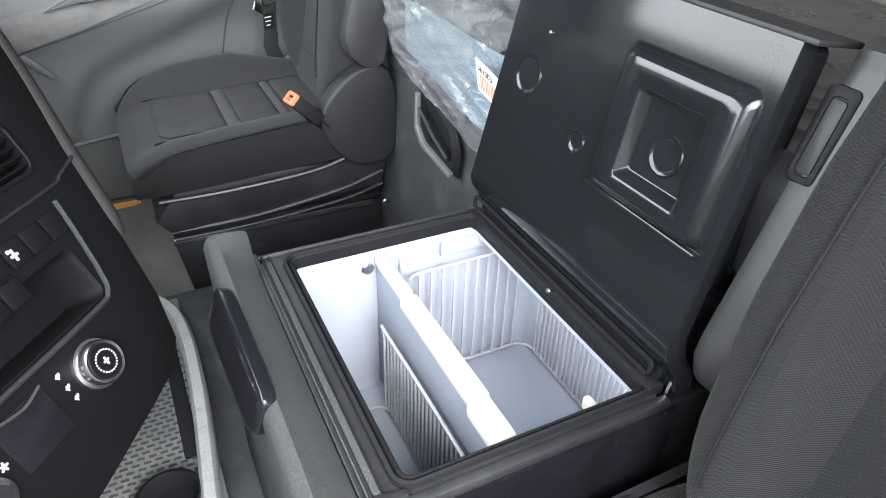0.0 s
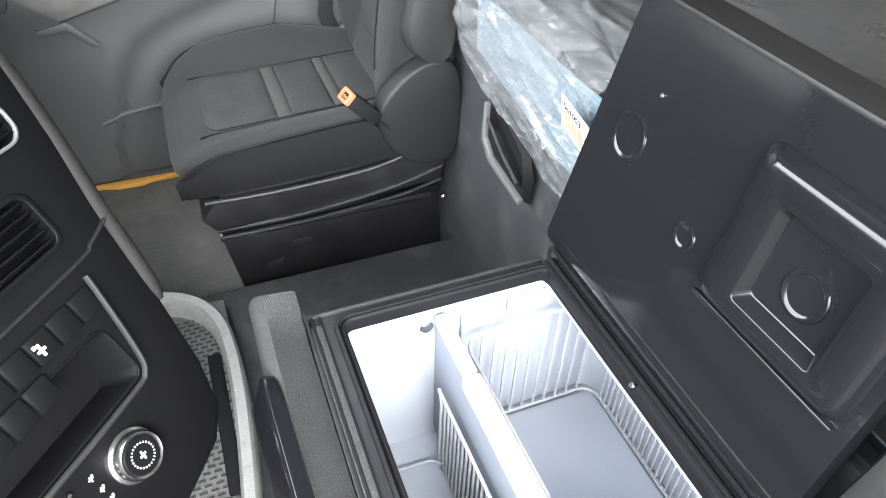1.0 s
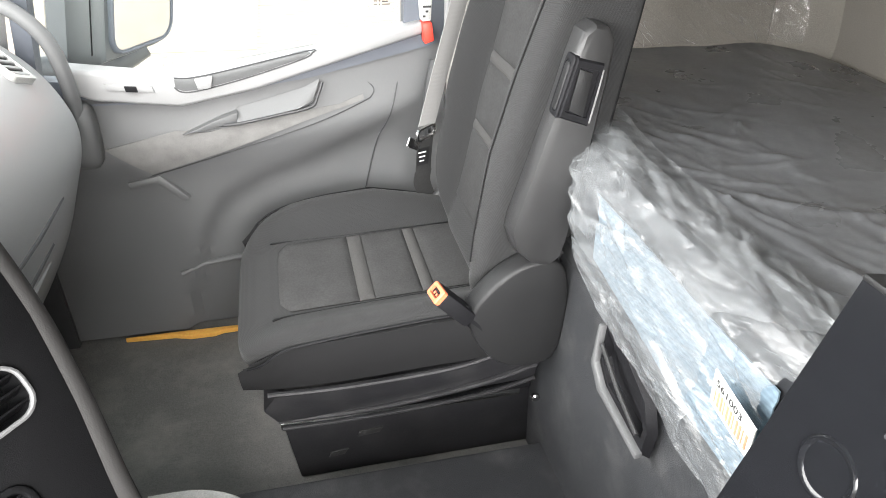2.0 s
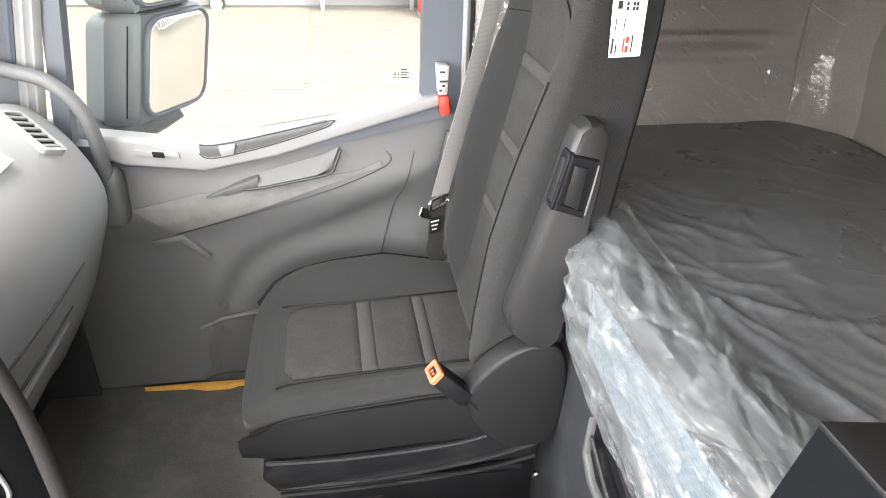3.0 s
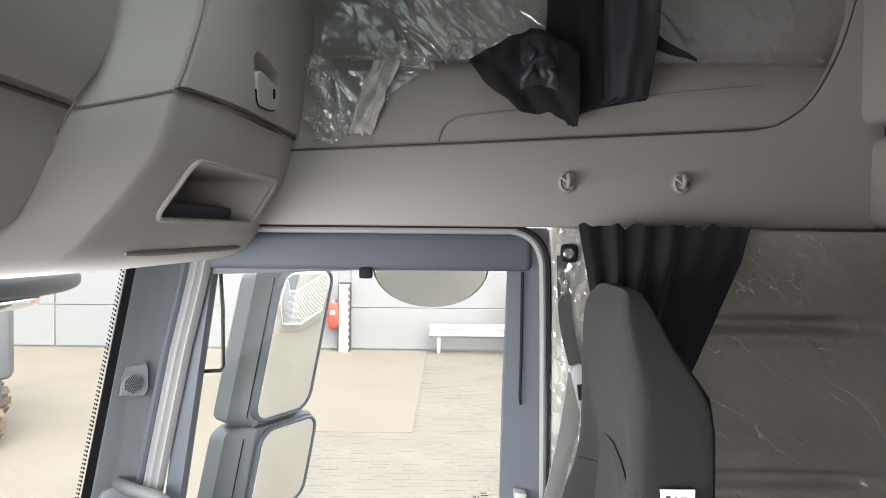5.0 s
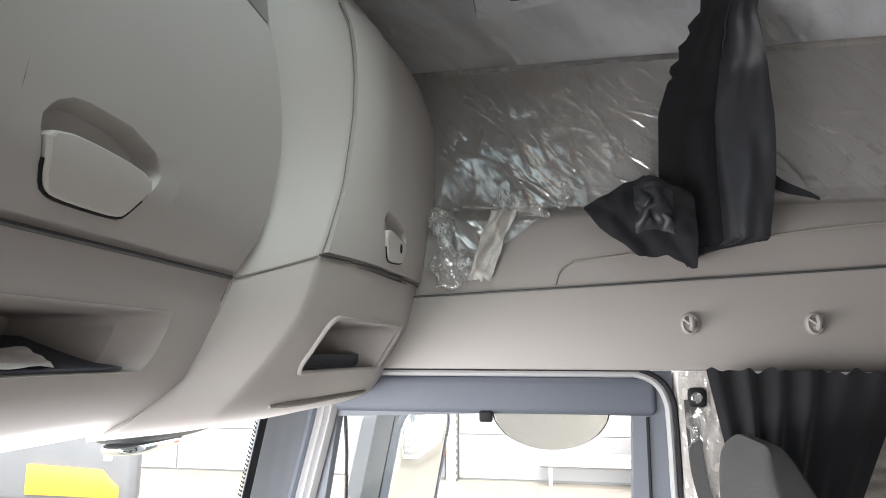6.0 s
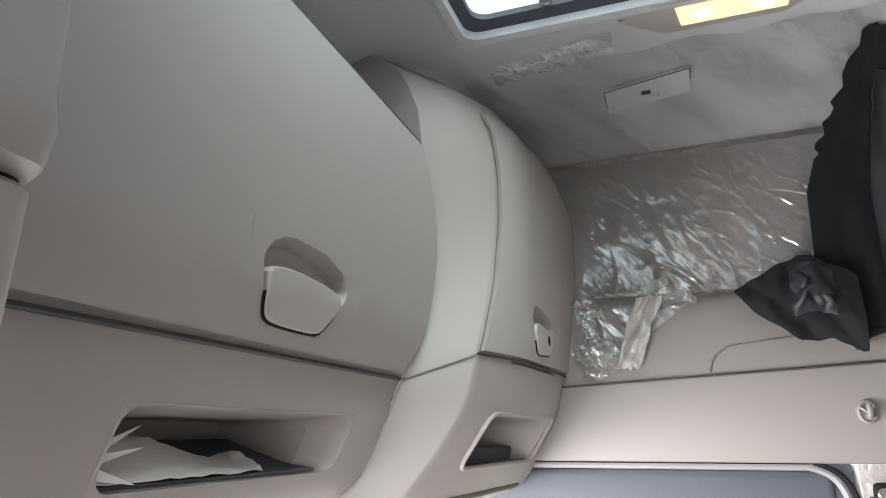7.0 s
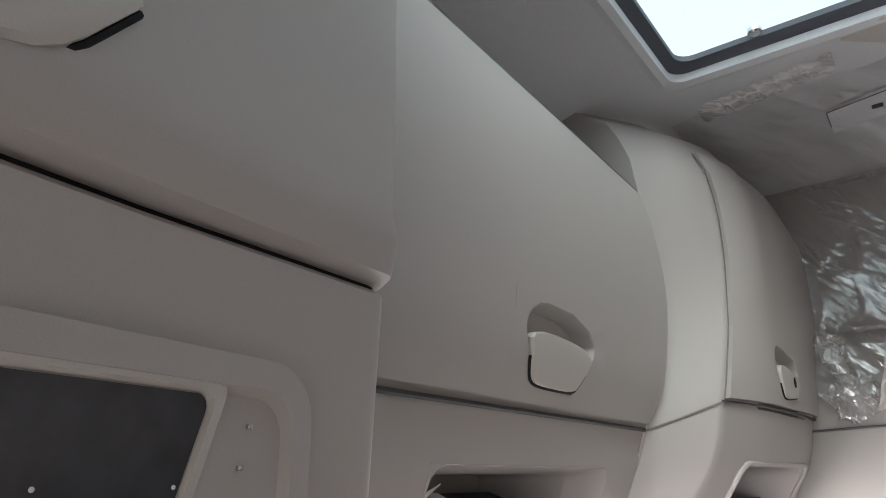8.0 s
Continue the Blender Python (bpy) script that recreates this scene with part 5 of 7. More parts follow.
part("front_ledge", prism([(-0.345, -0.455), (-0.345, 0.0), (-0.338, 0.0), (-0.338, -0.44), (-0.30, -0.446), (-0.30, -0.455)], "z", 0.40, 0.421, 0.002), BASEBLACK, fr)
part("edge_trim", merged(box(-0.336, -0.332, -0.455, -0.012, 0.414, 0.4215, 0.0015), box(-0.326, -0.322, -0.455, -0.012, 0.414, 0.4195, 0.0015)), BLACK, fr)
part("side_rail", box(-0.34, 0.0, -0.0115, -0.0065, 0.412, 0.4205, 0.002), ARM, fr, "grey edge rail")
part("near_panel", sheet(steps(-0.345, 0.02, 30), steps(0.03, 0.404, 24), lambda x, z: (x, -0.462 - 0.010 * noise.turbulence(Vector((x * 16 + z * 6, z * 5, 3)), 3, False) - 0.006 * max(0.0, (0.40 - z) / 0.37), z), 0.004), RECESS, fr, "wavy black film over the cabinet side")
part("near_rim", box(-0.345, 0.012, -0.466, -0.453, 0.404, 0.4185, 0.003), BASEBLACK, fr)

# lid: hollow moulded panel leaning back on its hinge
LIDM = Matrix.Translation((0.006, -0.225, 0.424)) @ pose(0, 0, 0, 0, 8.6, 0) @ Matrix(((0, 0, -1, 0), (1, 0, 0, 0), (0, 1, 0, 0), (0, 0, 0, 1)))
LW, LH = 0.212, 0.386


def lid_loop(x0, x1, y0, y1, r, w):
    return [(x, y, w) for x, y in rrect((x0 + x1) / 2, (y0 + y1) / 2, (x1 - x0) / 2, (y1 - y0) / 2, r, 5)]


# inner face of the lid: it swells from the hinge and thins towards the top
LIDN = LIDM @ Matrix(((0.9515, 0.0525, 0, -0.0385), (-0.0085, 0.9023, 0, 0.0374), (0.0008, -0.0803, 1, 0.0457), (0, 0, 0, 1)))


def lid_face(u, y):
    k = min(1.0, y / 0.075)
    return LIDM @ Vector((mix(-0.238 + 0.045 * y - 0.002 * k, 0.191 + 0.014 * (1 - k), u), y, (0.049 - 0.089 * y) * k * k * (3 - 2 * k) - 0.012))


lid = part("lid", spun(loft([lid_loop(-0.218, 0.188, 0.0, LH - 0.004, 0.012, -0.045), lid_loop(-0.218, 0.188, 0.0, LH - 0.004, 0.012, -0.003)], True, True), LIDM), GLOSSLID, fr, "glossy black moulded lid")
part("inner_face", sheet([0, 0.006, 0.02] + steps(0.1, 0.9, 8) + [0.98, 0.994, 1], [0.001] + steps(0.01, 0.08, 10) + steps(0.10, 0.385, 10), lid_face, 0.022), GLOSSLID, lid, "", 40)
part("top_flange", spun(box(-0.236, 0.192, LH - 0.002, LH + 0.004, -0.060, 0.004, 0.002), LIDM), HINGE, lid)
# raised block with the square hollow and its round pan
part("raised_block", spun(loft([lid_loop(-0.201, -0.010, 0.152, 0.332, 0.016, -0.0135), lid_loop(-0.197, -0.018, 0.157, 0.327, 0.016, -0.004), lid_loop(-0.193, -0.027, 0.162, 0.321, 0.014, 0.0015), lid_loop(-0.188, -0.032, 0.166, 0.316, 0.012, 0.003),
     lid_loop(-0.1625, -0.060, 0.1815, 0.290, 0.007, 0.003), lid_loop(-0.161, -0.062, 0.183, 0.2885, 0.006, 0.002), lid_loop(-0.154, -0.069, 0.190, 0.283, 0.006, -0.0095), lid_loop(-0.151, -0.072, 0.193, 0.280, 0.005, -0.0105)], True, True), LIDN), GLOSSLID, lid, "raised block with a square hollow")
part("block_ledge", spun(box(-0.198, -0.014, 0.147, 0.152, -0.016, -0.006, 0.002), LIDN), GLOSSLID, lid)
for cx, cy, r, d in ((-0.115, 0.228, 0.022, -0.011), (0.161, 0.231, 0.027, -0.0125), (0.029, 0.184, 0.0135, -0.0125)):
    part("round_pan", spun(spun(loft([[(q * c, q * s, w) for c, s in ell] for q, w in ((r + 0.004, -0.002), (r + 0.003, 0.0008), (r + 0.001, 0.0022), (r - 0.001, 0.0020), (r - 0.004, 0.0006), (r - 0.0045, 0.0004))], True, True), Matrix.Translation((cx, cy, d))), LIDN), GLOSSLID, lid, "round pressed pan")
part("plug", spun(spun(disc(0.003, 0.004, 10, 0.001), Matrix.Translation((0.135, 0.297, -0.0125))), LIDN), CHROME, lid)
part("lid_seal", spun(tube([(x, y, 0.003) for x, y in rrect(0.0, 0.015, LW - 0.006, 0.009, 0.004, 3)], 0.003, 6, True), LIDM), BLACK, lid)
part("hinge_strip", box(-0.006, 0.016, -0.448, -0.018, 0.408, 0.426, 0.003), BLACK, fr, "long black hinge strip")
part("hinge_pin", spun(disc(0.004, 0.008, 12, 0.001), pose(-0.004, -0.25, 0.424, 0, -60, 0)), CHROME, fr)
part("lid_stay", tube(smooth_line([(0.012, -0.452, 0.40), (0.022, -0.455, 0.46), (0.018, -0.452, 0.50)], 5), 0.003, 6), CHROME, fr, "bright wire lid stay")

# ---- seats ----
def seat(name, label, inner, yc, extra, recline=0.0, shift=(0.0, 0.0)):
    """An air-sprung truck seat; inner: -1 when its aisle side lies towards lower y."""
    cloth = CLOTH if inner < 0 else CLOTHSHADED
    S = Matrix.Translation((shift[0], yc, shift[1])) @ Matrix.Diagonal((1, -inner, 1, 1))
    ob = thing(name, label, "seat", (-0.2, yc, -0.05), "cab seats")

    LEAN_BACK = Matrix.Translation((-0.05, 0, 0.42)) @ pose(0, 0, 0, 0, recline, 0) @ Matrix.Translation((0.05, 0, -0.42))
    upper = []

    def P(nm, bm, mat, parent=ob, lab="", sharp=38.0):
        return part(nm, spun(bm, S @ LEAN_BACK if upper else S), mat, parent, lab, sharp)

    def top(x, y):
        """Height of the cushion's upper side: a flat middle between two bolsters, the outer one humped."""
        z = 0.347 + 0.05 * (x + 0.25)
        k = min(1.0, max(0.0, (abs(y) - 0.115) / 0.105))
        k = k * k * (3 - 2 * k)
        if y < 0:
            z += k * lerp(x, (-0.48, -0.44, -0.40, -0.31, -0.16, 0.03), (0.006, 0.022, 0.038, 0.046, 0.052, 0.046))
        else:
            z += k * lerp(x, (-0.48, -0.44, -0.37, -0.30, -0.19, -0.06, 0.03), (0.006, 0.026, 0.048, 0.058, 0.062, 0.028, 0.004))
        if x < -0.38:
            z -= 2.6 * (-0.38 - x) ** 2
        return z

    def cushion(q):
        s = (q.z - 0.30) / 0.075
        x, y = q.x, q.y
        zt = top(x, y)
        z = mix(0.285, zt, (s + 1) / 2)
        if x < -0.33:
            y *= 1 - 0.13 * ((-0.33 - x) / 0.157) ** 2.5
        return Vector((x, y, z))

    cu = P("cushion", soft((-0.225, 0, 0.30), (0.262, 0.242, 0.075), 7, 18, cushion), cloth)
    for x0, x1, m, nm in ((-0.408, -0.262, SUEDE, "suede_panel"), (-0.262, -0.232, STRIPE, "pale_stripe"), (-0.232, -0.142, SUEDE, "suede_panel"), (-0.142, -0.118, STRIPE, "pale_stripe"), (-0.118, 0.02, SUEDE, "suede_panel")):
        def quilt(u, w, x0=x0, x1=x1, front=(x0 < -0.40)):
            x, y = mix(x0, x1, u), mix(-0.116, 0.116, w)
            if front:
                x += 0.02 * max(0.0, abs(2 * w - 1) - 0.7) ** 1.5 / 0.164 * (1 - u)
            e = min(u, 1 - u) * (x1 - x0)
            d = min(w, 1 - w) * 0.232
            return (x, y, top(x, y) + 0.0025 + 0.006 * min(1.0, min(e, d) / 0.012) ** 0.6)
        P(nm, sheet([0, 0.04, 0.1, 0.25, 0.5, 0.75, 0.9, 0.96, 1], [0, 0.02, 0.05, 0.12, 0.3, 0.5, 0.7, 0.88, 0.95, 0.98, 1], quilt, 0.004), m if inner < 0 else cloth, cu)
    for sgn in (-1, 1):
        P("piping", tube(smooth_line([(-0.42, sgn * 0.134, top(-0.42, 0.134) + 0.0005), (-0.40, sgn * 0.130, top(-0.40, 0.13) + 0.001), (-0.25, sgn * 0.124, top(-0.25, 0.12) + 0.001), (0.0, sgn * 0.122, top(0, 0.12) + 0.001)], 5), 0.0022, 6), CLOTHSIDE, cu)
    # aisle side skirt of smooth cloth, hanging over the frame
    for sgn in (-1, 1):
        def skirt(u, w, sgn=sgn):
            x = mix(-0.478, 0.03, u)
            z = mix(top(x, sgn * 0.23) - 0.020, mix(0.268, 0.298, u) + 0.006 * math.sin(u * 3.1), w)
            return (x, sgn * (0.2415 + 0.006 * math.sin(math.pi * w) - 0.034 * (1 - u) ** 5), z)
        P("side_skirt", sheet(steps(0, 1, 16), steps(0, 1, 8), skirt, 0.012), CLOTHSIDE, ob, "black smooth cloth skirt")
    P("front_apron", sheet(steps(-0.235, 0.235, 10), steps(0, 1, 6), lambda y, w: (-0.455 + 0.020 * w + 0.040 * (abs(y) / 0.235) ** 4, y * 0.86, mix(0.295, 0.255, w)), 0.012), CLOTHSIDE, ob)
    # frame, bellows and plinth
    for sgn in (-1, 1):
        P("skirt_seam", tube(smooth_line([(x, sgn * (0.2435 - 0.030 * min(1.0, max(0.0, (-0.43 - x) / 0.045)) ** 2), top(x, sgn * 0.23) - 0.016) for x in (-0.474, -0.46, -0.44, -0.40, -0.33, -0.25, -0.15, -0.09)], 5), 0.0022, 6), BLACK, ob)
        P("edge_rail", tube(smooth_line([(-0.44, sgn * 0.232, 0.256), (-0.30, sgn * 0.240, 0.258), (-0.12, sgn * 0.244, 0.270), (-0.03, sgn * 0.246, 0.292), (0.0, sgn * 0.246, 0.305)], 6), 0.0055, 8), BASEBLACK, ob, "thin black steel rail")
    P("pan", prism([(-0.455, 0.20), (-0.43, 0.165), (0.06, 0.185), (0.08, 0.27), (-0.40, 0.27)], "y", -0.215, 0.215, 0.006), BASEBLACK)
    for i in range(3):
        P("bellows_fold", box(-0.425 + 0.012 * i, 0.07, -0.185 + 0.006 * i, 0.185 - 0.006 * i, 0.130 + 0.020 * i, 0.147 + 0.020 * i, 0.005), BLACK)
    for sgn in (-1, 1):
        P("side_bar", tube(smooth_line([(-0.43, sgn * 0.205, 0.165), (-0.25, sgn * 0.213, 0.170), (-0.05, sgn * 0.216, 0.195), (0.06, sgn * 0.216, 0.225)], 5), 0.007, 8), BASEBLACK, ob, "curved black steel bar")
        P("lower_bar", tube(smooth_line([(-0.425, sgn * 0.208, 0.146), (-0.25, sgn * 0.214, 0.150), (-0.05, sgn * 0.217, 0.166), (0.06, sgn * 0.217, 0.190)], 5), 0.0045, 8), BASEBLACK, ob, "thin black steel bar")
        P("slide_rail", box(-0.43, 0.05, sgn * 0.172 - 0.010, sgn * 0.172 + 0.010, 0.112, 0.130, 0.003), CHROME if sgn < 0 else BASEBLACK, ob, "worn bright slide rail")
    P("plinth", prism([(-0.428, 0.115), (-0.405, -0.05 - shift[1]), (0.10, -0.05 - shift[1]), (0.10, 0.115)], "y", -0.165, 0.165, 0.006), BASEBLACK, ob, "black box plinth")
    for x, z, w in ((-0.285, 0.058, 0.045), (-0.345, 0.010, 0.032)):
        P("plinth_slot", prism([(x, z - 0.010), (x + w, z - 0.006), (x + w + 0.008, z + 0.008), (x + 0.004, z + 0.004)], "y", -0.168, -0.160, 0.001), ARM, ob, "small grey slot plate")
    P("bolt", spun(disc(0.009, 0.010, 12, 0.003), pose(0.065, -0.218, 0.14, 90, 0, 0)), CHROME, ob)
    P("front_clip", box(-0.455, -0.438, -0.16, -0.145, 0.168, 0.182, 0.003), CHROME, ob)

    # backrest with the built-in headrest
    upper.append(True)
    ZB = (0.36, 0.457, 0.512, 0.653, 0.78, 0.90, 0.95, 1.0, 1.10, 1.152, 1.19, 1.22, 1.26, 1.28, 1.30)
    XF = (-0.085, -0.076, -0.073, -0.056, -0.024, 0.014, 0.032, 0.044, 0.050, 0.051, 0.050, 0.048, 0.047, 0.052, 0.062)
    XB = (0.070, 0.095, 0.110, 0.132, 0.144, 0.160, 0.166, 0.171, 0.173, 0.168, 0.143, 0.122, 0.106, 0.100, 0.092)
    HW = (0.195, 0.222, 0.230, 0.236, 0.238, 0.232, 0.226, 0.220, 0.212, 0.202, 0.192, 0.180, 0.160, 0.145, 0.120)
    DIP = (0.030, 0.060, 0.068, 0.075, 0.072, 0.058, 0.044, 0.030, 0.008, 0.0, 0.0, 0.0, 0.0, 0.0, 0.0)

    def hollow(y, z):
        """Depth of the flat middle panel between the bolsters."""
        k = min(1.0, max(0.0, (0.180 + y) / 0.060, 0.0) if y < 0 else max(0.0, (0.152 - y) / 0.046))
        return lerp(z, ZB, DIP) * k * k * (3 - 2 * k)

    def back(q):
        z = q.z
        hw, xf, xb = lerp(z, ZB, HW), lerp(z, ZB, XF), lerp(z, ZB, XB)
        s, y = q.x, q.y * (hw - lerp(z, (0.36, 0.60, 0.80, 0.95, 1.05, 1.14), (0.060, 0.082, 0.080, 0.066, 0.036, 0.0)) if q.y > 0 else hw)
        dip = hollow(y, z) if s < 0 else 0.0
        x = mix(xf, xb, (s + 1) / 2) + dip * (-s)
        return Vector((x, y, z))

    bk = P("backrest", soft((0, 0, 0.83), (1.0, 1.0, 0.47), 9, 30, back), [cloth])
    me = bk.data
    me.materials.append(CLOTHSIDE)
    for poly in me.polygons:
        c = poly.center
        if inner < 0 and (poly.normal.x > 0.5 or c.y < -0.195 and poly.normal.y < -0.6):
            poly.material_index = 1

    def face(y, z, out=0.004):
        return (lerp(z, ZB, XF) + hollow(y, z) - out, y, z)

    for z0, z1, m, nm in () if inner > 0 else ((0.44, 0.585, SUEDE, "suede_panel"), (0.585, 0.605, STRIPE, "pale_stripe"), (0.605, 0.718, SUEDE, "suede_panel"), (0.718, 0.740, STRIPE, "pale_stripe"), (0.740, 0.862, SUEDE, "suede_panel"), (0.862, 0.886, STRIPE, "pale_stripe"), (0.886, 1.035, SUEDE, "suede_panel")):
        def quilt(u, w, z0=z0, z1=z1):
            z = mix(z0, z1, u)
            half = 0.112 if z < 0.93 else 0.112 * math.sqrt(max(0.06, 1 - ((z - 0.93) / 0.107) ** 2))
            y = mix(-half, half * 0.92, w)
            e = min(u, 1 - u) * (z1 - z0)
            d = min(w, 1 - w) * 2 * half
            return face(y, z, 0.003 + 0.006 * min(1.0, min(e, d) / 0.012) ** 0.6)
        P(nm, sheet([0, 0.05, 0.12, 0.3, 0.5, 0.7, 0.88, 0.95, 1], [0, 0.02, 0.06, 0.15, 0.3, 0.5, 0.7, 0.85, 0.94, 0.98, 1], quilt, 0.004), m, bk)
    P("bolster_seam", tube([face(-0.190, 0.46 + 0.05 * k, 0.0004) for k in range(10)], 0.0014, 6), CLOTHSIDE, bk)
    P("shoulder_seam", tube([face(y, 0.955, 0.0004) for y in steps(0.10, 0.140, 6)], 0.0014, 6), CLOTHSIDE, bk)
    # recliner cover and folded armrest on the aisle side
    COVER = [(-0.098, 0.392), (-0.086, 0.424), (-0.052, 0.464), (-0.014, 0.491), (0.024, 0.500), (0.057, 0.489), (0.074, 0.450), (0.079, 0.385), (0.073, 0.315), (0.052, 0.278), (-0.020, 0.280), (-0.074, 0.330)]
    if inner < 0:
        P("recliner_cover", prism([(p.x, p.z) for p in smooth_line([(x, 0, z) for x, z in COVER + COVER[:1]], 3)[:-1]], "y", -0.272, -0.225, 0.010, 3), HINGE, ob, "dark grey moulded hinge cover")
    P("outer_cover", prism([(-0.08, 0.22), (-0.06, 0.36), (0.04, 0.44), (0.10, 0.40), (0.10, 0.20)], "y", 0.225, 0.255, 0.014, 3), ARM, ob)
    ARMLINE = [(0.041, 0.866), (0.056, 0.876), (0.076, 0.872), (0.088, 0.852), (0.087, 0.80), (0.071, 0.66), (0.054, 0.535), (0.046, 0.505), (0.028, 0.492), (0.0, 0.500), (-0.026, 0.523), (-0.037, 0.555), (-0.034, 0.580), (-0.012, 0.66), (0.012, 0.755), (0.030, 0.830)]
    ac = Vector((0.030, 0.70))
    arm = P("armrest", loft([[(ac.x + (x - ac.x) * k + sh, y, ac.y + (z - ac.y) * kz) for x, z in ARMLINE] for k, kz, sh, y in ((0.9, 0.99, 0.0, -0.226), (1.0, 1.0, 0.0, -0.236), (1.0, 1.0, 0.0, -0.262), (0.95, 0.993, 0.001, -0.272), (0.78, 0.972, 0.005, -0.2765))]), ARM, ob, "folded dark grey armrest")
    LEVER = [(0.033, 0.831), (0.071, 0.822), (0.059, 0.737), (0.016, 0.752)]
    lc = Vector((0.045, 0.786))
    P("lever_body", loft([[(lc.x + (x - lc.x) * k, y, lc.y + (z - lc.y) * k) for x, z in LEVER] for k, y in ((1.06, -0.268), (1.06, -0.279), (1.0, -0.2825), (0.80, -0.2825), (0.78, -0.2795))]), BLACK, arm, "black release lever")
    P("lever_face", loft([[(lc.x + (x - lc.x) * a - 0.003, y, lc.y + (z - lc.y) * b) for x, z in LEVER] for a, b, y in ((0.52, 0.74, -0.279), (0.52, 0.74, -0.2838), (0.44, 0.70, -0.2848))]), HINGE, arm, "grey ribbed lever insert")
    P("lever_front", loft([[(lerp(z, (0.752, 0.831), (0.016, 0.033)) - 0.003 - out, y, z) for y, z in rrect(-0.2640, 0.7915, hy, hz, 0.006, 4)] for hy, hz, out in ((0.0145, 0.044, -0.006), (0.0145, 0.044, 0.001), (0.0125, 0.041, 0.0030), (0.0085, 0.036, 0.0030), (0.008, 0.035, 0.0015))]), BLACK, arm, "black release lever across the front edge")
    P("lever_pad", loft([[(lerp(z, (0.752, 0.831), (0.016, 0.033)) - 0.004 - out, y, z) for y, z in rrect(-0.2640, 0.7915, hy, hz, 0.004, 4)] for hy, hz, out in ((0.0075, 0.033, 0.0), (0.0075, 0.033, 0.0020), (0.0065, 0.031, 0.0028))]), HINGE, arm, "grey knurled lever pad")
    P("lever_edge", tube([(0.073, -0.2775, 0.815), (0.069, -0.2775, 0.78), (0.0625, -0.2775, 0.738)], 0.0022, 6), SILL, arm)
    P("arm_crease", tube([(0.070, -0.2745, 0.868), (0.078, -0.2745, 0.845), (0.077, -0.2745, 0.80), (0.062, -0.2755, 0.68)], 0.0012, 6), EDGEPAD, arm)
    if extra:
        extra(P, ob)
    return ob


def passenger_extra(P, ob):
    card = P("label_card", prism([(0.078, 1.037), (0.126, 1.037), (0.128, 0.956), (0.083, 0.954)], "y", -0.2345, -0.2325, 0.0), PAPER, ob, "white printed label card")
    bars = [(0.084, 0.0865, 0.960, 0.980, INK), (0.090, 0.0915, 0.960, 0.972, INK), (0.100, 0.102, 0.962, 0.980, INKRED), (0.104, 0.108, 0.962, 0.970, INKRED), (0.104, 0.108, 0.974, 0.982, INKRED), (0.112, 0.1135, 0.962, 0.985, INK), (0.086, 0.092, 1.018, 1.028, ARM), (0.086, 0.087, 0.990, 1.005, INK), (0.098, 0.099, 0.990, 1.005, INK)]
    bars += [(0.098 + 0.0045 * i, 0.101 + 0.0045 * i, 1.010 + 0.006 * j, 1.0145 + 0.006 * j, INK) for i in range(5) for j in range(4) if (i * 3 + j * 5 + i * j) % 3]
    for x0, x1, z0, z1, m in bars:
        P("print_bar", box(x0, x1, -0.2352, -0.2344, z0, z1, 0), m, card)


seat("passenger_seat", "charcoal cloth passenger seat with grey suede panels and a folded armrest", -1, 0.742, passenger_extra)
seat("driver_seat", "charcoal cloth driver seat with a folded armrest", 1, -0.745, None, 3.0, (0.038, -0.058))

# belt buckle on its stalk
bu = thing("belt_buckle", "orange topped seat belt buckle on a black stalk", "buckle", (-0.06, 0.49, 0.30))
BM = pose(-0.138, 0.490, 0.436, -10, -44, 12) @ Matrix.Diagonal((0.74, 0.80, 0.84, 1))
part("buckle_case", spun(box(-0.019, 0.019, -0.029, 0.029, -0.070, 0.016, 0.005), BM), BLACK, bu)
part("release_button", spun(loft([[(x, y, z) for x, y in rrect(0, 0, hx, hy, 0.005, 3)] for hx, hy, z in ((0.018, 0.028, 0.012), (0.018, 0.028, 0.022), (0.016, 0.026, 0.024), (0.009, 0.020, 0.024), (0.008, 0.019, 0.017))]), BM), ORANGE, bu, "bright orange release frame")
part("tongue_slot", spun(box(-0.0085, 0.0085, -0.0195, 0.0195, 0.0165, 0.0185, 0), BM), BLACK, bu)
part("slot_tabs", spun(merged(box(-0.006, 0.001, -0.008, -0.004, 0.018, 0.0215, 0.0005), box(-0.006, 0.001, 0.004, 0.008, 0.018, 0.0215, 0.0005)), BM), ORANGE, bu)
part("stalk", tube(smooth_line([BM @ Vector((0, 0, -0.05)), (-0.075, 0.489, 0.372), (-0.045, 0.492, 0.335), (-0.025, 0.495, 0.295)], 5), 0.015, 8, squash=1.5), BLACK, bu, "black stalk")

# seat belt: webbing from the pillar guide down to the tongue and the floor reel
be = thing("seat_belt", "grey seat belt webbing with a chrome tongue parked by the seat", "seat belt", (-0.06, 0.98, 0.40))


def strap(path, w, turn=(0.93, 0.36, 0.0)):
    a = Vector(turn).normalized()
    P = smooth_line(path, 8)
    return sheet(steps(0, len(P) - 1, len(P) - 1), [-1, 0, 1], lambda i, s: P[int(round(i))] + a * (w / 2 * s), 0.0016)


part("webbing", strap([(0.066, 1.030, 1.09), (0.044, 1.005, 0.97), (0.004, 0.990, 0.80), (-0.036, 0.980, 0.65), (-0.064, 0.970, 0.545)], 0.043), BELT, be)
part("upper_webbing", strap([(0.066, 1.045, 1.10), (0.046, 1.062, 1.20), (0.040, 1.066, 1.34)], 0.030, (0.9, -0.1, 0)), INK, be, "dark upper belt webbing")
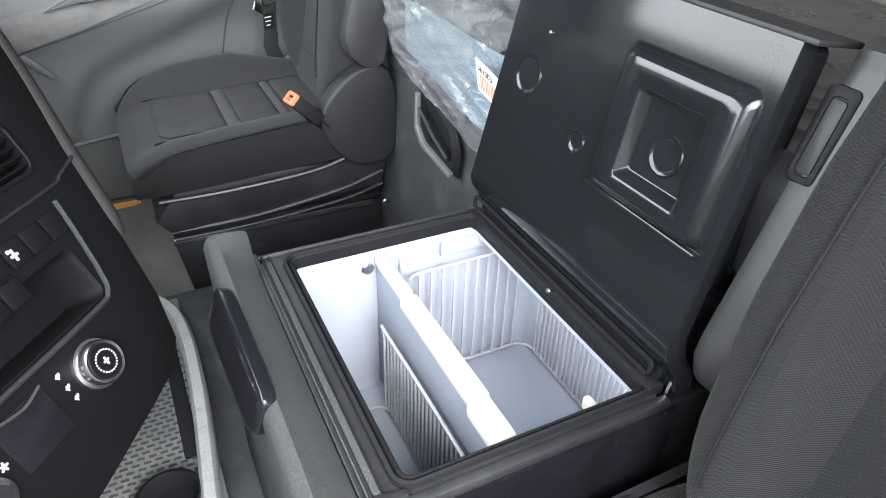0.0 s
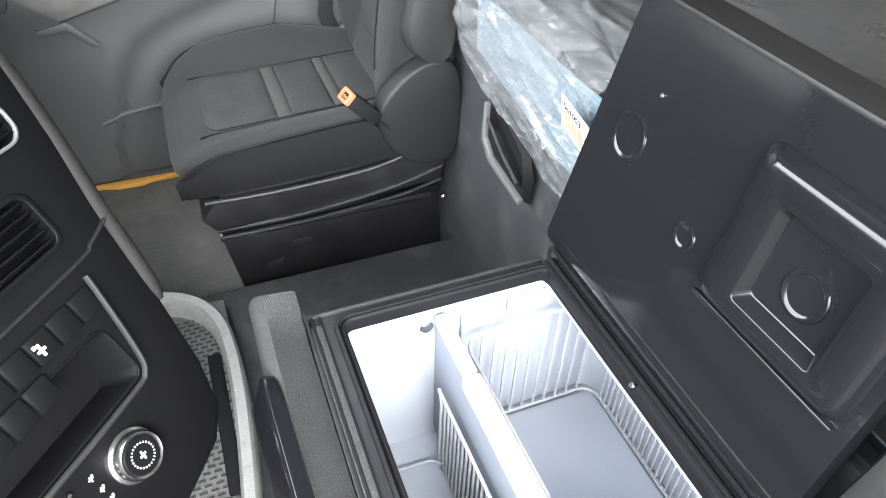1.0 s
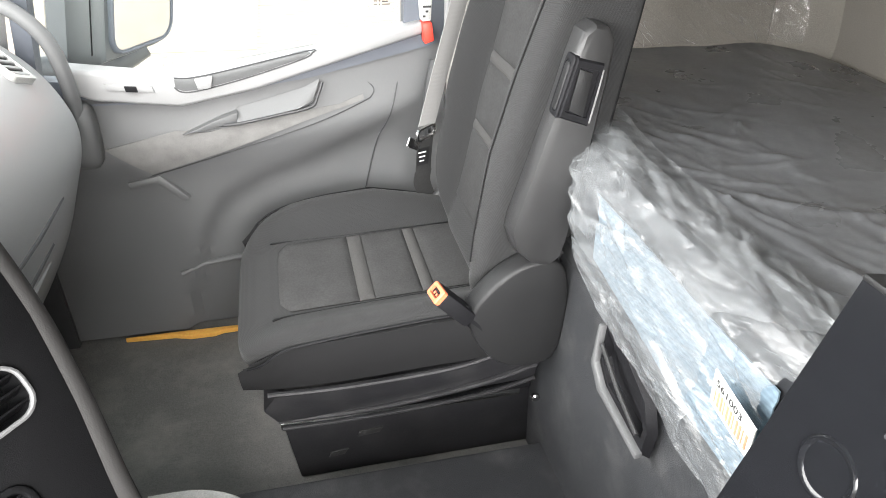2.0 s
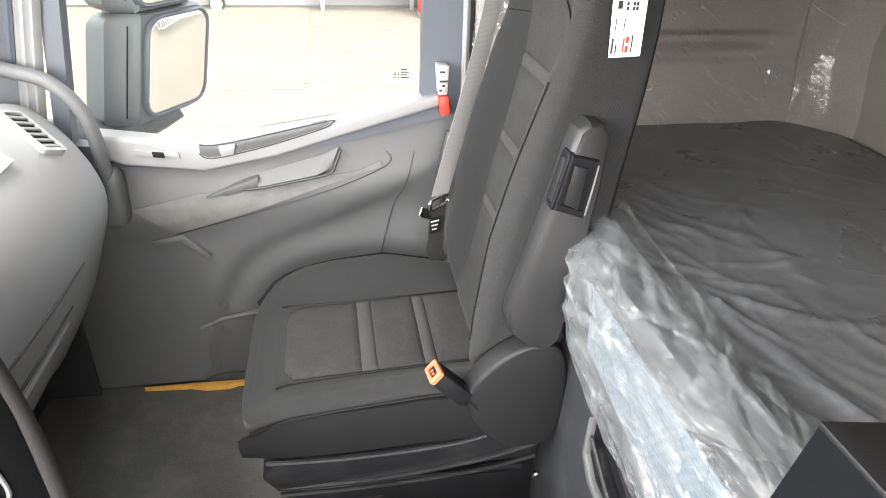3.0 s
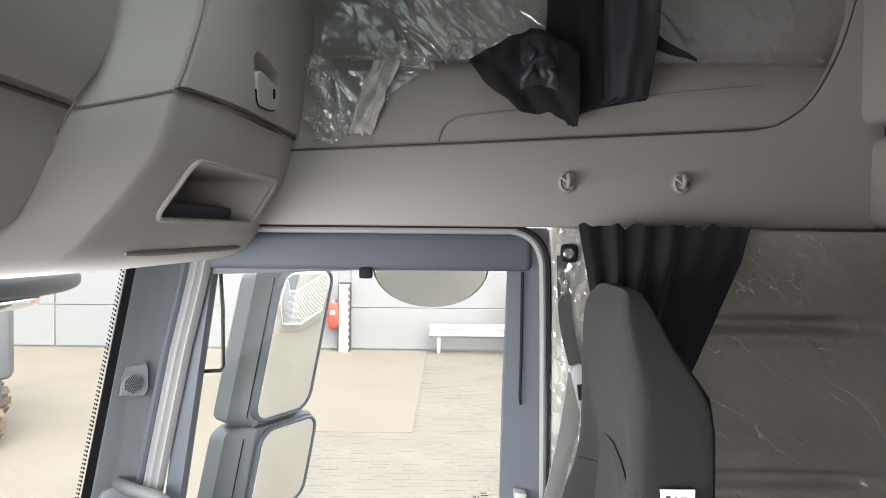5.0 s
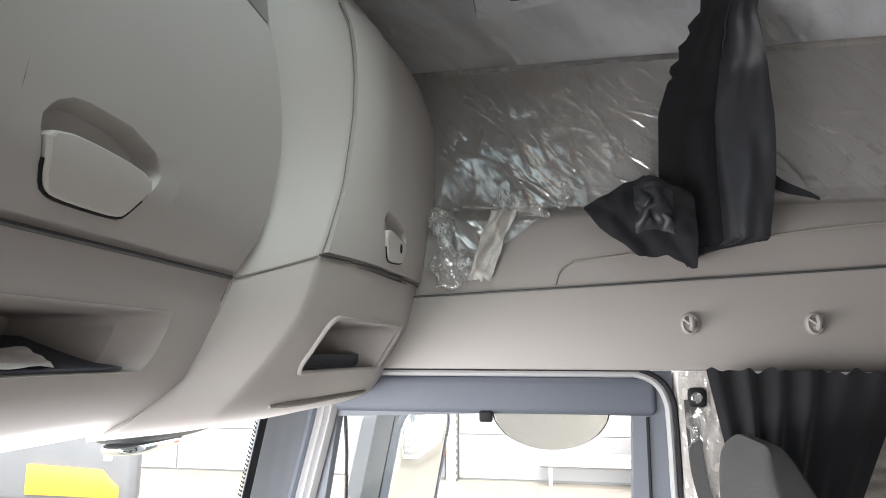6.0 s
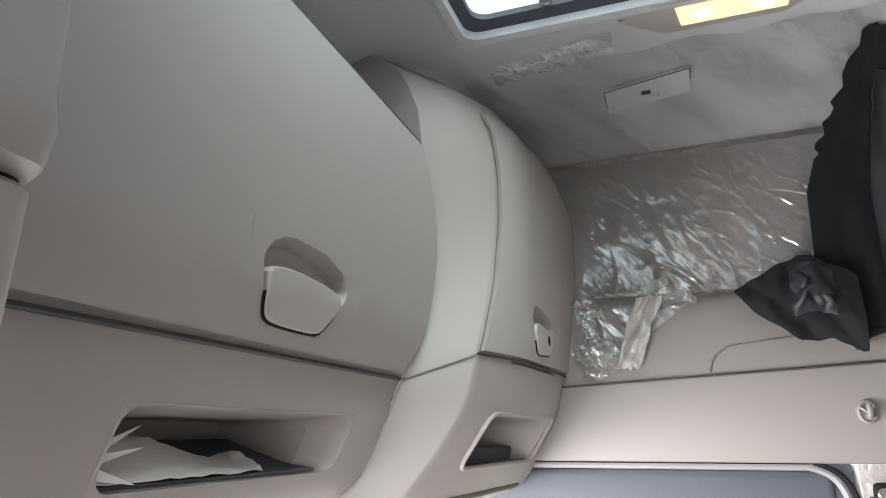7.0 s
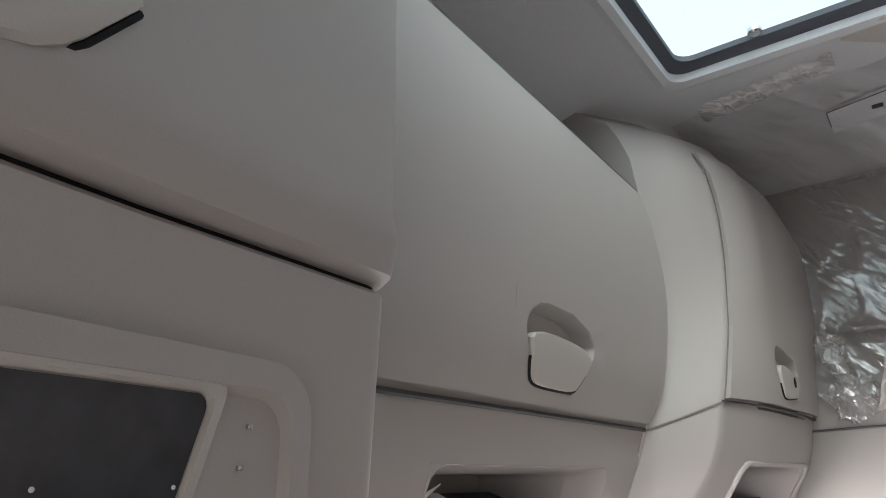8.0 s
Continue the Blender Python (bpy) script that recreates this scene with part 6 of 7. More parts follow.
guide = part("guide", spun(loft([[(x, y, z) for x, z in rrect(0, 0, hx, hz, 0.018)] for hx, hz, y in ((0.022, 0.058, 0.0), (0.022, 0.058, 0.012), (0.017, 0.052, 0.016))]), pose(0.080, 1.035, 1.050, 0, -8, 0) @ pose(0, 0, 0, 0, 0, 180)), SILL, be, "grey belt guide")
part("guide_slot", spun(box(-0.012, 0.012, -0.002, 0.002, -0.03, 0.004, 0.001), pose(0.076, 1.017, 1.062, 0, -8, 0)), BLACK, guide)
part("anchor_bolt", spun(disc(0.012, 0.012, 14, 0.003), pose(0.050, 1.068, 1.345, 90, 0, 0)), CHROME, be)
part("anchor_cover", soft((0.053, 1.072, 1.345), (0.019, 0.010, 0.021), 4, 6), BLACK, be)
part("tongue_plate", merged(tube([(-0.067 + 0.75 * a, 0.965 + 0.66 * a, 0.531 + b) for a, b in rrect(0, 0, 0.032, 0.012, 0.010, 4)], 0.0045, 6, True), spun(box(-0.022, 0.022, -0.002, 0.002, -0.022, 0.0, 0.001), pose(-0.095, 0.945, 0.525, 0, 30, 40))), CHROME, be, "chrome belt tongue")
part("tongue_case", strap([(-0.067, 0.966, 0.520), (-0.071, 0.964, 0.47), (-0.072, 0.963, 0.435)], 0.040), INK, be)
part("care_tag", strap([(-0.072, 0.961, 0.496), (-0.075, 0.959, 0.456)], 0.030), HINGE, be, "black tag with unreadable print")
for k in range(3):
    part("print_bar", strap([(-0.0755 - 0.0006 * k, 0.958, 0.488 - 0.010 * k), (-0.0757 - 0.0006 * k, 0.958, 0.485 - 0.010 * k)], 0.020 - 0.004 * k), ICON, be)
part("lower_strap", strap([(-0.072, 0.963, 0.44), (-0.074, 0.965, 0.41), (-0.06, 0.975, 0.37)], 0.044), INK, be)

# ---- bunk ----
bunk = thing("bunk_base", "dark blue grey bunk base with a moulded vent grip", "bunk", (0.4, 0, -0.05))
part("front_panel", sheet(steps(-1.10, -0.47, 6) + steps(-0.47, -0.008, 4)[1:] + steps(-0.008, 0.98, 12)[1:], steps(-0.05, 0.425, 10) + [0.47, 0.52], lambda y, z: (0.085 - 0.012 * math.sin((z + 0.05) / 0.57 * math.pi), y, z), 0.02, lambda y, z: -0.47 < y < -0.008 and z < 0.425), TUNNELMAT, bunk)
part("platform", box(0.075, 0.86, -1.12, 0.97, 0.485, 0.515, 0.004), DARK, bunk)
gr = part("vent_grip", loft([[(0.068 - d, mix(0.300, 0.160, a), mix(0.498, 0.420, a) + b) for a, b in q] for d, q in ((0.0, [(-0.05, 0.03), (-0.05, -0.080), (0.2, -0.095), (1.05, -0.034), (1.08, 0.02), (0.9, 0.05)]), (0.014, [(-0.03, 0.02), (-0.03, -0.072), (0.2, -0.087), (1.02, -0.028), (1.05, 0.015), (0.9, 0.042)]), (0.014, [(0.05, 0.0), (0.05, -0.050), (0.25, -0.062), (0.97, -0.010), (0.98, 0.008), (0.85, 0.02)]), (-0.01, [(0.08, -0.005), (0.08, -0.045), (0.25, -0.056), (0.95, -0.010), (0.96, 0.004), (0.85, 0.014)]))]), BLACK, bunk, "dark moulded vent grip")
part("grip_bar", tube([(0.047, 0.288, 0.472), (0.047, 0.225, 0.440), (0.047, 0.165, 0.420)], 0.0035, 8), ARM, gr, "dark grey grip bar")
part("grip_rim", prism([(0.304, 0.500), (0.308, 0.424), (0.276, 0.396), (0.152, 0.386), (0.152, 0.396), (0.268, 0.410), (0.296, 0.432), (0.296, 0.500)], "x", 0.044, 0.056, 0.003), DOORGREY, gr, "grey rim of the vent")

mt = thing("mattress", "dark grey film covered mattress on the bunk", "mattress", (0.45, -0.05, 0.515))

part("foam_body", soft((0.450, -0.08, 0.582), (0.350, 1.02, 0.066), 9, 20), MATTRESS, mt, "pale blue grey foam body")


def crease_set(seed, n, xr, yr, turn, spread, long, high, wide):
    """Straight sharp folds at chance places: centre, direction, half length, height and width."""
    g = np.random.default_rng(seed)
    a = np.radians(turn + spread * g.normal(size=n))
    return (g.uniform(*xr, n), g.uniform(*yr, n), np.cos(a), np.sin(a), long * g.uniform(0.4, 1.5, n), high * g.uniform(0.4, 1.4, n), wide * g.uniform(0.6, 1.5, n))


def folded(c, x, y):
    dx, dy = x - c[0], y - c[1]
    along, off = dx * c[2] + dy * c[3], dy * c[2] - dx * c[3]
    off = off + 0.12 * along ** 2 / c[4]
    return float(np.sum(c[5] * np.exp(-np.abs(off) / c[6]) * np.clip(1.2 - np.abs(along) / c[4], 0, 1)))


BEDFRONT = crease_set(3, 80, (0.08, 0.36), (-0.45, 0.62), 118, 30, 0.07, 0.0036, 0.006)
BEDBACK = crease_set(8, 110, (0.15, 0.84), (-0.9, 0.95), 105, 40, 0.09, 0.0017, 0.007)


def cover_at(u, v):
    """Loose grey film over the top, drawn tight at the back and creased towards the front."""
    y = mix(0.968, -1.13, u)
    x, z = lerp(v, (0, 0.05, 0.09, 0.95, 1), (0.070, 0.073, 0.092, 0.835, 0.845)), lerp(v, (0, 0.05, 0.09, 0.95, 1), (0.56, 0.66, 0.690, 0.690, 0.66))
    z += 0.008 * noise.noise(Vector((x * 5, y * 4, 3)))
    fold = folded(BEDFRONT, x, y) + folded(BEDBACK, x, y) + 0.0016 * noise.noise(Vector((x * 22, y * 13, 8)))
    if v > 0.09:
        z += fold - 0.02 * max(0.0, (x - 0.7) / 0.15)
    else:
        x -= fold * 0.7 + 0.006 * abs(noise.noise(Vector((y * 9, z * 22, 2)))) * min(1.0, v / 0.03)
    return (x, y, z + 0.005)


part("film_cover", sheet(steps(0, 1, 330), steps(0.085, 1, 150), cover_at), BEDFILM, mt, "dark grey creased film cover", 50)
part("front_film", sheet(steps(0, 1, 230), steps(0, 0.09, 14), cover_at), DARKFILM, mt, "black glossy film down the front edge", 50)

BAGY = (0.47, 0.443, 0.396, 0.261, 0.105, 0.024, -0.12)
BAGZ = (0.66, 0.605, 0.528, 0.506, 0.477, 0.475, 0.47)


BAGFOLDS = crease_set(5, 110, (-0.2, 0.58), (0.5, 0.88), 20, 26, 0.075, 0.007, 0.006)


def bag_at(u, v, lift=0.0):
    """The loose bag over the mattress front: lies on its edge, then hangs down."""
    y = mix(lerp(v, (0, 0.42, 0.6, 1), (0.575, 0.53, 0.455, 0.445)), lerp(v, (0, 0.42, 0.5, 1), (-0.20, -0.10, -0.008, -0.008)), u)
    low = lerp(-y, [-a for a in BAGY], BAGZ)
    reach = 0.10 - 0.035 * u
    path = ((0.075 + reach, 0.698), (0.12, 0.702), (0.078, 0.690), (0.055, 0.655), (0.050, mix(0.655, low, 0.5)), (0.056, low))
    s = (0, 0.3, 0.45, 0.55, 0.78, 1)
    x = lerp(v, s, [p[0] for p in path])
    z = lerp(v, s, [p[1] for p in path])
    across, along = (z - 0.30 * y + 0.8 * x) * 26, y * 2.0
    f = noise.turbulence(Vector((across, along, 0.3 + lift * 40)), 4, False) - 0.6
    g = noise.noise(Vector((across * 2.2, along * 2.5, 2.0)))
    a = 0.012 * f + 0.003 * g + 1.0 * folded(BAGFOLDS, y, z + x)
    hang = 0.4 if v < 0.4 else 1.0
    return (x - abs(a) * hang - 0.004 - lift, y + 0.010 * g, z + abs(a) * (1.0 if v < 0.45 else 0.15) + lift + 0.004)


bag = thing("plastic_bag", "crumpled milky plastic wrap hanging over the mattress edge", "plastic wrap", (0.05, 0.2, 0.40))
part("bag_film", sheet(steps(0, 1, 150), steps(0, 1, 110), bag_at), BAG, bag, sharp=25)
part("inner_fold", sheet(steps(0.05, 0.85, 60), steps(0.25, 0.93, 40), lambda u, v: bag_at(u * 0.95, v, 0.005)), BAG, bag, sharp=25)
part("blue_sheet", sheet(steps(0.12, 0.98, 30), steps(0.58, 0.93, 14), lambda u, v: (0.066, bag_at(u, v)[1], bag_at(u, v)[2]), 0.002), MATTRESS, bag, "pale blue sheet seen through the wrap")
tag = thing("paper_tag", "small paper tag with a number and a bar code", "tag", (0.04, 0.06, 0.52))
TE1, TEN = Vector((0, -0.985, -0.17)), Vector((-0.971, 0.041, -0.236))
TE2 = TEN.cross(TE1)
TG = Matrix.Translation((0.034, 0.020, 0.616)) @ Matrix(((TE1.x, TE2.x, TEN.x, 0), (TE1.y, TE2.y, TEN.y, 0), (TE1.z, TE2.z, TEN.z, 0), (0, 0, 0, 1)))
part("card", spun(box(-0.030, 0.040, -0.030, 0.027, -0.0008, 0.0008, 0), TG), PAPER, tag)
part("bar_code", spun(merged(*[box(-0.024 + 0.0055 * i, -0.024 + 0.0055 * i + (0.0032 if i % 3 else 0.0018), -0.022, 0.004, 0.0008, 0.0014, 0) for i in range(11)]), TG), INKBROWN, tag, "brown bar code")
num = bpy.data.curves.new("number", "FONT")
num.body, num.size, num.extrude, num.align_x = "561003", 0.0155, 0.0003, "LEFT"
numob = new("number", num)
numob.data.materials.append(INK)
numob.parent = tag
numob.matrix_parent_inverse = Matrix.Translation(-tag.location)
numob.matrix_basis = TG @ Matrix.Translation((-0.025, 0.009, 0.0012))

# ---- curtain, hanging cloth, hooks ----
cur = thing("curtain", "black pleated cab curtain drawn back behind the seat", "curtain", (0.2, 0.97, 0.7))


def curtain_at(u, v):
    z = mix(1.406, 0.70, v)
    x0 = lerp(v, (0, 0.30, 0.45, 1), (0.045, 0.085, 0.12, 0.12))
    x1 = lerp(v, (0, 0.10, 0.37, 0.5, 1), (0.392, 0.375, 0.292, 0.25, 0.25))
    return (mix(x0, x1, u), 0.935 - 0.011 * math.sin(u * 2 * math.pi * 6 + 2.5 * noise.noise(Vector((u * 3, v * 1.5, 2))) + 0.8 * math.sin(v * 4)) * (0.6 + 0.4 * math.sin(u * 5)) - 0.012 * noise.noise(Vector((u * 5, v * 2, 7))) - 0.01 * v, z + 0.014 * noise.noise(Vector((u * 16, 0, 3))) * (1 - v) ** 6)


part("pleated_cloth", sheet(steps(0, 1, 84), steps(0, 1, 30), curtain_at, 0.003), CURTAIN, cur, sharp=60)

cloth = thing("hanging_cloth", "black curtain bundled and hung from the roof", "curtain", (0.1, 1.0, 1.62))
CZ = (2.19, 2.05, 1.95, 1.80, 1.70, 1.66, 1.625)
CX0 = (0.085, 0.020, -0.012, -0.015, 0.00, 0.01, 0.035)
CX1 = (0.165, 0.218, 0.224, 0.220, 0.205, 0.200, 0.050)


def cloth_at(u, v):
    z = mix(2.19, 1.625, v)
    x = mix(lerp(-z, [-c for c in CZ], CX0), lerp(-z, [-c for c in CZ], CX1), u)
    fold = 0.012 * math.sin(u * 6 + v * 4) + 0.014 * noise.noise(Vector((u * 6, v * 3, 5)))
    if v > 0.9:
        z += 0.035 * (u - 0.25) * (v - 0.9) / 0.1
    y = lerp(v, (0, 0.08, 0.25, 0.4, 1), (0.79, 0.93, 1.0, 1.01, 1.0))
    return (x + 0.007 * math.sin(v * 95) * (1 if v < 0.3 else 0) * (1 - u) ** 2, y - fold, z)


part("cloth_fall", sheet(steps(0, 1, 40), steps(0, 1, 50), cloth_at, 0.004), CURTAIN, cloth, sharp=60)
part("satin_facing", sheet(steps(0.52, 0.985, 18), steps(0.06, 0.95, 30), lambda u, v: (lambda p: (p[0], p[1] - 0.008 - 0.004 * noise.noise(Vector((u * 9, v * 7, 3))), p[2]))(cloth_at(u, v)), 0.003), SATIN, cloth, "satin lined face")


def gather_at(u, v):
    """The loose corner of the cloth, pulled out to a point."""
    x = mix(-0.177, 0.05, u)
    hi = lerp(x, (-0.177, -0.122, -0.051, -0.003, 0.05), (1.747, 1.779, 1.814, 1.795, 1.76))
    lo = lerp(x, (-0.177, -0.145, -0.066, -0.006, 0.039), (1.743, 1.70, 1.637, 1.640, 1.612))
    z = mix(hi, lo, v) + 0.006 * noise.noise(Vector((u * 7, v * 3, 6))) * min(1, u * 4)
    return (x, 0.985 - 0.020 * abs(noise.noise(Vector((x * 14 + z * 9, z * 7, 1)))) - 0.012 * noise.noise(Vector((x * 30, z * 26, 4))) - 0.02 * math.sin(math.pi * v) * min(1, u * 3), z)


part("gathered_end", sheet(steps(0, 1, 40), steps(0, 1, 34), gather_at, 0.003), CURTAIN, cloth, "pointed loose corner", 60)


def knot_at(u, v):
    p = gather_at(mix(0.46, 0.80, u), mix(0.08, 0.70, v))
    k = math.sin(math.pi * u) * math.sin(math.pi * v)
    return (p[0] + 0.01 * noise.noise(Vector((u * 3, v * 4, 1))), p[1] - 0.001 - k * (0.010 + 0.016 * abs(math.sin(4 * u + 5 * v + 2.5 * noise.noise(Vector((u * 3, v * 3, 2)))))), p[2])


part("twisted_knot", sheet(steps(0, 1, 30), steps(0, 1, 34), knot_at, 0.003), SATIN, cloth, "crumpled satin fold", 60)
part("tie_tail", sheet(steps(0, 1, 8), [0, 1], lambda u, w: (mix(0.21, 0.298, u), 1.0 + 0.01 * math.sin(u * 5), mix(1.80, 1.752, u) + (w - 0.5) * 0.03 * (1.2 - u)), 0.003), CURTAIN, cloth)


def coat_hook(x):
    h = thing("coat_hook", "small oval beige coat hook on the header panel", "hook", (x, 1.028, 1.499), "coat hooks")
    part("rose", loft([[(x + rx * c, y, 1.499 + rz * s) for c, s in ell] for rx, rz, y in ((0.0195, 0.0235, 1.030), (0.019, 0.023, 1.020), (0.015, 0.019, 1.016), (0.012, 0.016, 1.021))]), HEADER, h)
    part("peg", tube(smooth_line([(x, 1.020, 1.492), (x, 1.006, 1.490), (x, 1.000, 1.502), (x, 1.004, 1.512)], 4), 0.0052, 8), HEADER, h)
    part("peg_arm", tube([(x - 0.013, 1.015, 1.508), (x, 1.010, 1.496), (x + 0.013, 1.015, 1.508)], 0.003, 6), HEADER, h)


coat_hook(0.037)
coat_hook(0.281)

# ---- overhead lockers ----
oh = thing("overhead_lockers", "beige overhead lockers with lids and open shelves above the windscreen", "locker", (-0.7, 0.3, 1.34))
ZP = (1.325, 1.335, 1.36, 1.40, 1.45, 1.49, 1.535, 1.60, 1.70, 1.80, 1.90, 1.955)
XP = (-0.86, -0.80, -0.765, -0.735, -0.715, -0.703, -0.690, -0.668, -0.664, -0.664, -0.672, -0.684)
CY = lambda z: lerp(z, (1.33, 1.40, 1.535, 1.65, 1.75, 1.86, 1.955), (0.33, 0.40, 0.437, 0.505, 0.535, 0.530, 0.505))
DY = lambda z: lerp(z, (1.33, 1.42, 1.50, 1.583, 1.72, 1.86, 2.0, 2.09, 2.17), (0.44, 0.49, 0.515, 0.530, 0.625, 0.672, 0.675, 0.655, 0.64))


def main_at(u, z):
    """Front of the middle unit, from the projecting driver unit to the corner."""
    y = mix(-0.245, CY(z), u) if u > 0 else -0.266
    x = lerp(z, ZP, XP) - 0.012 * u * (1 if z > 1.5 else 0.6)
    return Vector((x, y, z))


OPEN_U, OPEN_Z = (0.235, 0.845), (1.413, 1.486)
part("middle_body", sheet([0.0, 0.04, 0.08, 0.12, 0.235, 0.3, 0.45, 0.6, 0.69, 0.75, 0.845, 0.88, 0.90, 0.95, 1.0], [1.325, 1.335, 1.36, 1.385, 1.40, 1.413, 1.44, 1.46, 1.486, 1.50, 1.51, 1.53, 1.545, 1.555, 1.60, 1.70, 1.80, 1.90, 1.955], main_at, 0.012,
     lambda u, z: OPEN_U[0] < u < OPEN_U[1] and OPEN_Z[0] < z < OPEN_Z[1] or 0.16 < u < 0.90 and 1.555 < z < 1.90), BEIGE, oh)


def mouth(at, u0, u1, z0, z1, r=0.012):
    um, zm, hu, hz = (u0 + u1) / 2, (z0 + z1) / 2, (u1 - u0) / 2, (z1 - z0) / 2
    k = hu / (abs((Vector(at(u1, zm)) - Vector(at(u0, zm))).length) / 2)
    return [Vector(at(um + a * k, zm + b)) for a, b in rrect(0, 0, hu / k, hz, r, 4)]


MOUTH1 = mouth(main_at, *OPEN_U, *OPEN_Z, 0.002)
ROUND1 = [mouth(main_at, 0.238, 0.842 - e, 1.4135, 1.4855 - 0.04 * e, 0.022) for e in (0.0, 0.012)]
IN1 = [p + Vector((-0.035, 0, 0)) for p in mouth(main_at, 0.240, 0.765, 1.4145, 1.478, 0.020)]
IN2 = [p + Vector((-0.16, 0, 0.005)) for p in mouth(main_at, 0.245, 0.745, 1.4145, 1.472, 0.018)]
part("middle_shelf", loft([MOUTH1, [p + Vector((0.0015, 0, 0)) for p in ROUND1[0]], [p + Vector((-0.004, 0, 0)) for p in ROUND1[1]], IN1, IN2], False, True), BEIGE, oh, "open shelf hollow")
part("shelf_mat", sheet(steps(-0.10, 0.262, 8), steps(0, 1, 6), lambda y, v: (mix(-0.738, -0.862, v), y, mix(1.4165, 1.452, v ** 1.3)), 0.003), BLIND, oh, "slate anti-slip mat")
lidm = lambda u, z: main_at(u, z) + Vector((0.010, 0, 0))
ml = part("middle_lid", sheet([0.010, 0.014, 0.05, 0.1, 0.2, 0.324, 0.45, 0.55, 0.655, 0.8, 0.9, 0.96, 0.975], [1.549, 1.552, 1.556, 1.60, 1.64, 1.675, 1.70, 1.75, 1.80, 1.85, 1.90, 1.945, 1.95], lidm, 0.012, lambda u, z: 0.324 < u < 0.655 and 1.556 < z < 1.675), BEIGE, oh, "large beige locker lid")
part("lid_gap", tube([main_at(u, 1.541) + Vector((0.004, 0, 0)) for u in steps(0.005, 0.985, 12)], 0.0034, 6), DARK, oh, "dark rubber gap")
part("lid_top_gap", tube([main_at(u, 1.957) + Vector((0.003, 0, 0)) for u in steps(0.0, 0.985, 12)], 0.004, 6), DARK, oh)


def flap_latch(name, base, e1, e2, nrm, w, h, parent):
    """A tapered flap standing proud, under a darker plate for the shaded finger hollow."""
    def at(a, b, d):
        return base + e1 * a + e2 * b + nrm * d
    hollow = [(-w, 0.004), (-w * 0.93, h * 0.62), (-w * 0.7, h * 0.82), (-w * 0.3, h * 0.86), (w * 0.7, h * 0.58), (w * 0.95, h * 0.42), (w, 0.0)]
    lt = part(name, loft([[at(a, b, d) for a, b in hollow] for d in (-0.004, 0.0025)]), PADDING, parent, "darker plate for the shaded grip above a flap")
    rim = [(-w, h * 0.1), (-w * 0.99, -h * 0.35), (-w * 0.90, -h * 0.85), (-w * 0.72, -h), (w * 0.15, -h), (w * 0.38, -h * 0.97), (w * 0.54, -h * 0.88), (w * 0.66, -h * 0.74), (w * 0.76, -h * 0.56), (w, -h * 0.02), (w * 0.98, h * 0.05)]
    part("flap", loft([[at(a * k, b * k, d) for a, b in rim] for k, d in ((1.0, 0.0), (1.0, 0.008), (0.95, 0.0105))]), BEIGE_LIGHT, lt)
    part("flap_gap", tube([at(a * 1.02, b * 1.02, 0.002) for a, b in rim[:10]], 0.0022, 6), BLACK, lt)
    return lt


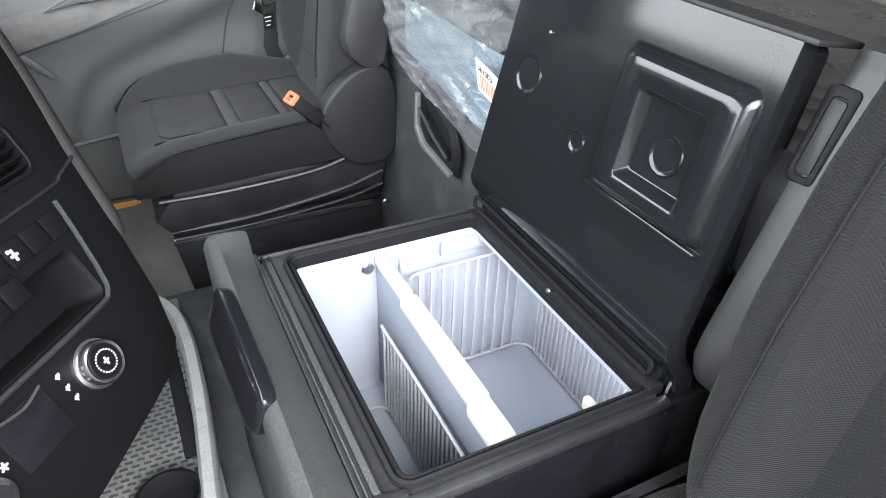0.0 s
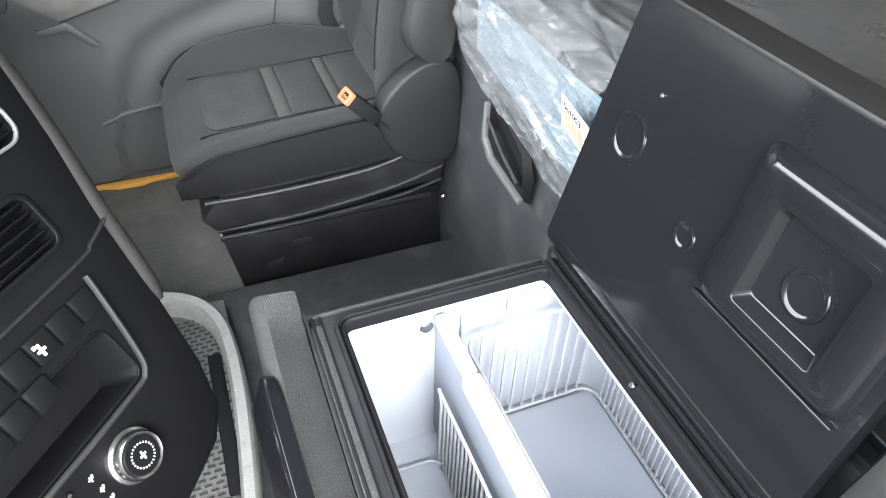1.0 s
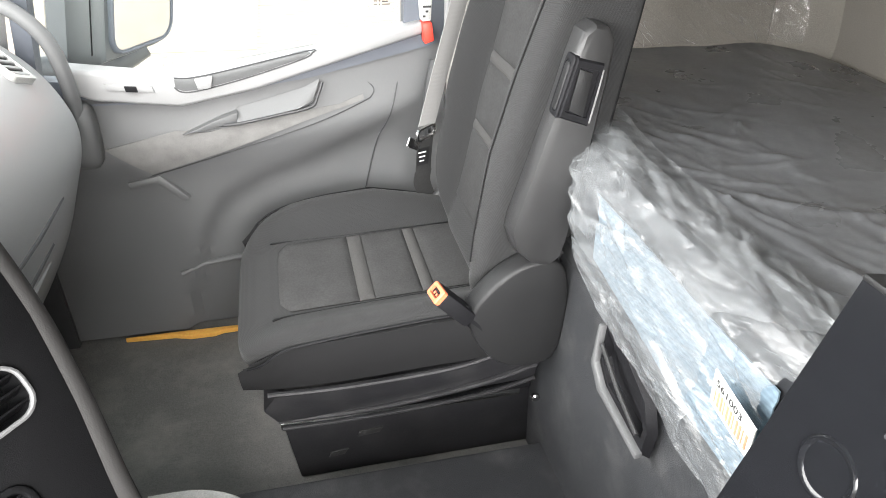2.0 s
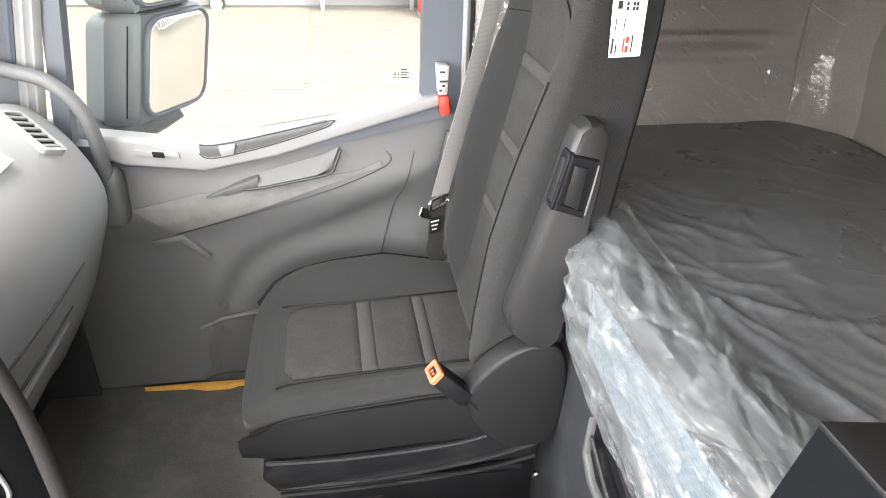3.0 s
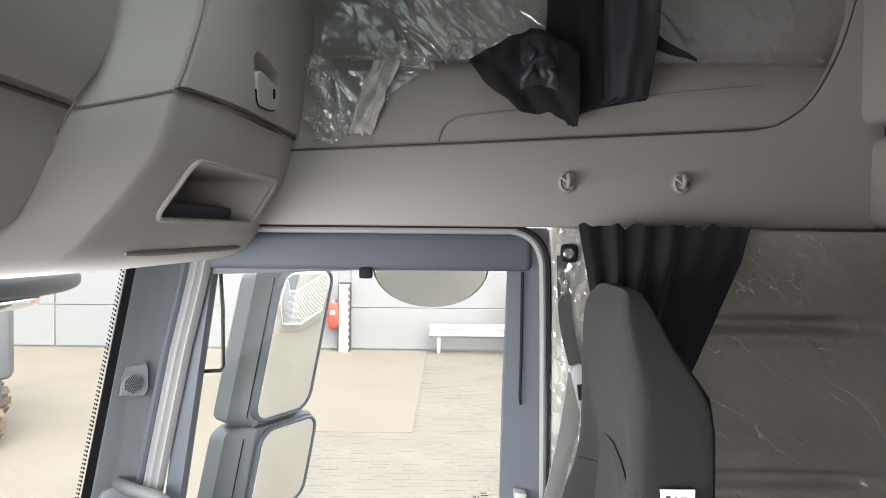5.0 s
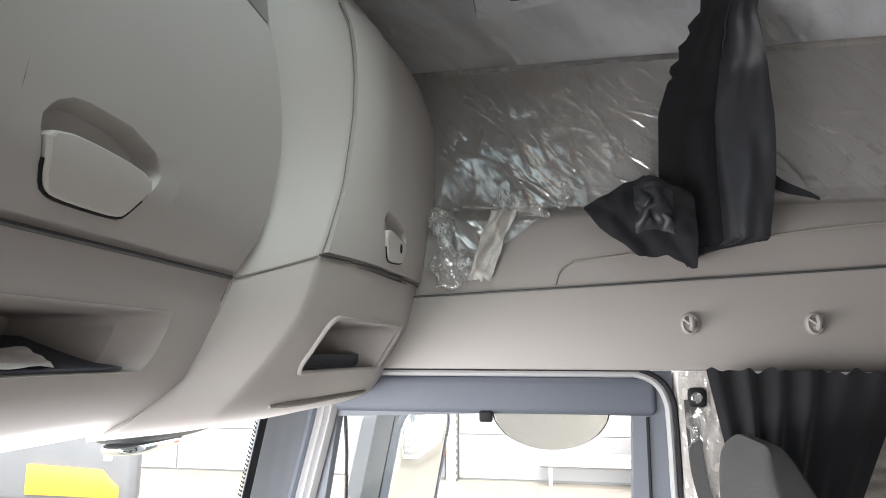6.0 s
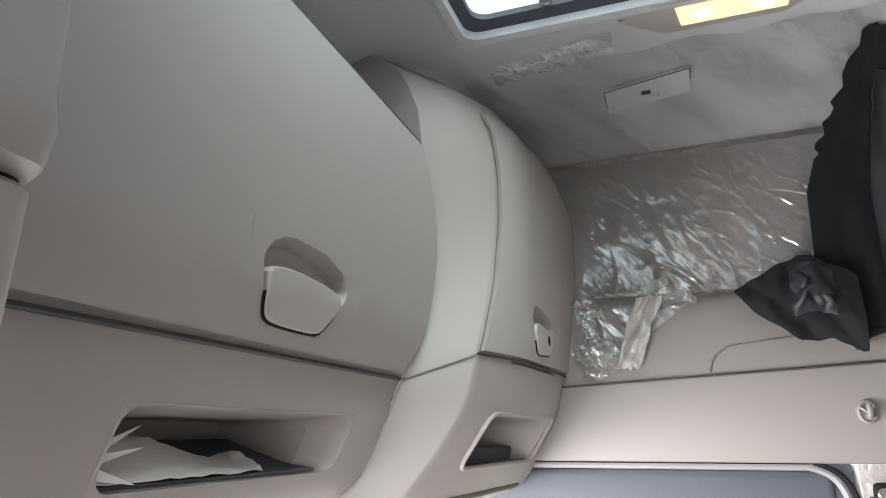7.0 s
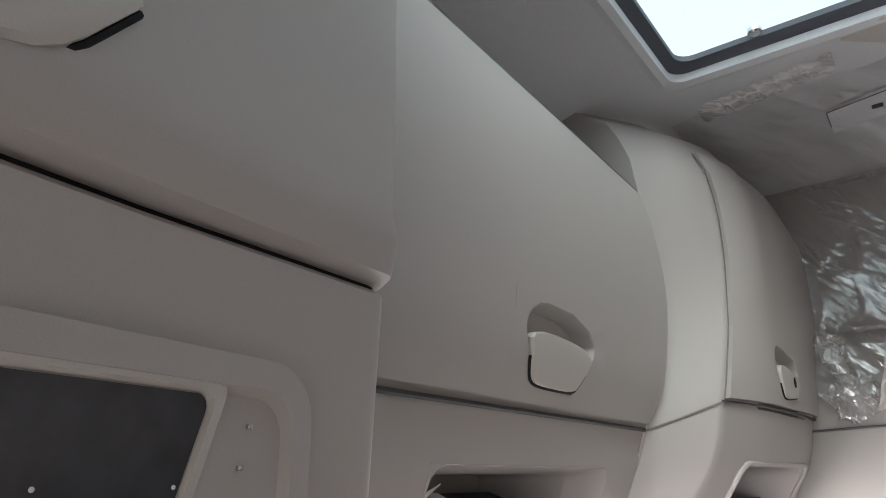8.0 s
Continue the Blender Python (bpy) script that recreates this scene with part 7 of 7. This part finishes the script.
def latch(name, at, outline, cut, block, su, parent, keyhole=None):
    """A grip let into a lid: a bowl behind the outline, its lower part closed by a flap.
    at(u, z, d): the lid's surface, d proud of it; block: the piece of lid that it replaces; cut: ends of the flap's upper edge."""
    cu, cz = sum(p[0] for p in outline) / len(outline), (min(p[1] for p in outline) + max(p[1] for p in outline)) / 2
    u0, u1, z0, z1 = block
    Q = [((p[0] - cu) * su, p[1] - cz) for p in outline]
    R = [((u - cu) * su, z - cz) for u, z in ((u0, z0), (u1, z0), (u1, z1), (u0, z1))]

    def meet(poly, a):
        c, sn, best = math.cos(a), math.sin(a), 1e9
        for (x0, y0), (x1, y1) in zip(poly, poly[1:] + poly[:1]):
            ex, ey = x1 - x0, y1 - y0
            den = c * ey - sn * ex
            if abs(den) > 1e-12:
                t, k = (x0 * ey - y0 * ex) / den, (x0 * sn - y0 * c) / den
                if t > 0 and -1e-6 <= k <= 1 + 1e-6:
                    best = min(best, t)
        return (cu + c * best / su, cz + sn * best)

    angles = sorted([2 * math.pi * i / 56 for i in range(56)] + [math.atan2(y, x) % (2 * math.pi) for x, y in R])
    ring, edge = [meet(R, a) for a in angles], [meet(Q, a) for a in angles]

    def shrink(k, d):
        return [at(cu + (u - cu) * k, cz + (z - cz) * k, d) for u, z in edge]
    lt = part(name, loft([[at(u, z, 0.0) for u, z in ring], shrink(1.03, 0.0), shrink(1.0, -0.002), shrink(0.97, -0.010), shrink(0.86, -0.022)], False, True), BEIGE, parent, "grip bowl let into the lid")
    (ca, za), (cb, zb) = cut
    low = [p for p in outline if p[1] < mix(za, zb, (p[0] - ca) / (cb - ca)) - 0.002]
    flap = [(ca, za), (cb, zb)] + low
    for _ in range(2):
        flap = [(mix(p[0], q[0], k), mix(p[1], q[1], k)) for p, q in zip(flap, flap[1:] + flap[:1]) for k in (0.22, 0.78)]
    fu, fz = sum(p[0] for p in flap) / len(flap), sum(p[1] for p in flap) / len(flap)
    fl = part("flap", loft([[at(fu + (u - fu) * k, fz + (z - fz) * k, d) for u, z in flap] for k, d in ((0.985, -0.012), (0.985, 0.0012), (0.965, 0.0042), (0.93, 0.0050), (0.6, 0.0054))]), BEIGE_LIGHT, lt, "", 14)
    part("flap_gap", tube([at(fu + (u - fu) * 1.01, fz + (z - fz) * 1.01, 0.0004) for u, z in flap if z < fz + 0.3 * (zb - fz)], 0.0019, 6), BLACK, lt)
    if keyhole:
        part("keyhole", loft([[at(keyhole[0] + 0.0045 * c / su, keyhole[1] + 0.010 * sn, d) for c, sn in ell] for d in (0.001, 0.0064)]), BLACK, fl)
    return lt


LID_BLOCK = (0.324, 0.655, 1.556, 1.675)
latch("middle_latch", lambda u, z, d: lidm(u, z) + Vector((d, 0, 0)), [((y + 0.245) / (CY(z) + 0.245), z) for y, z in ((0.022, 1.629), (0.034, 1.646), (0.056, 1.657), (0.075, 1.660), (0.137, 1.659), (0.185, 1.645), (0.196, 1.632), (0.197, 1.622), (0.157, 1.576), (0.145, 1.567), (0.055, 1.567), (0.038, 1.573), (0.030, 1.590))],
      ((0.364, 1.629), (0.599, 1.621)), LID_BLOCK, 0.72, ml)


def corner_at(s, z):
    """The corner and passenger-end unit: s 0..1 the slanting strip, 1..3 the end cabinet."""
    low = lerp(z, (1.325, 1.34, 1.37, 1.40, 1.45, 1.49, 1.535, 1.6), (-0.17, -0.12, -0.095, -0.078, -0.045, -0.022, -0.008, 0.0))
    high = lerp(z, (1.95, 2.05, 2.12, 2.17), (0, -0.012, -0.05, -0.12))
    c = Vector((-0.690 + low * 0.8 + high, CY(min(z, 1.955)), z))
    d = Vector((-0.603 + low + high, DY(z), z))
    m = Vector((-0.560 + low + high, 0.82, z))
    f = Vector((lerp(z, (1.33, 1.57, 1.76, 1.97, 2.10, 2.17), (-0.56, -0.558, -0.532, -0.532, -0.575, -0.64)) + low, 1.125, z))
    if s <= 1:
        p = c.lerp(d, s)
    elif s <= 2:
        p = d.lerp(m, s - 1)
        p.x += 0.012 * math.sin(math.pi * (s - 1))
    else:
        p = m.lerp(f, s - 2)
        p.x += 0.008 * math.sin(math.pi * (s - 2))
    return p


CS = [0, 0.1, 0.3, 0.5, 0.7, 0.85, 0.95, 1.0, 1.06, 1.15, 1.27, 1.4, 1.6, 1.8, 2.0, 2.2, 2.4, 2.52, 2.6, 2.8, 3.0]
CZS = [1.325, 1.335, 1.35, 1.37, 1.385, 1.402, 1.42, 1.44, 1.46, 1.48, 1.495, 1.51, 1.53, 1.55, 1.58, 1.62, 1.68, 1.74, 1.80, 1.86, 1.92, 1.98, 2.03, 2.08, 2.12, 2.15, 2.17]
part("corner_body", sheet(CS, CZS, corner_at, 0.012, lambda s, z: 1.27 < s < 2.52 and 1.402 < z < 1.495 or 1.15 < s < 2.8 and 1.62 < z < 2.03 or 1.4 < s < 2.4 and 1.58 < z < 1.63), BEIGE, oh)
MOUTH2 = mouth(corner_at, 1.27, 2.52, 1.402, 1.495, 0.002)
ROUND2 = [mouth(corner_at, 1.285 + e, 2.505 - e, 1.4035 + 0.1 * e, 1.4935 - 0.1 * e, 0.020) for e in (0.0, 0.03)]
MID2 = sum(ROUND2[1], Vector()) / len(ROUND2[1])
part("end_shelf", loft([MOUTH2, [p + Vector((0.0015, 0, 0)) for p in ROUND2[0]], [p + Vector((-0.004, 0, 0)) for p in ROUND2[1]]] + [[MID2 + (p - MID2) * k + Vector((-1, 0.02, 0.03)) * d for p in ROUND2[1]] for k, d in ((0.97, 0.035), (0.93, 0.17))], False, True), BEIGE, oh, "open end shelf hollow")
part("end_shelf_mat", prism([(-0.80, 0.62), (-0.645, 0.64), (-0.63, 0.98), (-0.80, 0.95)], "z", 1.404, 1.409, 0.001), BLIND, oh)
part("end_mat_upturn", prism([(-0.705, 0.60), (-0.699, 0.60), (-0.655, 1.03), (-0.661, 1.03)], "z", 1.404, 1.434, 0.002), BLIND, oh, "slate mat turned up at the back")
part("end_shelf_rim", tube([p + Vector((0.002, 0, 0)) for p in ROUND2[0]], 0.0045, 8, True), BEIGE, oh, "pale moulded shelf rim")
# darker tube in place of the recess that lies in shade below the shelf
part("lower_shade_band", tube([corner_at(q, 1.353) + Vector((0.001, 0, 0)) for q in steps(1.30, 2.62, 10)], [0.003] + [0.0055] * 9 + [0.003], 6), PADDING, oh, "darker band for the shaded recess under the end shelf")
part("end_cheek", sheet(steps(0, 1, 3), [1.60, 1.70, 1.86, 1.955, 2.03, 2.08, 2.12, 2.15, 2.17], lambda k, z: corner_at(0, z) + Vector((-0.26 * k, 0, 0)), 0.01), BEIGE, oh)
el = part("end_lid", sheet([1.03, 1.05, 1.2, 1.4, 1.63, 1.8, 2.0, 2.2, 2.33, 2.6, 2.8, 2.95, 2.97], [1.592, 1.595, 1.599, 1.64, 1.68, 1.715, 1.74, 1.80, 1.86, 1.92, 1.98, 2.03, 2.075, 2.08], lambda s, z: corner_at(s, z) + Vector((0.009, -0.003, 0)), 0.010, lambda s, z: 1.63 < s < 2.33 and 1.599 < z < 1.715), BEIGE, oh, "narrow curved end lid")
part("end_lid_gap", tube([corner_at(s, 1.586) + Vector((0.003, -0.001, 0)) for s in steps(1.0, 2.98, 14)], 0.0022, 6), DARK, oh)
part("strip_gap", tube([corner_at(1.015, z) + Vector((0.003, -0.002, 0)) for z in steps(1.586, 2.08, 14)], 0.0012, 6), PADDING, oh)
part("corner_seam", tube([corner_at(s, mix(1.541, 1.584, s)) + Vector((0.001, -0.001, 0)) for s in steps(0, 1, 6)], 0.0018, 6), PADDING, oh)
part("side_gap", tube([corner_at(3.0, z) + Vector((0.004, -0.003, 0)) for z in steps(1.34, 2.12, 20)], 0.004, 6), PADDING, oh)


def end_s(y, z):
    return 1 + (y - DY(z)) / (0.82 - DY(z)) if y < 0.82 else 2 + (y - 0.82) / 0.305


latch("end_latch", lambda q, z, d: corner_at(q, z) + Vector((0.009 + d, -0.003, 0)), [(end_s(y, z), z) for y, z in ((0.750, 1.674), (0.756, 1.693), (0.772, 1.703), (0.820, 1.701), (0.872, 1.686), (0.883, 1.672), (0.884, 1.660), (0.860, 1.620), (0.850, 1.612), (0.772, 1.606), (0.758, 1.612))],
      ((end_s(0.750, 1.674), 1.674), (end_s(0.884, 1.660), 1.660)), (1.63, 2.33, 1.599, 1.715), 0.25, el, (end_s(0.84, 1.64), 1.642))

# projecting driver-side unit
du = thing("driver_locker", "projecting beige driver locker with a smoked glass panel", "locker", (-0.65, -0.6, 1.34))


def unit_loop(z, x, r=0.020, y1=-0.261):
    loop = [(-1.0, y1, z)] + [(x - r + r * math.sin(a), y1 - r + r * math.cos(a), z) for a in steps(0, math.pi / 2, 6)] + [(x + 0.020, -0.45, z), (x + 0.045, -0.6, z), (x + 0.06, -0.85, z), (x + 0.04, -1.16, z), (-1.0, -1.16, z)]
    return [(a, b, c + 0.03 * min(0.0, b + 0.27)) for a, b, c in loop]


part("lower_unit", loft([unit_loop(1.33, -0.66), unit_loop(1.36, -0.625), unit_loop(1.45, -0.612), unit_loop(1.587, -0.604), unit_loop(1.5915, -0.610)]), BEIGE, du)
ul = part("upper_lid", loft([unit_loop(1.595, -0.606), unit_loop(1.600, -0.597), unit_loop(1.622, -0.590), unit_loop(1.645, -0.596), unit_loop(1.75, -0.596), unit_loop(1.90, -0.598), unit_loop(1.955, -0.606)]), BEIGE, du, "large beige driver locker lid")
part("unit_gap", loft([unit_loop(1.580, -0.613), unit_loop(1.598, -0.613)]), BLACK, du)
flap_latch("driver_latch", Vector((-0.562, -0.560, 1.668)), Vector((-0.13, 1, 0)).normalized(), Vector((0, 0, 1)), Vector((1, 0, 0)), 0.085, 0.052, ul)
bow = lambda x, y: x - 0.13 * (y + 0.30)
part("panel_surround", loft([[(bow(x, y), y, z) for y, z in rrect(-0.62, 1.44, hy, hz, r)] for hy, hz, r, x in ((0.285, 0.092, 0.03, -0.612), (0.283, 0.090, 0.03, -0.600), (0.268, 0.075, 0.022, -0.599), (0.262, 0.069, 0.018, -0.607))]), BEIGE, du, "pale raised panel surround")
part("inner_plate", loft([[(bow(x, y), y, z) for y, z in rrect(-0.62, 1.44, 0.264, 0.071, 0.018)] for x in (-0.612, -0.6045)]), BEIGE, du)
part("screen_rim", loft([[(bow(x, y), y + 0.28 * (z - 1.447), z) for y, z in rrect(-0.69, 1.445, hy, hz, 0.010)] for hy, hz, x in ((0.277, 0.075, -0.607), (0.275, 0.073, -0.6025), (0.269, 0.067, -0.6015), (0.267, 0.065, -0.6045))]), BEIGE_LIGHT, du, "pale rim of the smoked panel")
part("smoked_panel", loft([[(bow(x, y), y + 0.28 * (z - 1.447), z) for y, z in rrect(-0.69, 1.445, 0.2665, 0.0645, 0.008)] for x in (-0.608, -0.6035)]), SCREEN, du, "dark smoked glass panel")
for y, z in ((-0.487, 1.505), (-0.479, 1.470), (-0.411, 1.503), (-0.420, 1.470)):
    part("pin", spun(disc(0.0011, 0.0012, 10), pose(bow(-0.6036, y), y, z, 0, 90, 0)), CHROME, du)
for y, z in ((-0.379, 1.497), (-0.383, 1.478)):
    part("clip", box(bow(-0.6055, y), bow(-0.6025, y), y - 0.0016, y + 0.0016, z - 0.0012, z + 0.0012, 0.0005), CHROME, du, "small bright clip")

# crumpled papers on the shelf
pp = thing("paper_sheets", "crumpled white papers lying on the overhead shelf", "paper", (-0.75, 0.05, 1.42))


def paper_at(u, v):
    y = mix(-0.098, 0.165, u)
    tip = max(0.0, (u - 0.8) / 0.2)
    rise = 0.046 * v ** 0.8 * lerp(u, (0, 0.25, 0.5, 0.75, 0.9, 1), (0.75, 1.0, 0.95, 0.5, 0.25, 0.5))
    z = 1.4205 + rise + 0.012 * noise.noise(Vector((u * 4, v * 2.5, 1))) * v + 0.004 * abs(noise.noise(Vector((u * 9 + v * 3, v * 5 - u * 4, 3))))
    return (mix(-0.734 - 0.012 * tip, -0.82 + 0.03 * tip, v) + 0.004 * noise.noise(Vector((u * 5, v, 5))), y, max(z, 1.4195))


part("large_sheet", sheet(steps(0, 1, 18), steps(0, 1, 9), paper_at, 0.0006), PAPER, pp, sharp=12)
for y0, z0, y1, z1 in ((-0.10, 1.440, -0.045, 1.468), (-0.11, 1.435, -0.04, 1.450), (-0.09, 1.432, -0.045, 1.420)):
    part("torn_strip", sheet(steps(0, 1, 5), [0, 1], lambda u, w: (-0.735 + 0.008 * u, mix(y0, y1, u), mix(z0, z1, u) + (w - 0.5) * 0.012 * (1.05 - u)), 0.0008), PAPER, pp)

# ---- roof things ----
hatch = thing("window_roof_hatch", "clear roof hatch in a dark surround", "roof hatch", (-0.37, 0.07, 2.2), kind="structure")
hx, hy, hcx, hcy = (HATCH[1] - HATCH[0]) / 2, (HATCH[3] - HATCH[2]) / 2, (HATCH[0] + HATCH[1]) / 2, (HATCH[2] + HATCH[3]) / 2
part("surround", loft([[(x, y, z) for x, y in rrect(hcx, hcy, hx + a, hy + a, 0.03)] for a, z in ((0.025, 2.215), (0.025, 2.178), (0.012, 2.174), (0.0, 2.180), (-0.004, 2.215))], False, False), ROOFFELT, hatch, "grey padded hatch edge")
part("seal", loft([[(x, y, z) for x, y in rrect(hcx, hcy, hx + a, hy + a, 0.03)] for a, z in ((-0.002, 2.195), (-0.022, 2.205), (-0.022, 2.216), (0.01, 2.216))], False, False), BLIND, hatch, "dark hatch seal")
part("pane", box(HATCH[0] - 0.01, HATCH[1] + 0.01, HATCH[2] - 0.01, HATCH[3] + 0.01, 2.220, 2.226, 0), ROOFGLASS, hatch)
part("hatch_latch", spun(disc(0.012, 0.01, 16, 0.003), pose(-0.46, 0.520, 2.215, 180, 0, 0)), CHROME, hatch)
lamp = thing("roof_lamp", "lit warm roof reading lamp with a pale tapered bezel", "lamp", (-0.2, 0.6, 2.17))
part("bezel", prism([(-0.345, 0.588), (-0.265, 0.655), (-0.06, 0.655), (0.02, 0.588), (-0.04, 0.555), (-0.28, 0.555)], "z", 2.176, 2.205, 0.006), BEIGE_LIGHT, lamp)
lens = part("lens", prism([(-0.235, 0.630), (-0.245, 0.575), (-0.06, 0.575), (-0.06, 0.630)], "z", 2.172, 2.179, 0.002), LAMPLENS, lamp, "glowing ribbed lens")
for i in range(13):
    part("rib", box(-0.226 + 0.0125 * i, -0.222 + 0.0125 * i, 0.580, 0.626, 2.1705, 2.1725, 0.0008), LAMPLENS, lens)
for x in (-0.20, -0.10):
    part("bulb", spun(loft([[(r * c, 0.7 * r * q, z) for c, q in ell] for r, z in ((0.014, 0.0), (0.013, -0.003), (0.008, -0.005))]), Matrix.Translation((x, 0.602, 2.1705))), BULB, lens, "bright lamp bulb behind the lens")
plate = thing("roof_hatch_cover", "grey cover plate with a small catch on the roof edge", "cover plate", (-0.31, 0.868, 2.16))


def plate_at(a, b):
    x, y = -0.31 + a, 0.868 + b - 0.22 * a
    return (x, y, roof_at(x, y)[2] - 0.0115)


part("plate", sheet(steps(-0.088, 0.088, 8), steps(-0.045, 0.05, 6), plate_at, 0.008), ROOFFELT, plate)
part("dark_groove", tube([plate_at(a, b) for a, b in [(-0.089, 0.02), (-0.089, -0.044)] + [(a, -0.047) for a in steps(-0.086, 0.086, 6)] + [(0.089, -0.044), (0.089, 0.0)]], 0.0013, 6), PADDING, plate)
part("catch", box(-0.322, -0.302, 0.862, 0.868, 2.170, 2.178, 0.002), DARK, plate, "small dark catch")

# ---- protective film ----
wrap = thing("clear_wrap", "crinkled clear plastic film over the side lining", "plastic film", (0.1, 1.0, 1.6))


WALLFOLDS = crease_set(11, 120, (-0.54, 0.30), (1.62, 2.12), -52, 26, 0.055, 0.0065, 0.0024)
WALLFAR = crease_set(12, 40, (0.20, 0.88), (1.70, 2.10), -40, 40, 0.030, 0.006, 0.0045)


def wrap_wall(u, v):
    """Clear film on the side lining: slack, with short sharp slanting folds, thickest by the corner unit."""
    x, z = mix(-0.545, 0.88, u), mix(2.13, 1.63, v)
    y = upper_side(x, z)[1] - 0.012
    t = noise.turbulence(Vector((x * 8, z * 7, 2)), 4, False)
    fold = folded(WALLFOLDS, x, z) + folded(WALLFAR, x, z)
    if v > 0.75:
        z += (v - 0.75) * 0.5 * min(1, max(0, (x + 0.40) / 0.15))
    return (x, y - 0.004 * t - fold, z)


part("upper_film", sheet(steps(0, 0.62, 370) + steps(0.62, 1, 90)[1:], steps(0, 1, 210), wrap_wall), FOIL, wrap, sharp=60)
part("edge_strip", sheet(steps(-0.555, 0.86, 60), steps(0, 1, 3), lambda x, w: (x, 1.118 - 0.01 * w, 2.122 + 0.010 * w + 0.003 * noise.noise(Vector((x * 30, w, 0))) + 0.015 * (x + 0.5)), 0.001), FOIL, wrap, "bright film seam")


ROOFFOLDS = crease_set(31, 60, (-0.62, 0.45), (0.74, 1.10), 62, 22, 0.055, 0.0050, 0.0026)
EDGEFOLDS = crease_set(32, 34, (-0.60, -0.37), (0.63, 0.71), 58, 14, 0.050, 0.0110, 0.0028)


def wrap_roof(u, v):
    x, y = mix(-0.67, 0.86, u), mix(0.70 + 0.05 * noise.noise(Vector((u * 9, 0, 1))), 1.12, v)
    t = noise.turbulence(Vector((x * 9, y * 9, 4)), 4, False)
    return (x, y, roof_at(x, y)[2] - 0.009 - 0.003 * t - folded(ROOFFOLDS, x, y))


def edge_pleats(u, v):
    """Bunched free edge of the roof film: slanting pleats that hang a little."""
    x, y = mix(-0.61, -0.36, u), mix(0.64, 0.71, v) - 0.04 * (u - 0.5)
    swell = math.sin(math.pi * v) * min(1.0, 6 * u, 6 * (1 - u))
    return (x, y + 0.012 * noise.noise(Vector((u * 14, v * 2, 3))), roof_at(x, y)[2] - 0.006 - folded(EDGEFOLDS, x, y) * swell)


part("bunched_edge", sheet(steps(0, 1, 130), steps(0, 1, 40), edge_pleats), EDGEFILM, wrap, "bunched edge of the roof film, its glints put in white")
part("roof_film", sheet(steps(0, 0.75, 290) + steps(0.75, 1, 20)[1:], steps(0, 1, 110), wrap_roof), ROOFFOIL, wrap, sharp=60)


SIDEFOLDS = crease_set(21, 34, (0.12, 0.80), (0.68, 1.36), 60, 40, 0.022, 0.006, 0.0045)
BUNCHFOLDS = crease_set(22, 30, (0.66, 0.745), (0.68, 1.36), 96, 14, 0.045, 0.006, 0.0034)


def wrap_side(u, v):
    x, z = mix(0.10, 0.80, u), mix(1.392, 0.70, v)
    t = noise.turbulence(Vector((x * 8, z * 7, 6)), 4, False)
    return (x, side_pad(x, z)[1] - 0.010 - 0.007 * t - folded(SIDEFOLDS, x, z) - folded(BUNCHFOLDS, x, z), z)


part("bunk_side_film", sheet(steps(0, 1, 170), steps(0, 1, 150), wrap_side), FOILTIGHT, wrap, sharp=60)
part("pillar_film", sheet(steps(0, 1, 16), steps(0, 1, 60), lambda u, v: (mix(0.015, 0.10, u), 1.068 - 0.02 * noise.turbulence(Vector((u * 3, v * 9, 1)), 4, False), mix(1.40, 0.72, v))), CRUMPLE, wrap, sharp=22)
rag = thing("film_rag", "torn white film scrap hanging from the wrap", "film scrap", (-0.39, 1.03, 1.60))


def scrap_at(u, v):
    xl, xr = lerp(v, (0, 0.35, 1), (-0.378, -0.400, -0.432)), lerp(v, (0, 0.35, 1), (-0.322, -0.345, -0.380))
    ragged = 0.007 * noise.noise(Vector((v * 4, u * 2, 3)))
    return (mix(xl, xr, u) + ragged, 1.020 - 0.016 * noise.noise(Vector((u * 3, v * 5, 9))) - 0.010 * math.sin(u * 4 + v * 3), mix(1.755, 1.598, v) + 0.008 * noise.noise(Vector((u * 6, v, 2))))


part("scrap", sheet(steps(0, 1, 16), steps(0, 1, 26), scrap_at, 0.0008), SCRAP, rag, sharp=60)


def crumple(q):
    return q + Vector((0.02 * noise.noise(q * 42), 0.012 * noise.noise(q * 55 + Vector((3, 0, 0))), 0.02 * noise.noise(q * 38 + Vector((0, 5, 0)))))


for c, h in (((-0.335, 1.035, 1.775), (0.036, 0.016, 0.026)), ((-0.29, 1.045, 1.755), (0.045, 0.012, 0.010)), ((-0.215, 1.06, 1.79), (0.014, 0.012, 0.032)), ((-0.47, 1.03, 1.63), (0.045, 0.012, 0.05)), ((-0.49, 1.035, 1.72), (0.03, 0.010, 0.05))):
    part("crumpled_film", soft(c, h, 2.5, 12, crumple), CRUMPLE, rag, "crumpled clear film", 20)
